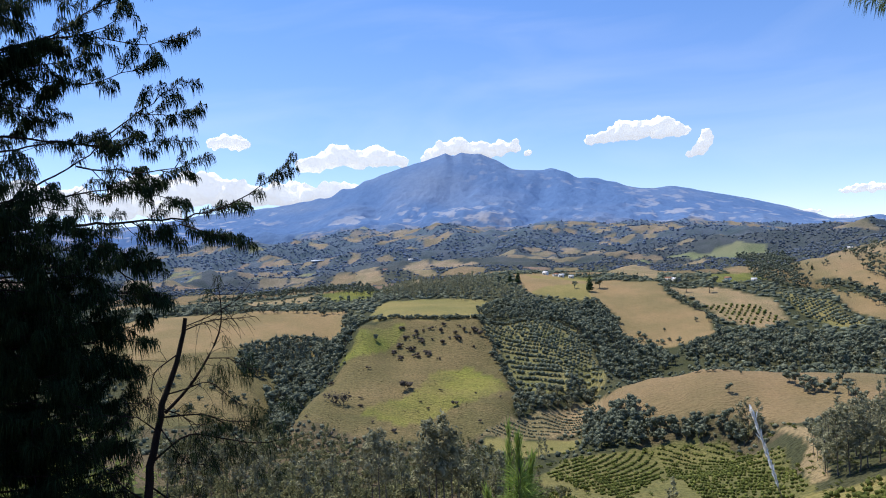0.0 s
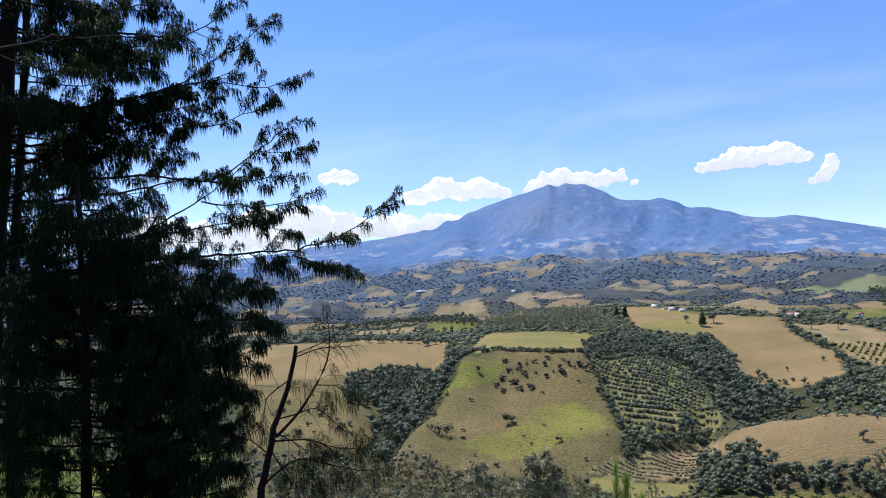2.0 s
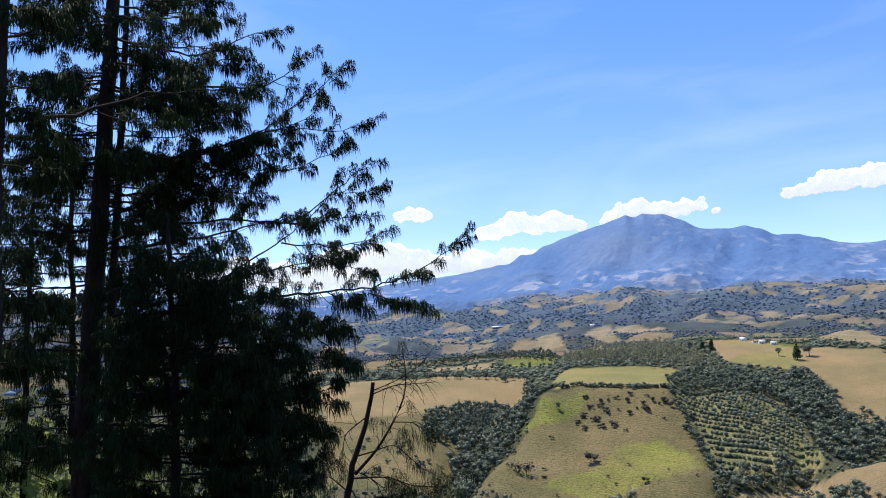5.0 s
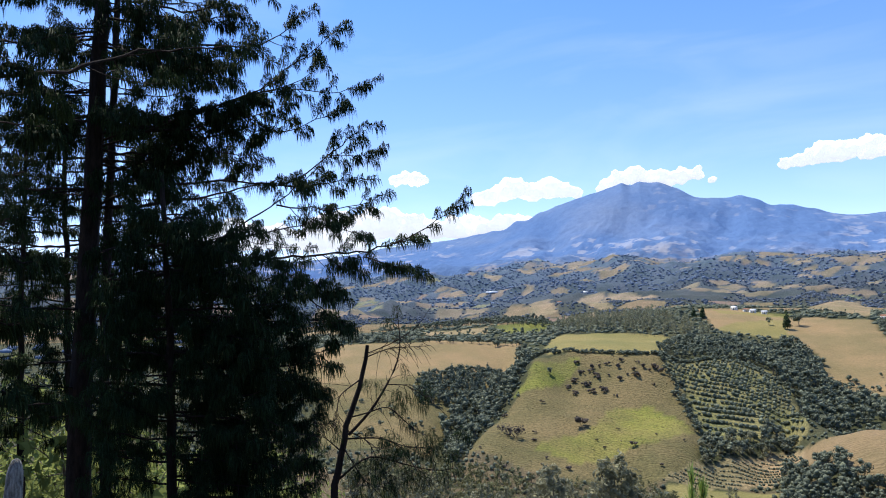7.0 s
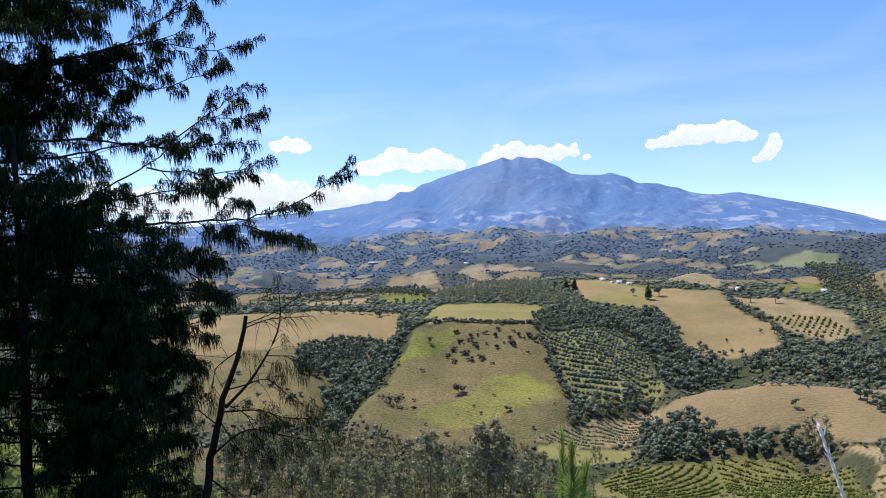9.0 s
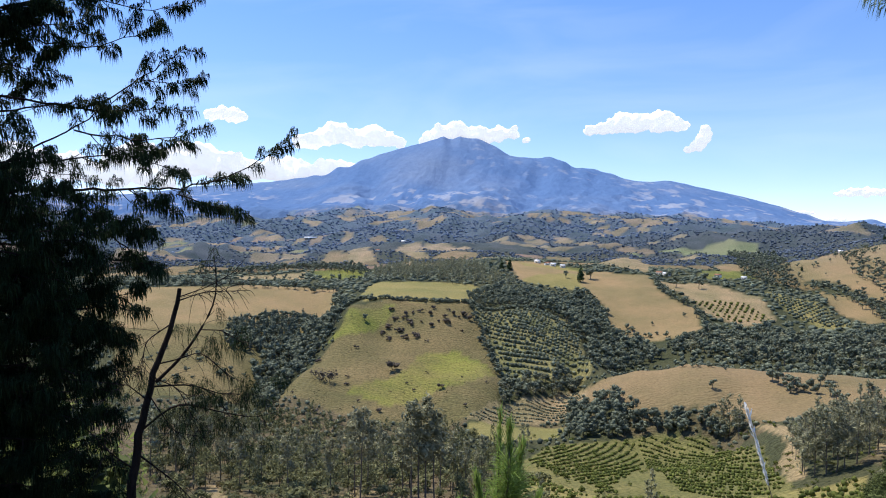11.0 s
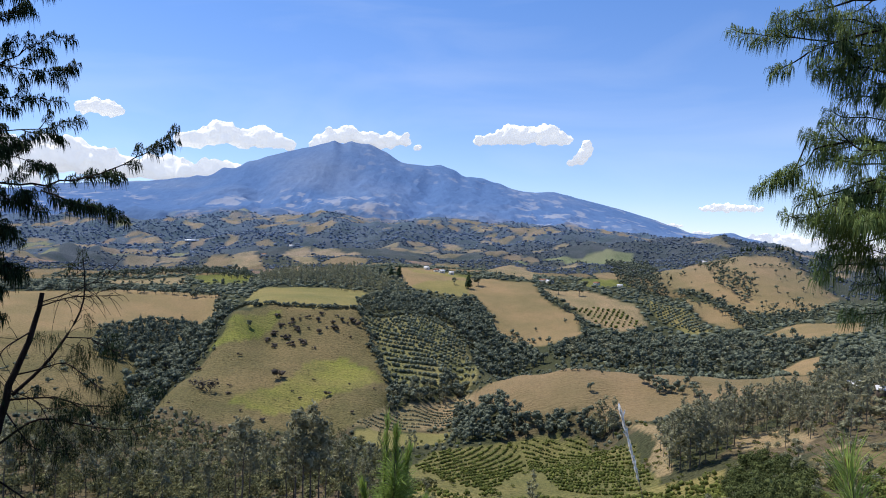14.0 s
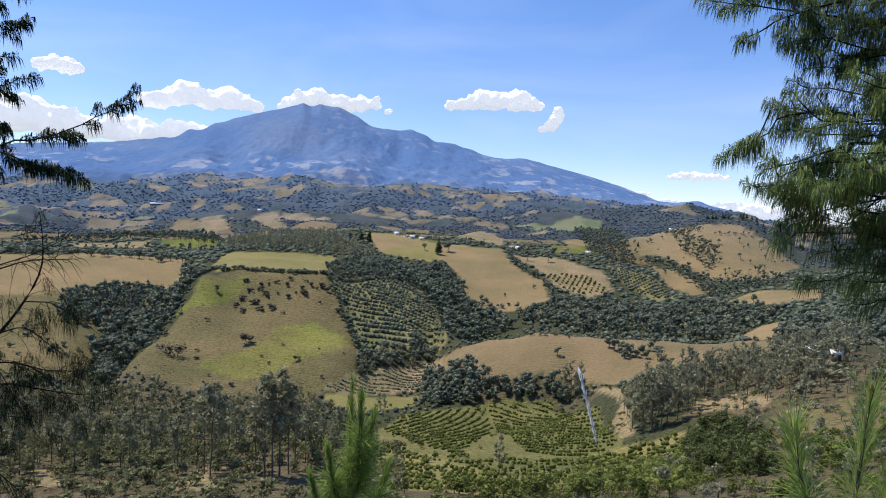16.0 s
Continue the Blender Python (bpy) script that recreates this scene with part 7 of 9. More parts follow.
limb(edge_pine, [(-6.08, 3.46, 1.58), (-6.16, 3.69, 1.50), (-6.23, 3.92, 1.44)], 0.016, 1009)
limb(edge_pine, [(-6.08, 3.47, 1.18), (-6.08, 3.24, 1.16), (-6.07, 3.03, 1.19)], 0.016, 1010)
limb(edge_pine, [(-6.08, 3.47, 0.91), (-5.90, 3.57, 0.87), (-5.70, 3.67, 0.82)], 0.016, 1011)
limb(edge_pine, [(-6.08, 3.47, 0.56), (-6.38, 3.47, 0.52), (-6.67, 3.46, 0.53)], 0.016, 1012)
limb(back_pine, [(-9.04, 7.10, 7.62), (-9.21, 6.72, 7.37), (-9.36, 6.33, 7.53)], 0.016, 1100)
limb(back_pine, [(-9.05, 7.09, 7.06), (-8.98, 7.46, 7.19), (-8.90, 7.83, 7.45)], 0.016, 1101)
limb(back_pine, [(-9.06, 7.09, 6.57), (-9.02, 6.47, 6.26), (-8.94, 5.88, 6.20)], 0.016, 1102)
limb(back_pine, [(-9.06, 7.08, 6.11), (-9.11, 7.68, 6.26), (-9.10, 8.31, 6.31)], 0.016, 1103)
limb(back_pine, [(-9.07, 7.06, 5.69), (-9.32, 6.53, 5.55), (-9.51, 6.01, 5.34)], 0.016, 1104)
limb(back_pine, [(-9.09, 7.04, 5.04), (-8.77, 7.11, 4.90), (-8.45, 7.17, 5.04)], 0.016, 1105)
limb(back_pine, [(-9.10, 7.03, 4.61), (-8.91, 6.59, 4.40), (-8.71, 6.17, 4.16)], 0.016, 1106)
limb(back_pine, [(-9.12, 7.01, 3.96), (-8.52, 7.07, 3.85), (-7.92, 7.11, 3.70)], 0.016, 1107)
limb(back_pine, [(-9.13, 6.99, 3.36), (-9.20, 6.48, 3.24), (-9.24, 5.99, 3.27)], 0.016, 1108)
limb(back_pine, [(-9.14, 6.98, 2.84), (-9.24, 7.50, 2.76), (-9.32, 8.03, 3.09)], 0.016, 1109)
limb(back_pine, [(-9.15, 6.97, 2.42), (-9.29, 6.43, 2.29), (-9.40, 5.90, 2.39)], 0.016, 1110)
limb(back_pine, [(-9.15, 6.96, 1.89), (-8.65, 7.18, 1.83), (-8.13, 7.38, 1.95)], 0.016, 1111)
limb(thin_pine, [(-10.59, 6.64, 4.70), (-10.50, 6.07, 4.44), (-10.38, 5.53, 4.46)], 0.016, 1200, width=0.005, count=60)
limb(thin_pine, [(-10.59, 6.63, 4.30), (-10.78, 7.22, 4.35), (-10.94, 7.84, 4.51)], 0.016, 1201, width=0.005, count=60)
limb(thin_pine, [(-10.60, 6.62, 3.71), (-11.10, 6.30, 3.67), (-11.57, 5.97, 3.69)], 0.016, 1202, width=0.005, count=60)
limb(thin_pine, [(-10.61, 6.61, 3.14), (-10.40, 7.07, 3.12), (-10.17, 7.54, 3.25)], 0.016, 1203, width=0.005, count=60)
limb(thin_pine, [(-10.61, 6.61, 2.62), (-10.40, 6.02, 2.49), (-10.15, 5.48, 2.38)], 0.016, 1204, width=0.005, count=60)
limb(thin_pine, [(-10.61, 6.60, 2.09), (-10.67, 7.27, 2.02), (-10.67, 7.98, 1.96)], 0.016, 1205, width=0.005, count=60)
limb(thin_pine, [(-10.62, 6.60, 1.68), (-10.62, 6.31, 1.65), (-10.62, 6.03, 1.52)], 0.016, 1206, width=0.005, count=60)
limb(thin_pine, [(-10.62, 6.60, 1.19), (-10.50, 7.00, 1.15), (-10.36, 7.42, 1.12)], 0.016, 1207, width=0.005, count=60)
limb(thin_pine, [(-10.62, 6.60, 0.70), (-10.57, 6.18, 0.70), (-10.51, 5.77, 0.87)], 0.016, 1208, width=0.005, count=60)
limb(thin_pine, [(-10.61, 6.61, 0.23), (-10.12, 6.62, 0.20), (-9.63, 6.61, 0.18)], 0.016, 1209, width=0.005, count=60)
limb(thin_pine, [(-10.60, 6.63, -0.27), (-11.19, 6.49, -0.32), (-11.78, 6.33, -0.07)], 0.016, 1210, width=0.005, count=60)
limb(far_pine, [(-11.58, 5.90, 4.32), (-11.44, 5.47, 4.13), (-11.28, 5.05, 4.19)], 0.016, 1300, width=0.005, count=60)
limb(far_pine, [(-11.58, 5.90, 3.86), (-11.83, 6.39, 3.96), (-12.06, 6.89, 4.13)], 0.016, 1301, width=0.005, count=60)
limb(far_pine, [(-11.58, 5.90, 3.38), (-11.64, 5.64, 3.33), (-11.68, 5.38, 3.15)], 0.016, 1302, width=0.005, count=60)
limb(far_pine, [(-11.58, 5.91, 2.84), (-11.10, 6.10, 2.76), (-10.60, 6.28, 2.75)], 0.016, 1303, width=0.005, count=60)
limb(far_pine, [(-11.58, 5.91, 2.20), (-11.66, 5.65, 2.09), (-11.74, 5.39, 2.06)], 0.016, 1304, width=0.005, count=60)
limb(far_pine, [(-11.58, 5.91, 1.76), (-11.64, 6.35, 1.70), (-11.68, 6.81, 1.66)], 0.016, 1305, width=0.005, count=60)
limb(far_pine, [(-11.57, 5.92, 1.19), (-11.82, 5.55, 1.13), (-12.04, 5.18, 1.31)], 0.016, 1306, width=0.005, count=60)
limb(far_pine, [(-11.57, 5.94, 0.61), (-11.43, 6.20, 0.53), (-11.28, 6.46, 0.63)], 0.016, 1307, width=0.005, count=60)
limb(far_pine, [(-11.56, 5.95, 0.21), (-11.72, 5.73, 0.21), (-11.87, 5.51, 0.45)], 0.016, 1308, width=0.005, count=60)
limb(far_pine, [(-11.55, 5.96, -0.39), (-11.80, 6.42, -0.58), (-12.03, 6.90, -0.56)], 0.016, 1309, width=0.005, count=60)
limb(tall_pine, [(-7.98, 6.03, 6.97), (-8.26, 5.21, 6.63), (-8.43, 4.45, 6.27)], 0.020, 1400)
limb(tall_pine, [(-7.99, 6.01, 6.47), (-7.82, 6.81, 6.72), (-7.53, 7.65, 7.02)], 0.020, 1401)
limb(tall_pine, [(-8.00, 6.00, 6.12), (-8.19, 5.46, 5.90), (-8.33, 4.95, 5.81)], 0.020, 1402)
limb(tall_pine, [(-8.01, 5.99, 5.65), (-7.45, 6.09, 5.52), (-6.88, 6.16, 5.26)], 0.020, 1403)
limb(tall_pine, [(-8.02, 5.98, 5.24), (-8.57, 5.95, 5.24), (-9.13, 5.90, 5.32)], 0.020, 1404)
limb(tall_pine, [(-8.02, 5.97, 4.89), (-7.34, 6.41, 4.87), (-6.61, 6.82, 4.71)], 0.020, 1405)
limb(tall_pine, [(-8.03, 5.96, 4.42), (-8.69, 5.88, 4.51), (-9.34, 5.78, 4.68)], 0.020, 1406)
limb(tall_pine, [(-8.04, 5.95, 4.15), (-7.44, 6.01, 3.99), (-6.84, 6.04, 4.06)], 0.020, 1407)
limb(tall_pine, [(-8.04, 5.94, 3.84), (-8.08, 5.47, 3.66), (-8.08, 5.02, 3.64)], 0.020, 1408)
limb(tall_pine, [(-8.05, 5.93, 3.56), (-7.63, 6.54, 3.54), (-7.13, 7.15, 3.62)], 0.020, 1409)
limb(tall_pine, [(-8.06, 5.92, 3.15), (-8.48, 5.32, 3.05), (-8.83, 4.73, 3.10)], 0.020, 1410)
limb(tall_pine, [(-8.07, 5.91, 2.75), (-7.65, 6.27, 2.69), (-7.20, 6.62, 2.65)], 0.020, 1411)
limb(tall_pine, [(-8.07, 5.90, 2.44), (-8.51, 5.24, 2.34), (-8.86, 4.60, 2.36)], 0.020, 1412)
limb(tall_pine, [(-8.08, 5.89, 1.98), (-7.57, 6.39, 1.91), (-7.00, 6.87, 1.89)], 0.020, 1413)
limb(tall_pine, [(-8.09, 5.88, 1.57), (-8.09, 5.01, 1.60), (-7.99, 4.21, 1.75)], 0.020, 1414)
limb(tall_pine, [(-8.10, 5.87, 1.31), (-7.39, 5.74, 1.28), (-6.70, 5.58, 1.44)], 0.020, 1415)
limb(tall_pine, [(-8.11, 5.86, 0.92), (-8.96, 5.67, 0.83), (-9.80, 5.44, 0.86)], 0.020, 1416)
limb(tall_pine, [(-8.11, 5.84, 0.49), (-7.65, 5.88, 0.40), (-7.18, 5.90, 0.52)], 0.020, 1417)
limb(tall_pine, [(-8.12, 5.84, 0.21), (-8.41, 5.22, 0.25), (-8.64, 4.63, 0.45)], 0.020, 1418)
limb(tall_pine, [(-8.13, 5.83, -0.07), (-8.03, 6.19, -0.24), (-7.91, 6.56, -0.39)], 0.020, 1419)
limb(back_pine, [(-9.04, 7.11, 7.82), (-9.37, 6.38, 7.51), (-9.61, 5.69, 7.10)], 0.016, 1500)
limb(back_pine, [(-9.05, 7.10, 7.38), (-8.16, 7.24, 7.16), (-7.28, 7.33, 6.99)], 0.016, 1501)
limb(back_pine, [(-9.05, 7.09, 6.91), (-9.74, 6.68, 6.86), (-10.38, 6.25, 6.95)], 0.016, 1502)
limb(back_pine, [(-9.06, 7.08, 6.41), (-8.49, 7.73, 6.49), (-7.85, 8.36, 6.54)], 0.016, 1503)
limb(back_pine, [(-9.07, 7.07, 6.00), (-9.10, 6.48, 5.75), (-9.09, 5.92, 5.56)], 0.016, 1504)
limb(back_pine, [(-9.07, 7.06, 5.69), (-9.09, 7.89, 5.84), (-9.03, 8.76, 6.34)], 0.016, 1505)
limb(back_pine, [(-9.08, 7.05, 5.31), (-9.54, 6.92, 5.27), (-9.99, 6.77, 5.56)], 0.016, 1506)
limb(back_pine, [(-9.09, 7.04, 4.90), (-8.76, 7.59, 4.93), (-8.38, 8.15, 5.15)], 0.016, 1507)
limb(back_pine, [(-9.10, 7.03, 4.55), (-9.39, 6.28, 4.36), (-9.60, 5.57, 4.32)], 0.016, 1508)
limb(back_pine, [(-9.11, 7.02, 4.24), (-8.51, 7.20, 4.14), (-7.90, 7.36, 4.19)], 0.016, 1509)
limb(back_pine, [(-9.12, 7.01, 3.89), (-9.35, 6.26, 3.76), (-9.51, 5.56, 3.64)], 0.016, 1510)
limb(back_pine, [(-9.13, 7.00, 3.53), (-8.90, 7.56, 3.57), (-8.62, 8.14, 3.55)], 0.016, 1511)
shade_pine = pine("dense dark young pine behind the brink", [(-11.05, 7.75, -0.95), (-11.09, 7.70, 1.75), (-11.15, 7.62, 5.42)], 0.080)
limb(shade_pine, [(-11.14, 7.62, 5.10), (-11.04, 7.17, 5.05), (-11.72, 7.23, 5.17)], 0.018, 1600, 1.7, 0.26, width=0.0065, count=45)
limb(shade_pine, [(-11.14, 7.63, 4.98), (-10.81, 8.05, 5.08), (-10.95, 8.87, 5.55)], 0.018, 1601, 1.7, 0.26, width=0.0065, count=45)
limb(shade_pine, [(-11.14, 7.63, 4.85), (-11.78, 7.20, 4.92), (-11.86, 6.47, 4.86)], 0.018, 1602, 1.7, 0.26, width=0.0065, count=45)
limb(shade_pine, [(-11.14, 7.63, 4.73), (-10.62, 7.90, 4.77), (-10.30, 8.32, 5.17)], 0.018, 1603, 1.7, 0.26, width=0.0065, count=45)
limb(shade_pine, [(-11.13, 7.64, 4.60), (-11.58, 7.10, 4.63), (-12.36, 6.76, 4.99)], 0.018, 1604, 1.7, 0.26, width=0.0065, count=45)
limb(shade_pine, [(-11.13, 7.64, 4.48), (-10.62, 7.90, 4.52), (-9.79, 7.90, 4.63)], 0.018, 1605, 1.7, 0.26, width=0.0065, count=45)
limb(shade_pine, [(-11.13, 7.64, 4.36), (-11.93, 7.33, 4.47), (-12.49, 6.87, 4.43)], 0.018, 1606, 1.7, 0.26, width=0.0065, count=45)
limb(shade_pine, [(-11.13, 7.64, 4.23), (-10.66, 8.47, 4.37), (-9.68, 8.92, 4.67)], 0.018, 1607, 1.7, 0.26, width=0.0065, count=45)
limb(shade_pine, [(-11.13, 7.65, 4.11), (-11.49, 7.08, 4.13), (-12.61, 6.95, 4.54)], 0.018, 1608, 1.7, 0.26, width=0.0065, count=45)
limb(shade_pine, [(-11.12, 7.65, 3.98), (-10.47, 8.31, 4.07), (-10.41, 9.57, 4.55)], 0.018, 1609, 1.7, 0.26, width=0.0065, count=45)
limb(shade_pine, [(-11.12, 7.65, 3.86), (-11.17, 6.89, 3.82), (-11.72, 6.50, 3.71)], 0.018, 1610, 1.7, 0.26, width=0.0065, count=45)
limb(shade_pine, [(-11.12, 7.65, 3.74), (-10.62, 8.42, 3.84), (-9.92, 9.11, 4.04)], 0.018, 1611, 1.7, 0.26, width=0.0065, count=45)
limb(shade_pine, [(-11.12, 7.66, 3.62), (-11.40, 6.62, 3.58), (-12.78, 6.26, 4.00)], 0.018, 1612, 1.7, 0.26, width=0.0065, count=45)
limb(shade_pine, [(-11.12, 7.66, 3.49), (-10.37, 8.22, 3.54), (-9.53, 8.72, 3.46)], 0.018, 1613, 1.7, 0.26, width=0.0065, count=45)
limb(shade_pine, [(-11.12, 7.66, 3.37), (-12.07, 7.03, 3.46), (-12.56, 6.20, 3.32)], 0.018, 1614, 1.7, 0.26, width=0.0065, count=45)
limb(shade_pine, [(-11.11, 7.66, 3.25), (-10.79, 8.55, 3.36), (-10.30, 9.42, 3.45)], 0.018, 1615, 1.7, 0.26, width=0.0065, count=45)
limb(shade_pine, [(-11.11, 7.67, 3.13), (-11.32, 6.64, 3.12), (-12.66, 6.33, 3.31)], 0.018, 1616, 1.7, 0.26, width=0.0065, count=45)
limb(shade_pine, [(-11.11, 7.67, 3.01), (-10.13, 8.47, 3.05), (-9.98, 10.21, 3.02)], 0.018, 1617, 1.7, 0.26, width=0.0065, count=45)
limb(shade_pine, [(-11.11, 7.67, 2.89), (-11.53, 6.85, 2.92), (-11.93, 6.10, 3.05)], 0.018, 1618, 1.7, 0.26, width=0.0065, count=45)
limb(shade_pine, [(-11.11, 7.67, 2.77), (-10.31, 8.53, 2.82), (-9.39, 9.38, 2.63)], 0.018, 1619, 1.7, 0.26, width=0.0065, count=45)
limb(shade_pine, [(-11.10, 7.68, 2.65), (-11.16, 6.71, 2.66), (-12.35, 6.46, 3.01)], 0.018, 1620, 1.7, 0.26, width=0.0065, count=45)
limb(shade_pine, [(-11.10, 7.68, 2.53), (-10.83, 8.86, 2.61), (-9.66, 9.41, 2.66)], 0.018, 1621, 1.7, 0.26, width=0.0065, count=45)
limb(shade_pine, [(-11.10, 7.68, 2.41), (-11.57, 7.05, 2.47), (-11.40, 6.12, 2.41)], 0.018, 1622, 1.7, 0.26, width=0.0065, count=45)
limb(shade_pine, [(-11.10, 7.68, 2.29), (-10.58, 8.56, 2.34), (-9.96, 9.47, 2.39)], 0.018, 1623, 1.7, 0.26, width=0.0065, count=45)
limb(shade_pine, [(-11.10, 7.69, 2.17), (-11.40, 6.61, 2.23), (-11.87, 5.76, 2.47)], 0.018, 1624, 1.7, 0.26, width=0.0065, count=45)
limb(shade_pine, [(-11.10, 7.69, 2.05), (-10.87, 8.70, 2.10), (-10.03, 9.32, 2.24)], 0.018, 1625, 1.7, 0.26, width=0.0065, count=45)
limb(shade_pine, [(-11.09, 7.69, 1.93), (-11.48, 6.73, 2.01), (-11.31, 5.62, 2.25)], 0.018, 1626, 1.7, 0.26, width=0.0065, count=45)
limb(shade_pine, [(-11.09, 7.69, 1.81), (-10.83, 8.58, 1.85), (-9.81, 8.91, 1.76)], 0.018, 1627, 1.7, 0.26, width=0.0065, count=45)
limb(shade_pine, [(-11.09, 7.70, 1.69), (-11.76, 6.99, 1.79), (-12.74, 6.49, 1.83)], 0.018, 1628, 1.7, 0.26, width=0.0065, count=45)
limb(shade_pine, [(-11.09, 7.70, 1.57), (-10.71, 8.95, 1.58), (-10.17, 10.31, 1.68)], 0.018, 1629, 1.7, 0.26, width=0.0065, count=45)
limb(shade_pine, [(-11.09, 7.70, 1.46), (-11.96, 7.19, 1.55), (-12.65, 6.59, 1.64)], 0.018, 1630, 1.7, 0.26, width=0.0065, count=45)
limb(shade_pine, [(-11.09, 7.70, 1.34), (-10.40, 8.59, 1.34), (-9.24, 9.14, 1.45)], 0.018, 1631, 1.7, 0.26, width=0.0065, count=45)
limb(shade_pine, [(-11.08, 7.71, 1.22), (-11.85, 7.21, 1.32), (-11.15, 5.94, 1.61)], 0.018, 1632, 1.7, 0.26, width=0.0065, count=45)
limb(shade_pine, [(-11.08, 7.71, 1.11), (-10.69, 8.74, 1.09), (-9.68, 9.36, 0.99)], 0.018, 1633, 1.7, 0.26, width=0.0065, count=45)
limb(tall_pine, [(-8.00, 6.00, 5.95), (-7.87, 4.93, 5.46), (-7.59, 3.97, 5.11)], 0.020, 1700)
limb(tall_pine, [(-8.01, 5.99, 5.63), (-7.15, 5.96, 5.38), (-6.31, 5.88, 5.05)], 0.020, 1701)
limb(tall_pine, [(-8.02, 5.98, 5.20), (-8.43, 5.31, 5.05), (-8.76, 4.68, 4.77)], 0.020, 1702)
limb(tall_pine, [(-8.02, 5.97, 4.87), (-6.93, 6.12, 4.68), (-5.84, 6.16, 4.38)], 0.020, 1703)
limb(tall_pine, [(-8.03, 5.96, 4.49), (-8.64, 5.35, 4.39), (-9.17, 4.75, 4.35)], 0.020, 1704)
limb(tall_pine, [(-8.04, 5.95, 4.11), (-7.71, 6.45, 4.13), (-7.34, 6.95, 4.10)], 0.020, 1705)
limb(tall_pine, [(-8.04, 5.94, 3.88), (-9.07, 5.72, 3.98), (-10.08, 5.44, 4.04)], 0.020, 1706)
limb(tall_pine, [(-8.05, 5.93, 3.54), (-7.59, 6.71, 3.58), (-7.02, 7.50, 3.70)], 0.020, 1707)
limb(tall_pine, [(-8.06, 5.92, 3.15), (-8.02, 4.92, 3.01), (-7.85, 4.03, 3.02)], 0.020, 1708)
limb(tall_pine, [(-7.98, 6.03, 7.23), (-7.69, 5.19, 6.60), (-7.33, 4.42, 6.13)], 0.020, 1750)
limb(tall_pine, [(-7.98, 6.02, 6.92), (-7.33, 6.28, 6.79), (-6.65, 6.49, 6.88)], 0.020, 1751)
limb(tall_pine, [(-7.99, 6.02, 6.61), (-8.03, 5.55, 6.32), (-8.03, 5.10, 6.18)], 0.020, 1752)
limb(tall_pine, [(-7.99, 6.01, 6.34), (-8.12, 7.05, 6.71), (-8.10, 8.16, 7.15)], 0.020, 1753)
limb(tall_pine, [(-8.00, 6.00, 6.07), (-7.58, 5.08, 5.50), (-7.09, 4.23, 5.22)], 0.020, 1754)
limb(tall_pine, [(-8.01, 5.99, 5.64), (-8.03, 6.60, 5.83), (-8.00, 7.23, 6.31)], 0.020, 1755)
limb(tall_pine, [(-8.02, 5.98, 5.30), (-8.95, 6.05, 5.48), (-9.89, 6.08, 5.73)], 0.020, 1756)
limb(tall_pine, [(-8.02, 5.97, 4.92), (-6.91, 6.07, 4.66), (-5.80, 6.06, 4.51)], 0.020, 1757)
limb(tall_pine, [(-8.03, 5.96, 4.50), (-8.14, 5.14, 4.24), (-8.14, 4.38, 4.11)], 0.020, 1758)
limb(tall_pine, [(-8.04, 5.95, 4.13), (-8.32, 6.62, 4.20), (-8.55, 7.32, 4.58)], 0.020, 1759)
sunlit_pine = pine("tall weeping pine with sunlit green drooping needles", [(4.38, 4.94, -0.43), (4.32, 4.99, 0.85), (4.25, 5.05, 2.12), (4.19, 5.10, 3.40), (4.08, 5.19, 5.51)], 0.14)
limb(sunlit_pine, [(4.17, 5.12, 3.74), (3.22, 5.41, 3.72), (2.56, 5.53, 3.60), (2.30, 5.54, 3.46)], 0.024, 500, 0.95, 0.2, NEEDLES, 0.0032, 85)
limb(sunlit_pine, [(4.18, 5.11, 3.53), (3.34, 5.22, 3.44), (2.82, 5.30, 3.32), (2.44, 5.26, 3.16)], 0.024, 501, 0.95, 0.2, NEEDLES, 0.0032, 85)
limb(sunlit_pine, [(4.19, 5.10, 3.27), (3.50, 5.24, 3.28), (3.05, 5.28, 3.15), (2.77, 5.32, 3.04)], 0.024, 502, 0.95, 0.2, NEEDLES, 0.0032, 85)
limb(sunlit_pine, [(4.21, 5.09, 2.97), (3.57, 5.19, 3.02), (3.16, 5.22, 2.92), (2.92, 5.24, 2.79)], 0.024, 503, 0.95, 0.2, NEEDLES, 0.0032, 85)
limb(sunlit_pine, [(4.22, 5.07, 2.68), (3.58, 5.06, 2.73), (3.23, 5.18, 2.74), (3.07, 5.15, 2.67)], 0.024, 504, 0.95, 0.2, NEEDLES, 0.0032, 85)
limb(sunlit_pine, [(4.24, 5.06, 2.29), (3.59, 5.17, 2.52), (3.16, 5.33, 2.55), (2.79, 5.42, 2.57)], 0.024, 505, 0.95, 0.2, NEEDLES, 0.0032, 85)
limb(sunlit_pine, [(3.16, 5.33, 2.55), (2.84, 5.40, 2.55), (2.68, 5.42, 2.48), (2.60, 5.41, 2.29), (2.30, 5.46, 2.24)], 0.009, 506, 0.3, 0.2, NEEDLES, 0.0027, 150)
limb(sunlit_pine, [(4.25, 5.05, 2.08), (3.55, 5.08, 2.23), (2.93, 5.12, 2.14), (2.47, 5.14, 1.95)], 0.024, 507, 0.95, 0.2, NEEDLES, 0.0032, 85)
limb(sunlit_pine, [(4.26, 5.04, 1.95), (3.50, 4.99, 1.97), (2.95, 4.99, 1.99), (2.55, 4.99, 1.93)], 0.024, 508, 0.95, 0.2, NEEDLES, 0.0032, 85)
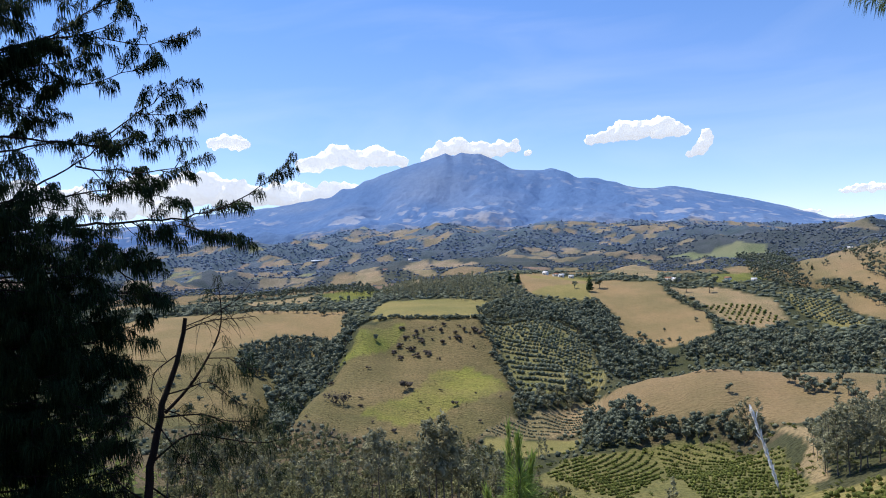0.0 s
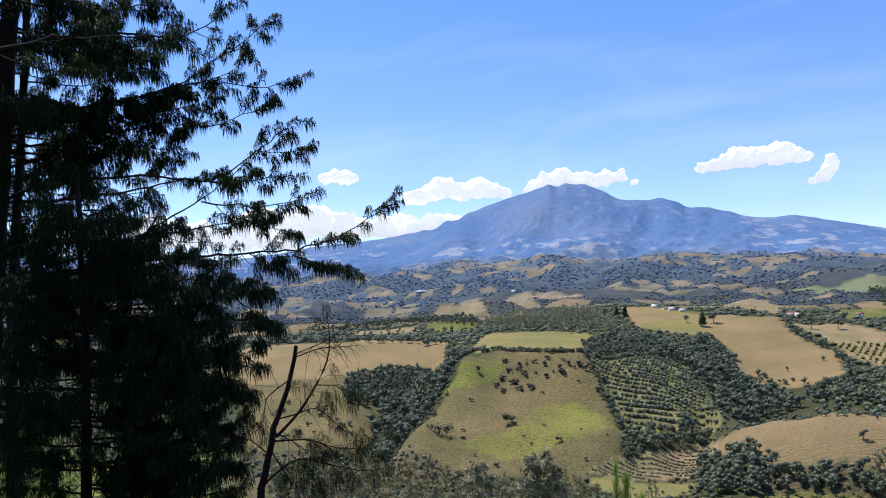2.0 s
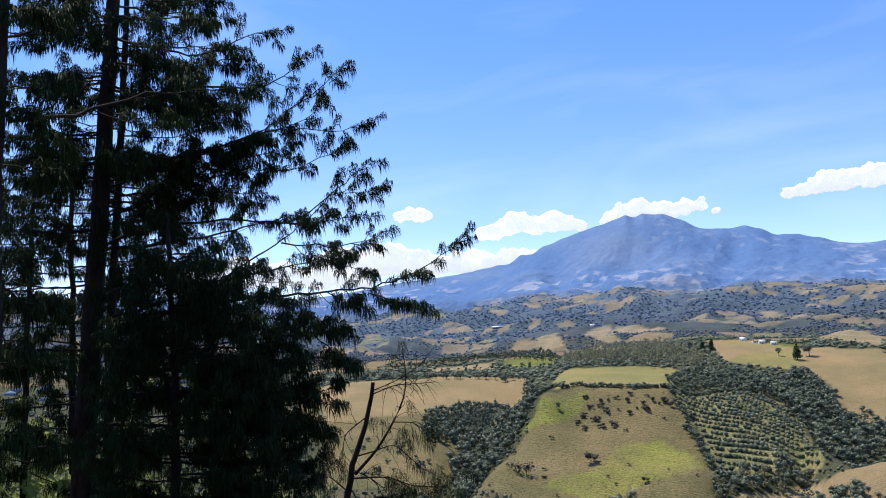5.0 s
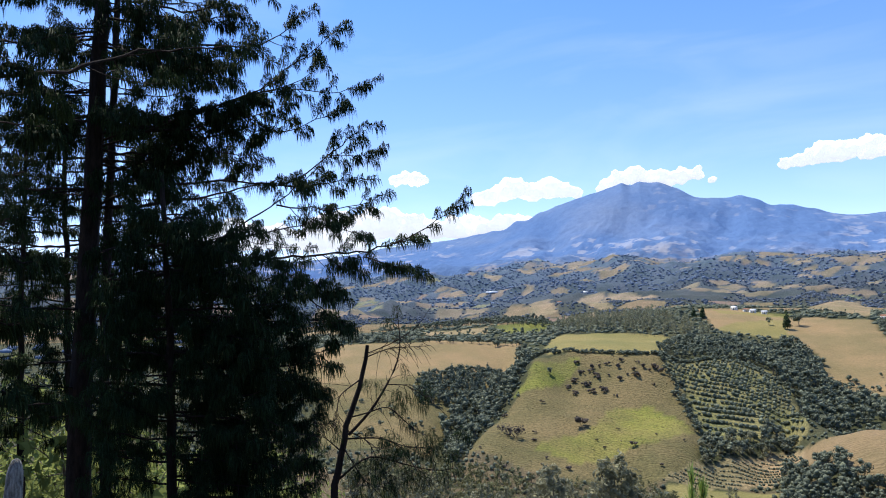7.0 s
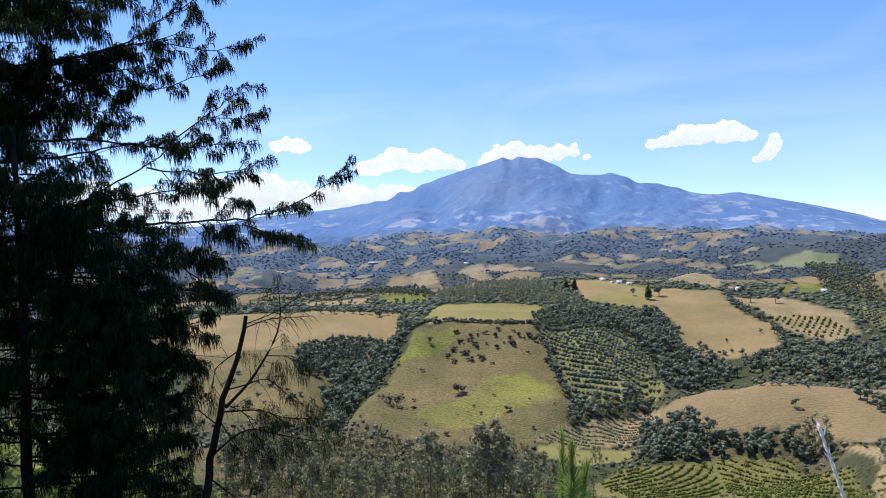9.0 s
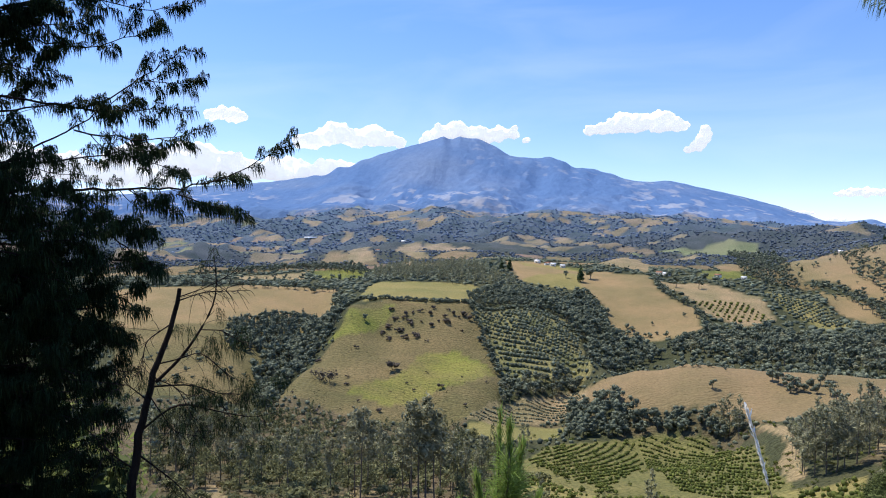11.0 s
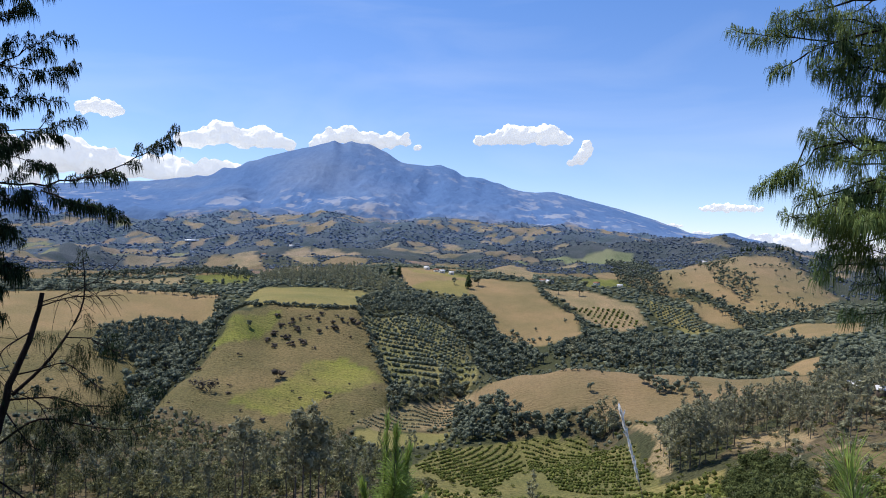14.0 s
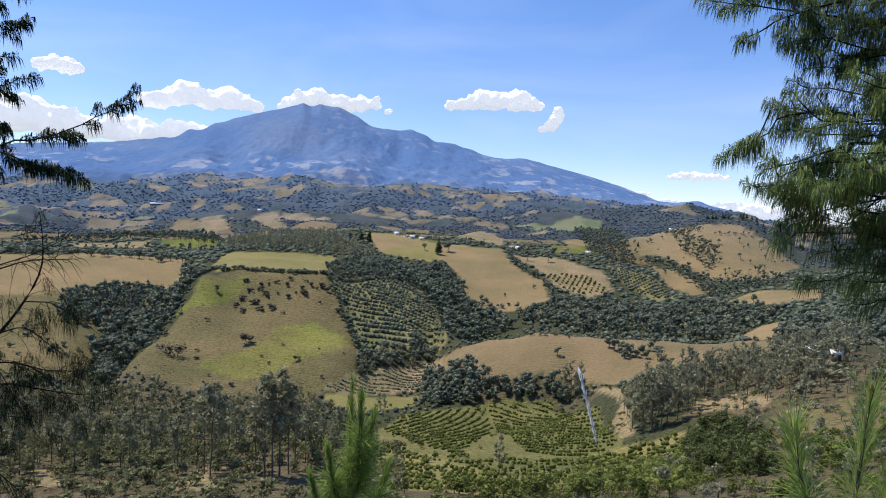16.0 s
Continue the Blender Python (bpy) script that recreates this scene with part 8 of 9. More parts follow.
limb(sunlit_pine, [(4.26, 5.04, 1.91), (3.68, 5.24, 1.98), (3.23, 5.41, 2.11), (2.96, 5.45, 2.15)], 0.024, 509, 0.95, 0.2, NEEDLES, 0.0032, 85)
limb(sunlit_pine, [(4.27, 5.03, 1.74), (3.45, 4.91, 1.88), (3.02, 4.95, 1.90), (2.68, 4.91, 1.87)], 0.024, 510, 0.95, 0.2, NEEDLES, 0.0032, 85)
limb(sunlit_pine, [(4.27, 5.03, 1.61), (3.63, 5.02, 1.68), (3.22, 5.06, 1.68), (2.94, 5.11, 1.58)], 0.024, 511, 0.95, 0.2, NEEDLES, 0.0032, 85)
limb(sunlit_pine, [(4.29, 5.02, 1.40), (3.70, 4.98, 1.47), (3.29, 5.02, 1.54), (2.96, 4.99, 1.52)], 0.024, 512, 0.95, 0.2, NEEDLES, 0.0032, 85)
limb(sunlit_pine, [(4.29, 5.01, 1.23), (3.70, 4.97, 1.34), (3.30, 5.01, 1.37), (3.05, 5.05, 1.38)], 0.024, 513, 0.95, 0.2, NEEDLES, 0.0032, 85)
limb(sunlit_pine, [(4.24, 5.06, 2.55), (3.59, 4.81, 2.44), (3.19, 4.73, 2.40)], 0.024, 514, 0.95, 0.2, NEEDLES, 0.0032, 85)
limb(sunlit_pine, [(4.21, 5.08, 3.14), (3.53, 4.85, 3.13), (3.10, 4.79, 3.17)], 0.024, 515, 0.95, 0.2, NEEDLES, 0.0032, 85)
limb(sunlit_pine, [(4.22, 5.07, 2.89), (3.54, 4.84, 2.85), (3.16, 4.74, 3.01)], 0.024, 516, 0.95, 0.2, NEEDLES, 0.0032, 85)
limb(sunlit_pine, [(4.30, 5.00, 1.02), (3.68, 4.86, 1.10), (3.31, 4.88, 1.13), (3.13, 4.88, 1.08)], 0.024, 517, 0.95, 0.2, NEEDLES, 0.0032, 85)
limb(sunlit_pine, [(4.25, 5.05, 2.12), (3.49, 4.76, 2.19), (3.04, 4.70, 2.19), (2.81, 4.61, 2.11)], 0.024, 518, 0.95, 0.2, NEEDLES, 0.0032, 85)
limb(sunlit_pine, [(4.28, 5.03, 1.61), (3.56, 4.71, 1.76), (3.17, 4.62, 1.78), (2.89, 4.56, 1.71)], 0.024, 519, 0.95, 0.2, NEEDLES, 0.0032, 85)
# unseen limbs above the view, added to shade the needles below (to seed 528)
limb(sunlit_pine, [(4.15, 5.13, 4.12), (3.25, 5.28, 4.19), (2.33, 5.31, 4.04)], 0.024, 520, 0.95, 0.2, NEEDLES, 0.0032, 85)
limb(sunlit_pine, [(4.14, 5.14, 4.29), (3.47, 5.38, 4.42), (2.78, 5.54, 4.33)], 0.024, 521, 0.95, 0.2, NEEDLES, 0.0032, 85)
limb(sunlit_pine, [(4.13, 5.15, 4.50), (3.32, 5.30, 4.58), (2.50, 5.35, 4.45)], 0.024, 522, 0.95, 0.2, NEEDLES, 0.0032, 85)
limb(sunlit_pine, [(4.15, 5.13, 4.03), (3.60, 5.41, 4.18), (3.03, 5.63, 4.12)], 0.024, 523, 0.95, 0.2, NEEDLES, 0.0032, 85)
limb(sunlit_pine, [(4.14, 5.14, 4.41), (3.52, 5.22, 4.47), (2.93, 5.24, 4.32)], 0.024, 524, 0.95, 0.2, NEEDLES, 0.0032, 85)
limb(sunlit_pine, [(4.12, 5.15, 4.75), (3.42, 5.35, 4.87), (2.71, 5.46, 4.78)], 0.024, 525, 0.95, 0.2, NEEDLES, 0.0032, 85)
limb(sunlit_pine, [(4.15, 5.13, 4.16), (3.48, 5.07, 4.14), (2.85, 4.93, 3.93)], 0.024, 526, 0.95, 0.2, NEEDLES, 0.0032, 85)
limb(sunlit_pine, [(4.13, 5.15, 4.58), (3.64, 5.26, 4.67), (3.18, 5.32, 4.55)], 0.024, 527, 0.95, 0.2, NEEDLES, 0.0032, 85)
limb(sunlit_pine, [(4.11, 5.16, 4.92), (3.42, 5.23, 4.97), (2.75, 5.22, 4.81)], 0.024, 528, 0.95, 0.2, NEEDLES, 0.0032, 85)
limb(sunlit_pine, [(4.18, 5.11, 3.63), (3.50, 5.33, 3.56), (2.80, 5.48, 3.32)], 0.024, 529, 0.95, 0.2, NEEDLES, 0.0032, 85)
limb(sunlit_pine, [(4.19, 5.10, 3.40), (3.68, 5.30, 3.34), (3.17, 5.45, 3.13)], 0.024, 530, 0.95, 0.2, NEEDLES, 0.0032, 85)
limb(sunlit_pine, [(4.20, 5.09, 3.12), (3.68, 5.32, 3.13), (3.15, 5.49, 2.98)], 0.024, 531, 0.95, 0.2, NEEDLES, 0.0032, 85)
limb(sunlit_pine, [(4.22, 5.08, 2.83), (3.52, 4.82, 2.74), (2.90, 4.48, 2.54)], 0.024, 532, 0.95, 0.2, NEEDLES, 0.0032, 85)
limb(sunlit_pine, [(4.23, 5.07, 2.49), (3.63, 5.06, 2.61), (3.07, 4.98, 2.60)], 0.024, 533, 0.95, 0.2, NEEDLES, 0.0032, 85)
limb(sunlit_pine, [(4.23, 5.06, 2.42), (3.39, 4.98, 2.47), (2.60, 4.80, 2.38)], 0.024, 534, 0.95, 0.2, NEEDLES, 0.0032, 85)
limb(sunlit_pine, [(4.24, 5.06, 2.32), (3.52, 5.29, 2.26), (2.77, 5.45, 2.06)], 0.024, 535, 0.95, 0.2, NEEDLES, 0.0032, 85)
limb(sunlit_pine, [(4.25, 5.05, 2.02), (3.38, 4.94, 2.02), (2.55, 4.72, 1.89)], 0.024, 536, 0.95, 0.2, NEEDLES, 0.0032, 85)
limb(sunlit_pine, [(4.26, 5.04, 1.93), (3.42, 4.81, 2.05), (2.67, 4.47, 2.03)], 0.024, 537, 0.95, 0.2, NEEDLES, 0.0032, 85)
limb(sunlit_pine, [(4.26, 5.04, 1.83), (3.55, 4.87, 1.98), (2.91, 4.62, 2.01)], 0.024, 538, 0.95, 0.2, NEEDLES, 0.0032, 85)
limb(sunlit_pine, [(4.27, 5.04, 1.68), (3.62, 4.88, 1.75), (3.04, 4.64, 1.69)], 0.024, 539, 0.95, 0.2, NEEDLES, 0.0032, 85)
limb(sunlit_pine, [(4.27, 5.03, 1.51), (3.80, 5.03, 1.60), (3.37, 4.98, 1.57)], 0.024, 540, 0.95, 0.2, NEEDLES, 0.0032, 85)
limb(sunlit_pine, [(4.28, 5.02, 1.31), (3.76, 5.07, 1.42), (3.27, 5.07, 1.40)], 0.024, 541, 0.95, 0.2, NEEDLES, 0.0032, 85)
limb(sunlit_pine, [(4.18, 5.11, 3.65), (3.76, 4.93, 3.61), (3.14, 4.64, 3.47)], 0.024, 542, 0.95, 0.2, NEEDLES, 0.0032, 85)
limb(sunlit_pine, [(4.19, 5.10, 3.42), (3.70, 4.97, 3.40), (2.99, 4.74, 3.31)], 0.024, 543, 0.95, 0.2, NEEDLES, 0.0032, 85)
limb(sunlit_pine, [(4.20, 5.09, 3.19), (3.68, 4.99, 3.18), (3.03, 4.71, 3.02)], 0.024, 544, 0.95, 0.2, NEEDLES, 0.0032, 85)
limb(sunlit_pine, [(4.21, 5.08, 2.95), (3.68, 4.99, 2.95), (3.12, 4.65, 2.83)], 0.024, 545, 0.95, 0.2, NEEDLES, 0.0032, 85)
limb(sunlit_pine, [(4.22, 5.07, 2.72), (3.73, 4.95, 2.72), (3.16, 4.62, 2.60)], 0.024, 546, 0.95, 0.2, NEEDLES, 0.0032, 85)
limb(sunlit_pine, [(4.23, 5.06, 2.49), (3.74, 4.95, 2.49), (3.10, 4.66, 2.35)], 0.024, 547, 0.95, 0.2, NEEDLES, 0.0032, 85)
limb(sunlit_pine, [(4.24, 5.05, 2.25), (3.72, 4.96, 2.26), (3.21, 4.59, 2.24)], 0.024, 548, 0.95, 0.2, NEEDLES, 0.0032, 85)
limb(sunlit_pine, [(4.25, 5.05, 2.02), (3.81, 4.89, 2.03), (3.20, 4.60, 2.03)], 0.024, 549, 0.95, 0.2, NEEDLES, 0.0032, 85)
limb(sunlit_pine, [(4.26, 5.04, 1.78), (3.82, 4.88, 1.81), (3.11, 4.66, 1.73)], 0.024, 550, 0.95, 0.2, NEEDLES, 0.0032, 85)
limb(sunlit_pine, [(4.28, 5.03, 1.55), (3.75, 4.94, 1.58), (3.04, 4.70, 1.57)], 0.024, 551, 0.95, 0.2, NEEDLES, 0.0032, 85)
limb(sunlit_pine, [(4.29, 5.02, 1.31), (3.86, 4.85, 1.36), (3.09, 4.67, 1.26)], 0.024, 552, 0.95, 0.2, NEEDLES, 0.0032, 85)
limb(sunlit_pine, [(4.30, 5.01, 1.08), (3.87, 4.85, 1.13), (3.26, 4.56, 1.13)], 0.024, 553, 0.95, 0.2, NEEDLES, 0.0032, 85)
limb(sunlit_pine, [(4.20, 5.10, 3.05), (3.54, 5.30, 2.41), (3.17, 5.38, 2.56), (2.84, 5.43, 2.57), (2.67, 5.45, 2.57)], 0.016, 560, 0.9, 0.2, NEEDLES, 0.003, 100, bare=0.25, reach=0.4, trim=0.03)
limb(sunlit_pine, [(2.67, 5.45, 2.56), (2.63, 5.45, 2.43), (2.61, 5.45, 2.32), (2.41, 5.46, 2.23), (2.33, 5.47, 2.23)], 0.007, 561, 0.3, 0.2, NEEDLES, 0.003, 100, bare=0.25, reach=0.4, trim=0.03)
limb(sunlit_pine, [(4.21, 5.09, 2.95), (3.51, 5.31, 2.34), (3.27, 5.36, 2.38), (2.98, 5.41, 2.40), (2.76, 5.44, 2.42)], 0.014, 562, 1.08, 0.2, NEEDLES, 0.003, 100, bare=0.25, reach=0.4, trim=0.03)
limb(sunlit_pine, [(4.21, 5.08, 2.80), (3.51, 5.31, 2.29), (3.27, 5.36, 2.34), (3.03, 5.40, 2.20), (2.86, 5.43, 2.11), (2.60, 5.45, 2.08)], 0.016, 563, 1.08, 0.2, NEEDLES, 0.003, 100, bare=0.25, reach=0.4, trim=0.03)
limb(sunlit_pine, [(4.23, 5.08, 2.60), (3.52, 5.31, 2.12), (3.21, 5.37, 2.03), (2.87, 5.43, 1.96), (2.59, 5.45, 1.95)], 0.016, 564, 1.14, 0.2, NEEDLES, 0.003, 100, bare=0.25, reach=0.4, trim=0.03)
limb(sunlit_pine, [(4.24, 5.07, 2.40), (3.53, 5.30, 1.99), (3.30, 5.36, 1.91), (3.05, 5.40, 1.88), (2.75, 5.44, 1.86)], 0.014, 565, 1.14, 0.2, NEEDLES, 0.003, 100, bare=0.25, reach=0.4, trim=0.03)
limb(sunlit_pine, [(4.25, 5.05, 2.20), (3.54, 5.30, 1.87), (3.18, 5.38, 1.79), (2.93, 5.42, 1.73), (2.77, 5.44, 1.65)], 0.014, 566, 1.02, 0.2, NEEDLES, 0.003, 100, bare=0.25, reach=0.4, trim=0.03)
limb(sunlit_pine, [(4.26, 5.04, 2.00), (3.59, 5.29, 1.63), (3.31, 5.35, 1.64), (3.03, 5.40, 1.58), (2.90, 5.42, 1.59)], 0.012, 567, 0.96, 0.2, NEEDLES, 0.003, 100, bare=0.25, reach=0.4, trim=0.03)
limb(sunlit_pine, [(4.27, 5.04, 1.80), (3.60, 5.29, 1.45), (3.40, 5.33, 1.48), (3.20, 5.38, 1.48), (3.04, 5.40, 1.41)], 0.012, 568, 1.08, 0.2, NEEDLES, 0.003, 100, bare=0.25, reach=0.4, trim=0.03)
limb(sunlit_pine, [(4.29, 5.03, 1.60), (3.61, 5.29, 1.27), (3.42, 5.33, 1.30), (3.17, 5.38, 1.24), (3.03, 5.40, 1.19)], 0.012, 569, 1.08, 0.2, NEEDLES, 0.003, 100, bare=0.25, reach=0.4, trim=0.03)
limb(sunlit_pine, [(4.15, 5.14, 3.90), (3.49, 5.32, 3.18), (3.13, 5.39, 3.32), (2.79, 5.44, 3.37), (2.48, 5.46, 3.39), (2.20, 5.47, 3.42)], 0.018, 570, 0.96, 0.2, NEEDLES, 0.003, 100, bare=0.25, reach=0.4, trim=0.03)
limb(sunlit_pine, [(4.17, 5.12, 3.60), (3.50, 5.31, 2.96), (3.22, 5.37, 3.14), (2.93, 5.42, 3.19), (2.74, 5.44, 3.09)], 0.014, 571, 1.02, 0.2, NEEDLES, 0.003, 100, bare=0.25, reach=0.4, trim=0.03)
limb(sunlit_pine, [(4.18, 5.12, 3.40), (3.48, 5.32, 2.78), (3.15, 5.38, 2.93), (2.98, 5.41, 2.97), (2.89, 5.42, 2.88)], 0.014, 572, 1.02, 0.2, NEEDLES, 0.003, 100, bare=0.25, reach=0.4, trim=0.03)
limb(sunlit_pine, [(4.19, 5.11, 3.20), (3.52, 5.31, 2.61), (3.25, 5.37, 2.74), (3.04, 5.40, 2.78), (2.93, 5.42, 2.74)], 0.014, 573, 1.02, 0.2, NEEDLES, 0.003, 100, bare=0.25, reach=0.4, trim=0.03)
limb(sunlit_pine, [(4.13, 5.16, 4.20), (3.48, 5.32, 3.36), (3.12, 5.39, 3.49), (2.86, 5.43, 3.56), (2.64, 5.45, 3.53)], 0.014, 574, 1.02, 0.2, NEEDLES, 0.003, 100, bare=0.25, reach=0.4, trim=0.03)
snag = pine("leaning dead pine snag with broken top", [(-4.28, 5.54, -1.81), (-4.19, 5.61, -1.23), (-4.11, 5.66, -0.78), (-4.04, 5.72, -0.13), (-3.94, 5.79, 0.41), (-3.83, 5.86, 0.80), (-3.77, 5.90, 1.13)], 0.055, "dead_snag")
dead_limb(snag, [(-3.94, 5.79, 0.24), (-3.71, 5.87, 0.48), (-3.55, 5.91, 0.74), (-3.46, 5.97, 0.93), (-3.42, 5.99, 1.12), (-3.46, 5.97, 1.52)], 0.018, 600, 1)
dead_limb(snag, [(-3.94, 5.79, 0.41), (-3.73, 5.81, 0.46), (-3.50, 5.83, 0.55), (-3.20, 5.88, 0.29)], 0.008, 601, 1)
dead_limb(snag, [(-3.95, 5.78, 0.20), (-3.62, 5.87, 0.22), (-3.39, 5.89, 0.15), (-3.19, 5.89, -0.12)], 0.010, 602, 2)
dead_limb(snag, [(-4.03, 5.72, -0.20), (-3.72, 5.81, 0.07), (-3.46, 5.85, 0.00), (-3.03, 5.98, -0.10), (-2.78, 5.98, -0.02)], 0.012, 603, 3)
dead_limb(snag, [(-3.82, 5.87, 0.80), (-3.96, 5.65, 0.65), (-3.99, 5.63, 0.33)], 0.008, 604, 0)
dead_limb(snag, [(-3.78, 5.89, 1.01), (-3.54, 5.92, 1.10), (-3.13, 6.04, 1.12)], 0.007, 605, 0)
dead_limb(snag, [(-3.77, 5.90, 1.05), (-3.50, 5.95, 1.15), (-3.24, 5.98, 1.30)], 0.006, 606, 0)
dead_limb(snag, [(-3.55, 5.91, 0.74), (-3.34, 5.93, 0.74), (-3.11, 5.93, 0.62)], 0.006, 607, 2)
dead_limb(snag, [(-4.06, 5.70, -0.43), (-3.74, 5.80, -0.70), (-3.48, 5.84, -0.96)], 0.010, 608, 1)
dead_limb(snag, [(-4.08, 5.69, -0.58), (-4.18, 5.49, -0.38), (-4.26, 5.30, -0.13)], 0.010, 609, 1)
dead_limb(snag, [(-3.62, 5.87, 0.22), (-3.32, 5.88, 0.14), (-2.99, 5.88, 0.16)], 0.007, 610, 3)
dead_limb(snag, [(-4.00, 5.74, 0.08), (-4.09, 5.55, 0.27), (-4.13, 5.40, 0.20)], 0.008, 611, 1)
dead_limb(snag, [(-3.95, 5.78, 0.28), (-3.67, 5.73, 0.21), (-3.51, 5.71, -0.04)], 0.006, 612, 1)
dead_limb(snag, [(-3.99, 5.75, 0.13), (-3.70, 5.71, -0.20), (-3.41, 5.77, -0.25)], 0.007, 613, 2)
sapling([[(-0.48, 4.17, -1.27), (-0.48, 4.12, -0.44), (-0.48, 4.07, 0.15), (-0.47, 4.07, 0.54)], [(-0.47, 4.07, -0.06), (-0.41, 4.03, 0.17), (-0.41, 4.03, 0.49)], [(-0.47, 4.07, -0.20), (-0.38, 4.08, 0.05), (-0.34, 4.09, 0.36)], [(-0.48, 4.07, -0.27), (-0.56, 4.01, -0.04), (-0.59, 3.96, 0.19)], [(-0.48, 4.07, -0.41), (-0.63, 3.95, -0.15), (-0.68, 3.94, 0.02)], [(-0.48, 4.07, -0.34), (-0.31, 4.14, -0.19), (-0.25, 4.19, 0.01)], [(-0.48, 4.07, -0.55), (-0.67, 3.84, -0.31), (-0.78, 3.72, -0.15)], [(-0.48, 4.07, -0.55), (-0.20, 4.20, -0.46), (-0.06, 4.30, -0.29)]], 0.014, 700, "bright green young pine with upright candles", True)
sapling([[(1.46, 2.27, -0.06), (1.44, 2.23, 0.47), (1.42, 2.18, 0.78), (1.44, 2.17, 1.07)], [(1.43, 2.23, 0.31), (1.34, 2.23, 0.58), (1.28, 2.27, 0.74), (1.25, 2.28, 0.93)], [(1.44, 2.23, 0.45), (1.47, 2.14, 0.65), (1.47, 2.08, 0.81)], [(1.43, 2.23, 0.37), (1.50, 2.12, 0.56), (1.56, 2.08, 0.74)]], 0.010, 720, "young pine leader with a brown cone at its tip")
plume_grass([(0.85, 3.0, -0.1), (0.798, 2.99, 0.352), (0.777, 2.99, 0.541), (0.742, 2.99, 0.667), (0.708, 2.99, 0.786), (0.684, 2.99, 0.869), (0.667, 2.99, 0.923)])
fence_post(-3.055, 1.9, 0.935, 0.055)



# ---- farm buildings ----
def box(x0, y0, z0, x1, y1, z1):
    p = np.array([(x, y, z) for z in (z0, z1) for y in (y0, y1) for x in (x0, x1)], float)
    q = np.array([(0, 2, 3, 1), (4, 5, 7, 6), (0, 1, 5, 4), (2, 6, 7, 3), (0, 4, 6, 2), (1, 3, 7, 5)])
    t = np.concatenate([q[:, :3], q[:, [0, 2, 3]]])
    return p, t, np.zeros(len(t), int)


def gable(w, d, z, rise, eave=0.4, thick=0.15):
    """A pitched roof with thickness."""
    h, e = d / 2 + eave, w / 2 + eave
    pts = []
    for x in (-e, e):
        pts += [(x, -h, z - 0.1), (x, 0, z + rise), (x, h, z - 0.1), (x, -h, z - 0.1 + thick), (x, 0, z + rise + thick), (x, h, z - 0.1 + thick)]
    q = [(3, 4, 10, 9), (4, 5, 11, 10), (0, 6, 7, 1), (1, 7, 8, 2), (0, 3, 9, 6), (2, 8, 11, 5), (0, 1, 4, 3), (1, 2, 5, 4), (6, 9, 10, 7), (7, 10, 11, 8)]
    t = [f for a, b, c, d2 in q for f in ((a, b, c), (a, c, d2))]
    return np.array(pts, float), np.array(t), np.zeros(len(t), int)


def plain(name, dark, light, scale, rough=0.8):
    m, n, l, b = material(name, rough)
    f = noise_tex(n, l, coords(n), scale, 6, 0.65)
    l.new(ramp(n, l, f, [(0.3, dark), (0.7, light)]), b.inputs["Base Color"])
    return m


LIMEWASH = plain("limewashed wall", (0.62, 0.58, 0.5), (0.82, 0.8, 0.74), 1.5)
TILE = plain("clay tile roof", (0.2, 0.09, 0.055), (0.36, 0.18, 0.11), 3.0)
SHEET = plain("weathered roofing sheet", (0.45, 0.46, 0.48), (0.75, 0.76, 0.78), 1.0, 0.5)
PLASTIC = plain("greenhouse film", (0.7, 0.72, 0.74), (0.85, 0.87, 0.88), 0.8, 0.4)
WOODWORK = plain("dark woodwork", (0.04, 0.03, 0.025), (0.1, 0.08, 0.06), 4.0)


def house(x, y, w, label, roof, seed, low=2.6):
    g = rng(seed)
    d = w * g.uniform(0.6, 0.8)
    root = new("farmhouse")
    part("wall", box(-w / 2, -d / 2, -1.5, w / 2, d / 2, low), LIMEWASH, root)
    part("roof", gable(w, d, low + 0.02, w * 0.2), roof, root)
    part("door", box(-0.45, -d / 2 - 0.06, 0, 0.45, -d / 2 - 0.01, 2.0), WOODWORK, root)
    for s in (-1, 1):
        part("window", box(s * w * 0.3 - 0.5, -d / 2 - 0.05, 0.9, s * w * 0.3 + 0.5, -d / 2 - 0.01, 1.9), WOODWORK, root)
    root.matrix_basis = pose(x, y, float(height(x, y)[0]), 0, 0, g.uniform(-30, 30) + math.degrees(math.atan2(-x, y)))
    return tagged(root, label, "house", "farm buildings")


for k, (x, y, w) in enumerate(HOUSES):
    red = k in (1, 4, 7, 10)
    house(x, y, w, "small whitewashed farmhouse with clay tile roof" if red else "small whitewashed farmhouse with pale sheet roof", TILE if red else SHEET, 900 + k)
for x, y, w in GREENHOUSES:
    root = new("greenhouse")
    for k in range(3):
        arch = [(-w / 2 + 0.01 * k, (k - 1) * 7 + 3.3 * math.cos(a), 3.4 * math.sin(a) + 0.4) for a in np.linspace(0, math.pi, 9)]
        p = np.array(arch + [(w / 2, b, c) for _, b, c in arch])
        t = np.array([f for i in range(8) for f in ((i, i + 1, i + 10), (i, i + 10, i + 9))] + [(0, i + 1, i) for i in range(1, 8)] + [(9, 9 + i, 10 + i) for i in range(1, 8)])
        part("bay", (p, t, np.zeros(len(t), int)), PLASTIC, root)
    root.matrix_basis = pose(x, y, float(height(x, y)[0]), 0, 0, math.degrees(math.atan2(-x, y)))
    tagged(root, "long white film greenhouse among far fields", "greenhouse")
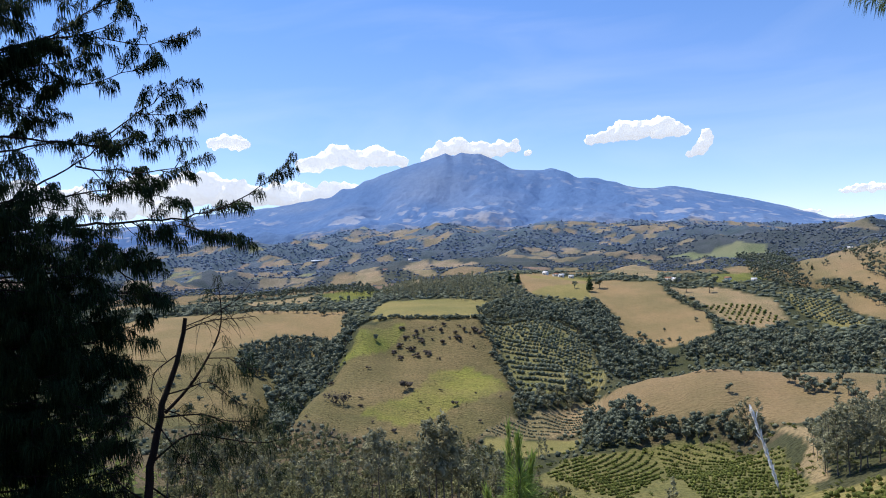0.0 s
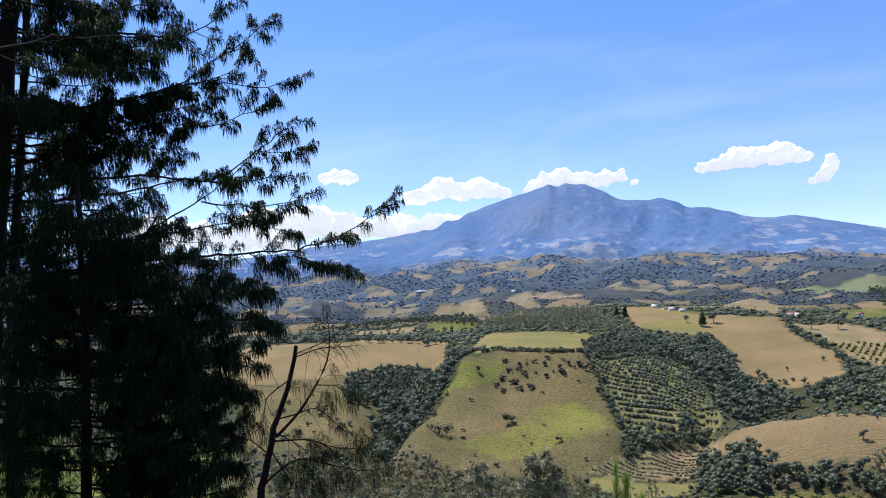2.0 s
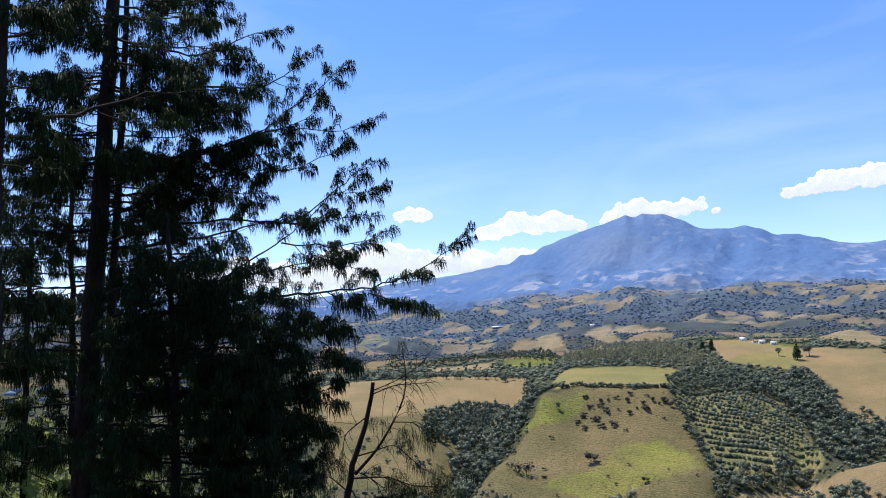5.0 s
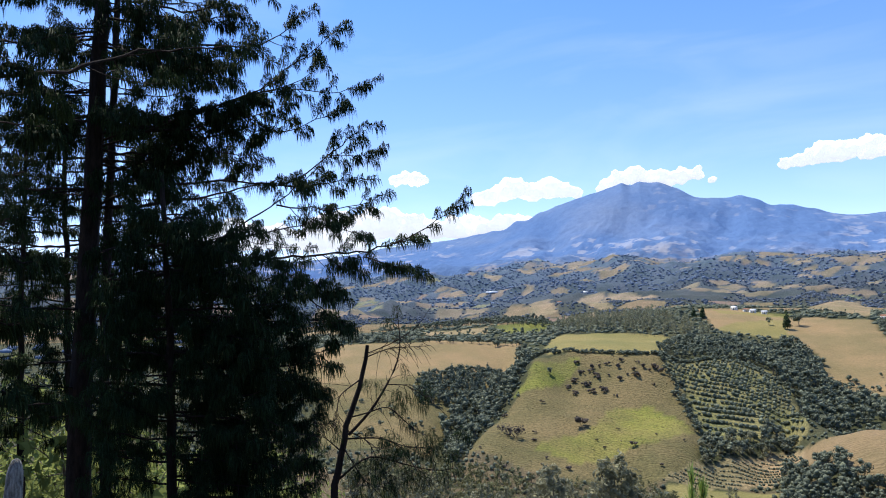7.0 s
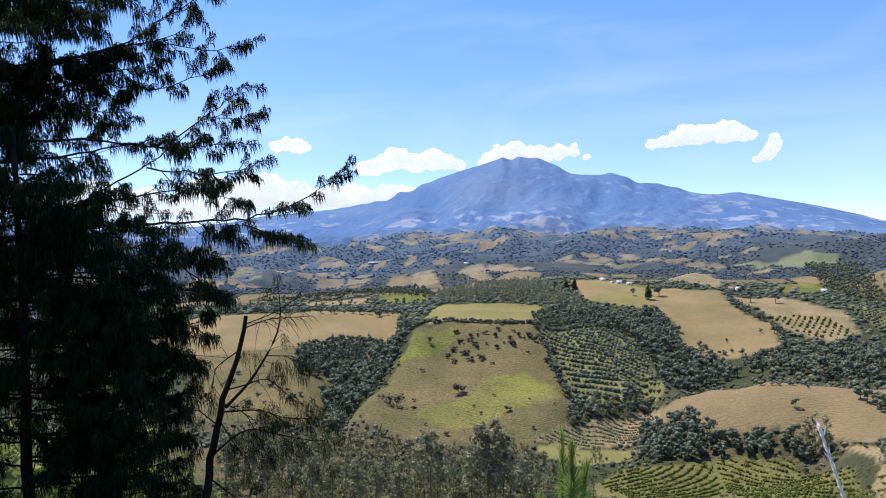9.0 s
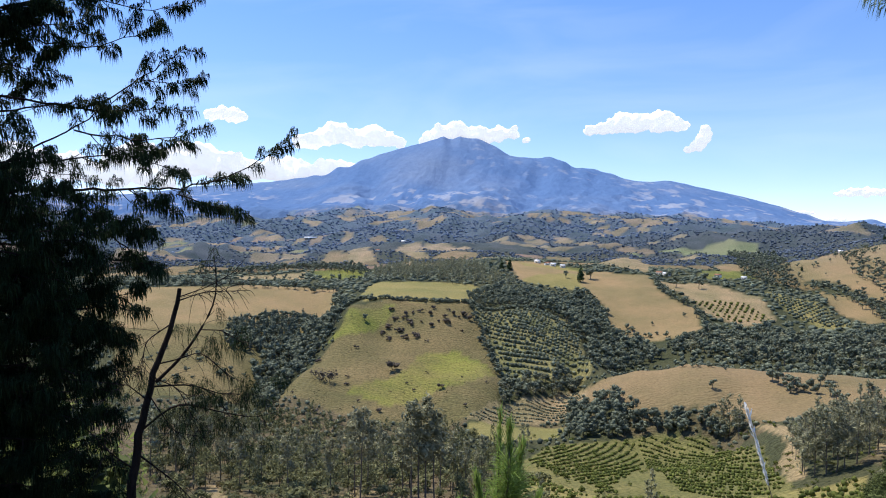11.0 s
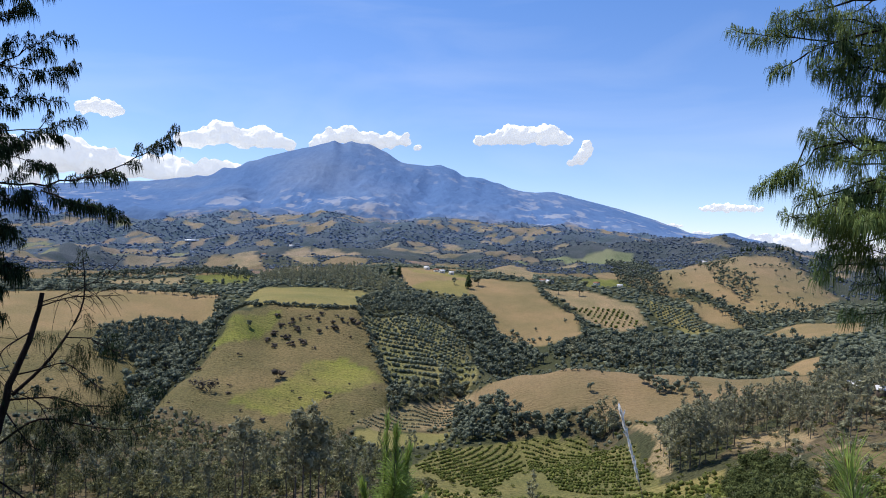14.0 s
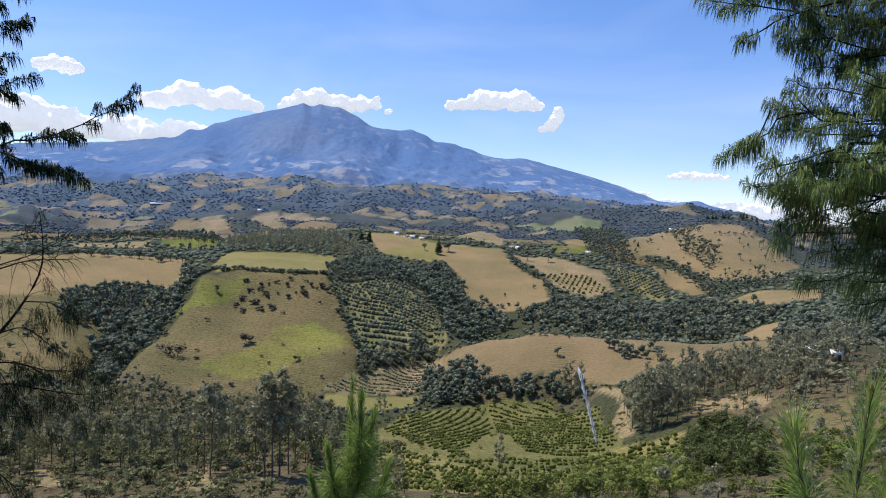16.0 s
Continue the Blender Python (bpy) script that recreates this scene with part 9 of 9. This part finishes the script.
for k, (x, y, w) in enumerate(SHEDS):
    root = new("shed")
    w = w * 0.9
    d = w * 0.7
    tilt = (np.array([(-w / 2 - 0.3, -d / 2 - 0.3, 2.0), (w / 2 + 0.3, -d / 2 - 0.3, 2.0), (w / 2 + 0.3, d / 2 + 0.3, 2.9), (-w / 2 - 0.3, d / 2 + 0.3, 2.9),
                      (-w / 2 - 0.3, -d / 2 - 0.3, 2.06), (w / 2 + 0.3, -d / 2 - 0.3, 2.06), (w / 2 + 0.3, d / 2 + 0.3, 2.96), (-w / 2 - 0.3, d / 2 + 0.3, 2.96)]),
            np.array([(0, 2, 1), (0, 3, 2), (4, 5, 6), (4, 6, 7), (0, 1, 5), (0, 5, 4), (1, 2, 6), (1, 6, 5), (2, 3, 7), (2, 7, 6), (3, 0, 4), (3, 4, 7)]), np.zeros(12, int))
    part("wall", box(-w / 2, -d / 2, -1.2, w / 2, d / 2, 1.98), WOODWORK, root)
    part("roof", tilt, SHEET, root)
    root.matrix_basis = pose(x, y, float(height(x, y)[0]), 0, 0, 20 * (1 - 2 * k))
    tagged(root, "small timber shed with a pale sheet roof", "shed", "farm sheds")



# ---- clouds: heaped puffs melted into one skin, with a thin ragged veil round it ----
def cloud_material(name):
    m, n, l, b = material(name, 1.0)
    b.inputs["Base Color"].default_value = (0.5, 0.5, 0.5, 1)
    b.inputs["Specular IOR Level"].default_value = 0.0
    glow = n.new("ShaderNodeEmission")  # added emission brightens the cloud, in place of sunlight scattered through it
    glow.inputs["Color"].default_value, glow.inputs["Strength"].default_value = (0.96, 0.98, 1.0, 1), 0.6
    lit = n.new("ShaderNodeAddShader")
    l.new(b.outputs[0], lit.inputs[0])
    l.new(glow.outputs[0], lit.inputs[1])
    l.new(lit.outputs[0], n["Material Output"].inputs["Surface"])
    return m


CLOUD = cloud_material("cloud")
BALL = bmesh.new()
bmesh.ops.create_icosphere(BALL, subdivisions=2, radius=1.0)
BALL_P = np.array([v.co[:] for v in BALL.verts])
BALL_T = np.array([[v.index for v in f.verts] for f in BALL.faces])
BALL.free()


def skin(balls, voxel, ragged, seed):
    """Overlapping balls (centre, radius) melted into one skin with billows."""
    me = mesh_of("skin", joined([(BALL_P * r * (1, 1, 0.9) + c, BALL_T.copy(), np.zeros(len(BALL_T), int)) for c, r in balls]), [CLOUD])
    ob = new("skin", me)
    melt = ob.modifiers.new("melt", "REMESH")
    melt.mode, melt.voxel_size = "VOXEL", voxel
    ease = ob.modifiers.new("ease", "SMOOTH")
    ease.factor, ease.iterations = 0.5, 5
    ob.modifiers.new("cut", "TRIANGULATE")
    made = ob.evaluated_get(bpy.context.evaluated_depsgraph_get()).to_mesh()
    p, nrm = np.empty(len(made.vertices) * 3), np.empty(len(made.vertices) * 3)
    t = np.empty(len(made.polygons) * 3, np.int32)
    made.vertices.foreach_get("co", p), made.vertices.foreach_get("normal", nrm), made.polygons.foreach_get("vertices", t)
    p, nrm = p.reshape(-1, 3), nrm.reshape(-1, 3)
    f = 1 / (voxel * 5)
    swell = np.array([noise.fractal((q[0] * f + seed, q[1] * f, q[2] * f), 0.9, 2.1, 4) for q in p.tolist()])
    bpy.data.objects.remove(ob)
    bpy.data.meshes.remove(me)
    return p + nrm * (ragged * voxel * swell)[:, None], t.reshape(-1, 3)


def cloud(label, at, wide, high, seed, heaps, lean=0.0):
    """A fair-weather cloud. heaps: place across (-0.5 to 0.5), place up (0 to 1) and radius as a share of the height."""
    g = rng(seed)
    across = np.array((at[1], -at[0], 0)) / math.hypot(at[0], at[1])
    along_view = np.array((at[0], at[1], 0)) / math.hypot(at[0], at[1])
    balls = []
    full = []
    for (u, v, r), (u2, v2, r2) in zip(heaps, heaps[1:] + heaps[-1:]):  # fill the gaps of long, low clouds
        n = max(1, int(math.hypot(u2 - u, 0.5 * (v2 - v)) * wide / (0.75 * (r + r2) * high) + 0.99))
        full += [(u + (u2 - u) * k / n, v + (v2 - v) * k / n, (r + (r2 - r) * k / n) * (g.uniform(0.8, 1.1) if k else 1)) for k in range(n)]
    for u, v, r in full:
        c, r = across * u * wide + np.array((0, 0, (v - 0.5) * high + lean * u * wide)) + along_view * g.normal() * 20, r * high
        balls.append((c, r))
        for k in range(8):
            d = g.normal(size=3) * (1, 1, 0.8) + (0, 0, 0.2)
            d /= np.linalg.norm(d)
            balls.append((c + d * r * g.uniform(0.5, 0.85), r * g.uniform(0.3, 0.58)))
    voxel = max(high / 18, 7.0) if high > 60 else high / 9
    p, t = skin([(c, r * 0.93) for c, r in balls], voxel, 1.9, seed)
    ob = new("cloud_backdrop", mesh_of("cloud_backdrop", (p, t, np.zeros(len(t), int)), [CLOUD]))
    ob.location = at
    return tagged(ob, label, "cloud", kind="structure")


# ---- clouds ----
CUMULUS = [(-0.4, 0.22, 0.2), (-0.26, 0.32, 0.28), (-0.1, 0.5, 0.42), (0.08, 0.42, 0.36), (0.22, 0.5, 0.38), (0.38, 0.36, 0.25), (0.47, 0.3, 0.14)]
BANK = [(-0.47, 0.4, 0.36), (-0.38, 0.5, 0.42), (-0.28, 0.42, 0.36), (-0.18, 0.52, 0.42), (-0.06, 0.36, 0.32), (0.06, 0.4, 0.34), (0.17, 0.32, 0.28), (0.28, 0.42, 0.34), (0.38, 0.28, 0.24), (0.47, 0.18, 0.16)]
FLAT = [(-0.42, 0.35, 0.2), (-0.25, 0.45, 0.32), (-0.05, 0.5, 0.4), (0.15, 0.42, 0.32), (0.33, 0.4, 0.28), (0.45, 0.35, 0.18)]
CAP = [(-0.42, 0.2, 0.22), (-0.28, 0.42, 0.36), (-0.12, 0.6, 0.42), (0.04, 0.45, 0.34), (0.18, 0.36, 0.28), (0.3, 0.5, 0.3), (0.43, 0.5, 0.26)]
PUFF = [(-0.3, 0.35, 0.3), (-0.08, 0.5, 0.42), (0.14, 0.48, 0.44), (0.34, 0.3, 0.24)]
WISP = [(0.3, 0.85, 0.2), (0.34, 0.68, 0.24), (0.22, 0.52, 0.24), (0.08, 0.38, 0.22), (-0.12, 0.26, 0.18), (-0.34, 0.16, 0.12)]
cloud("small rounded white fair-weather cloud", (-2294, 4159, 857), 334, 135, 40, PUFF)
cloud("broad white heaped cloud above the mountain flank", (-1560, 4497, 752), 800, 235, 41, CUMULUS)
cloud("long low bank of white cloud near the horizon", (-2124, 4249, 524), 1850, 300, 42, BANK)
cloud("white cloud capping the summit", (-738, 4690, 778), 735, 190, 43, CAP)
cloud("bright white heaped cloud in blue sky", (385, 4732, 838), 730, 200, 44, CUMULUS)
cloud("small curled wisp of white cloud", (784, 4690, 700), 175, 190, 45, WISP)
cloud("thin flat white cloud", (1728, 4430, 342), 416, 88, 46, FLAT)
cloud("tiny white cloud over the far ridge", (1406, 4537, 221), 119, 36, 47, FLAT)
cloud("low white cloud bank behind the far ridge", (2175, 4223, 121), 756, 151, 48, BANK)
cloud("tiny round puff of cloud", (-334, 4738, 729), 52, 48, 49, PUFF)
cloud("low white cloud bank behind pines", (-3078, 3618, 459), 1313, 278, 50, BANK)
cloud("small low white cloud at horizon", (1568, 4484, 175), 119, 32, 51, FLAT)
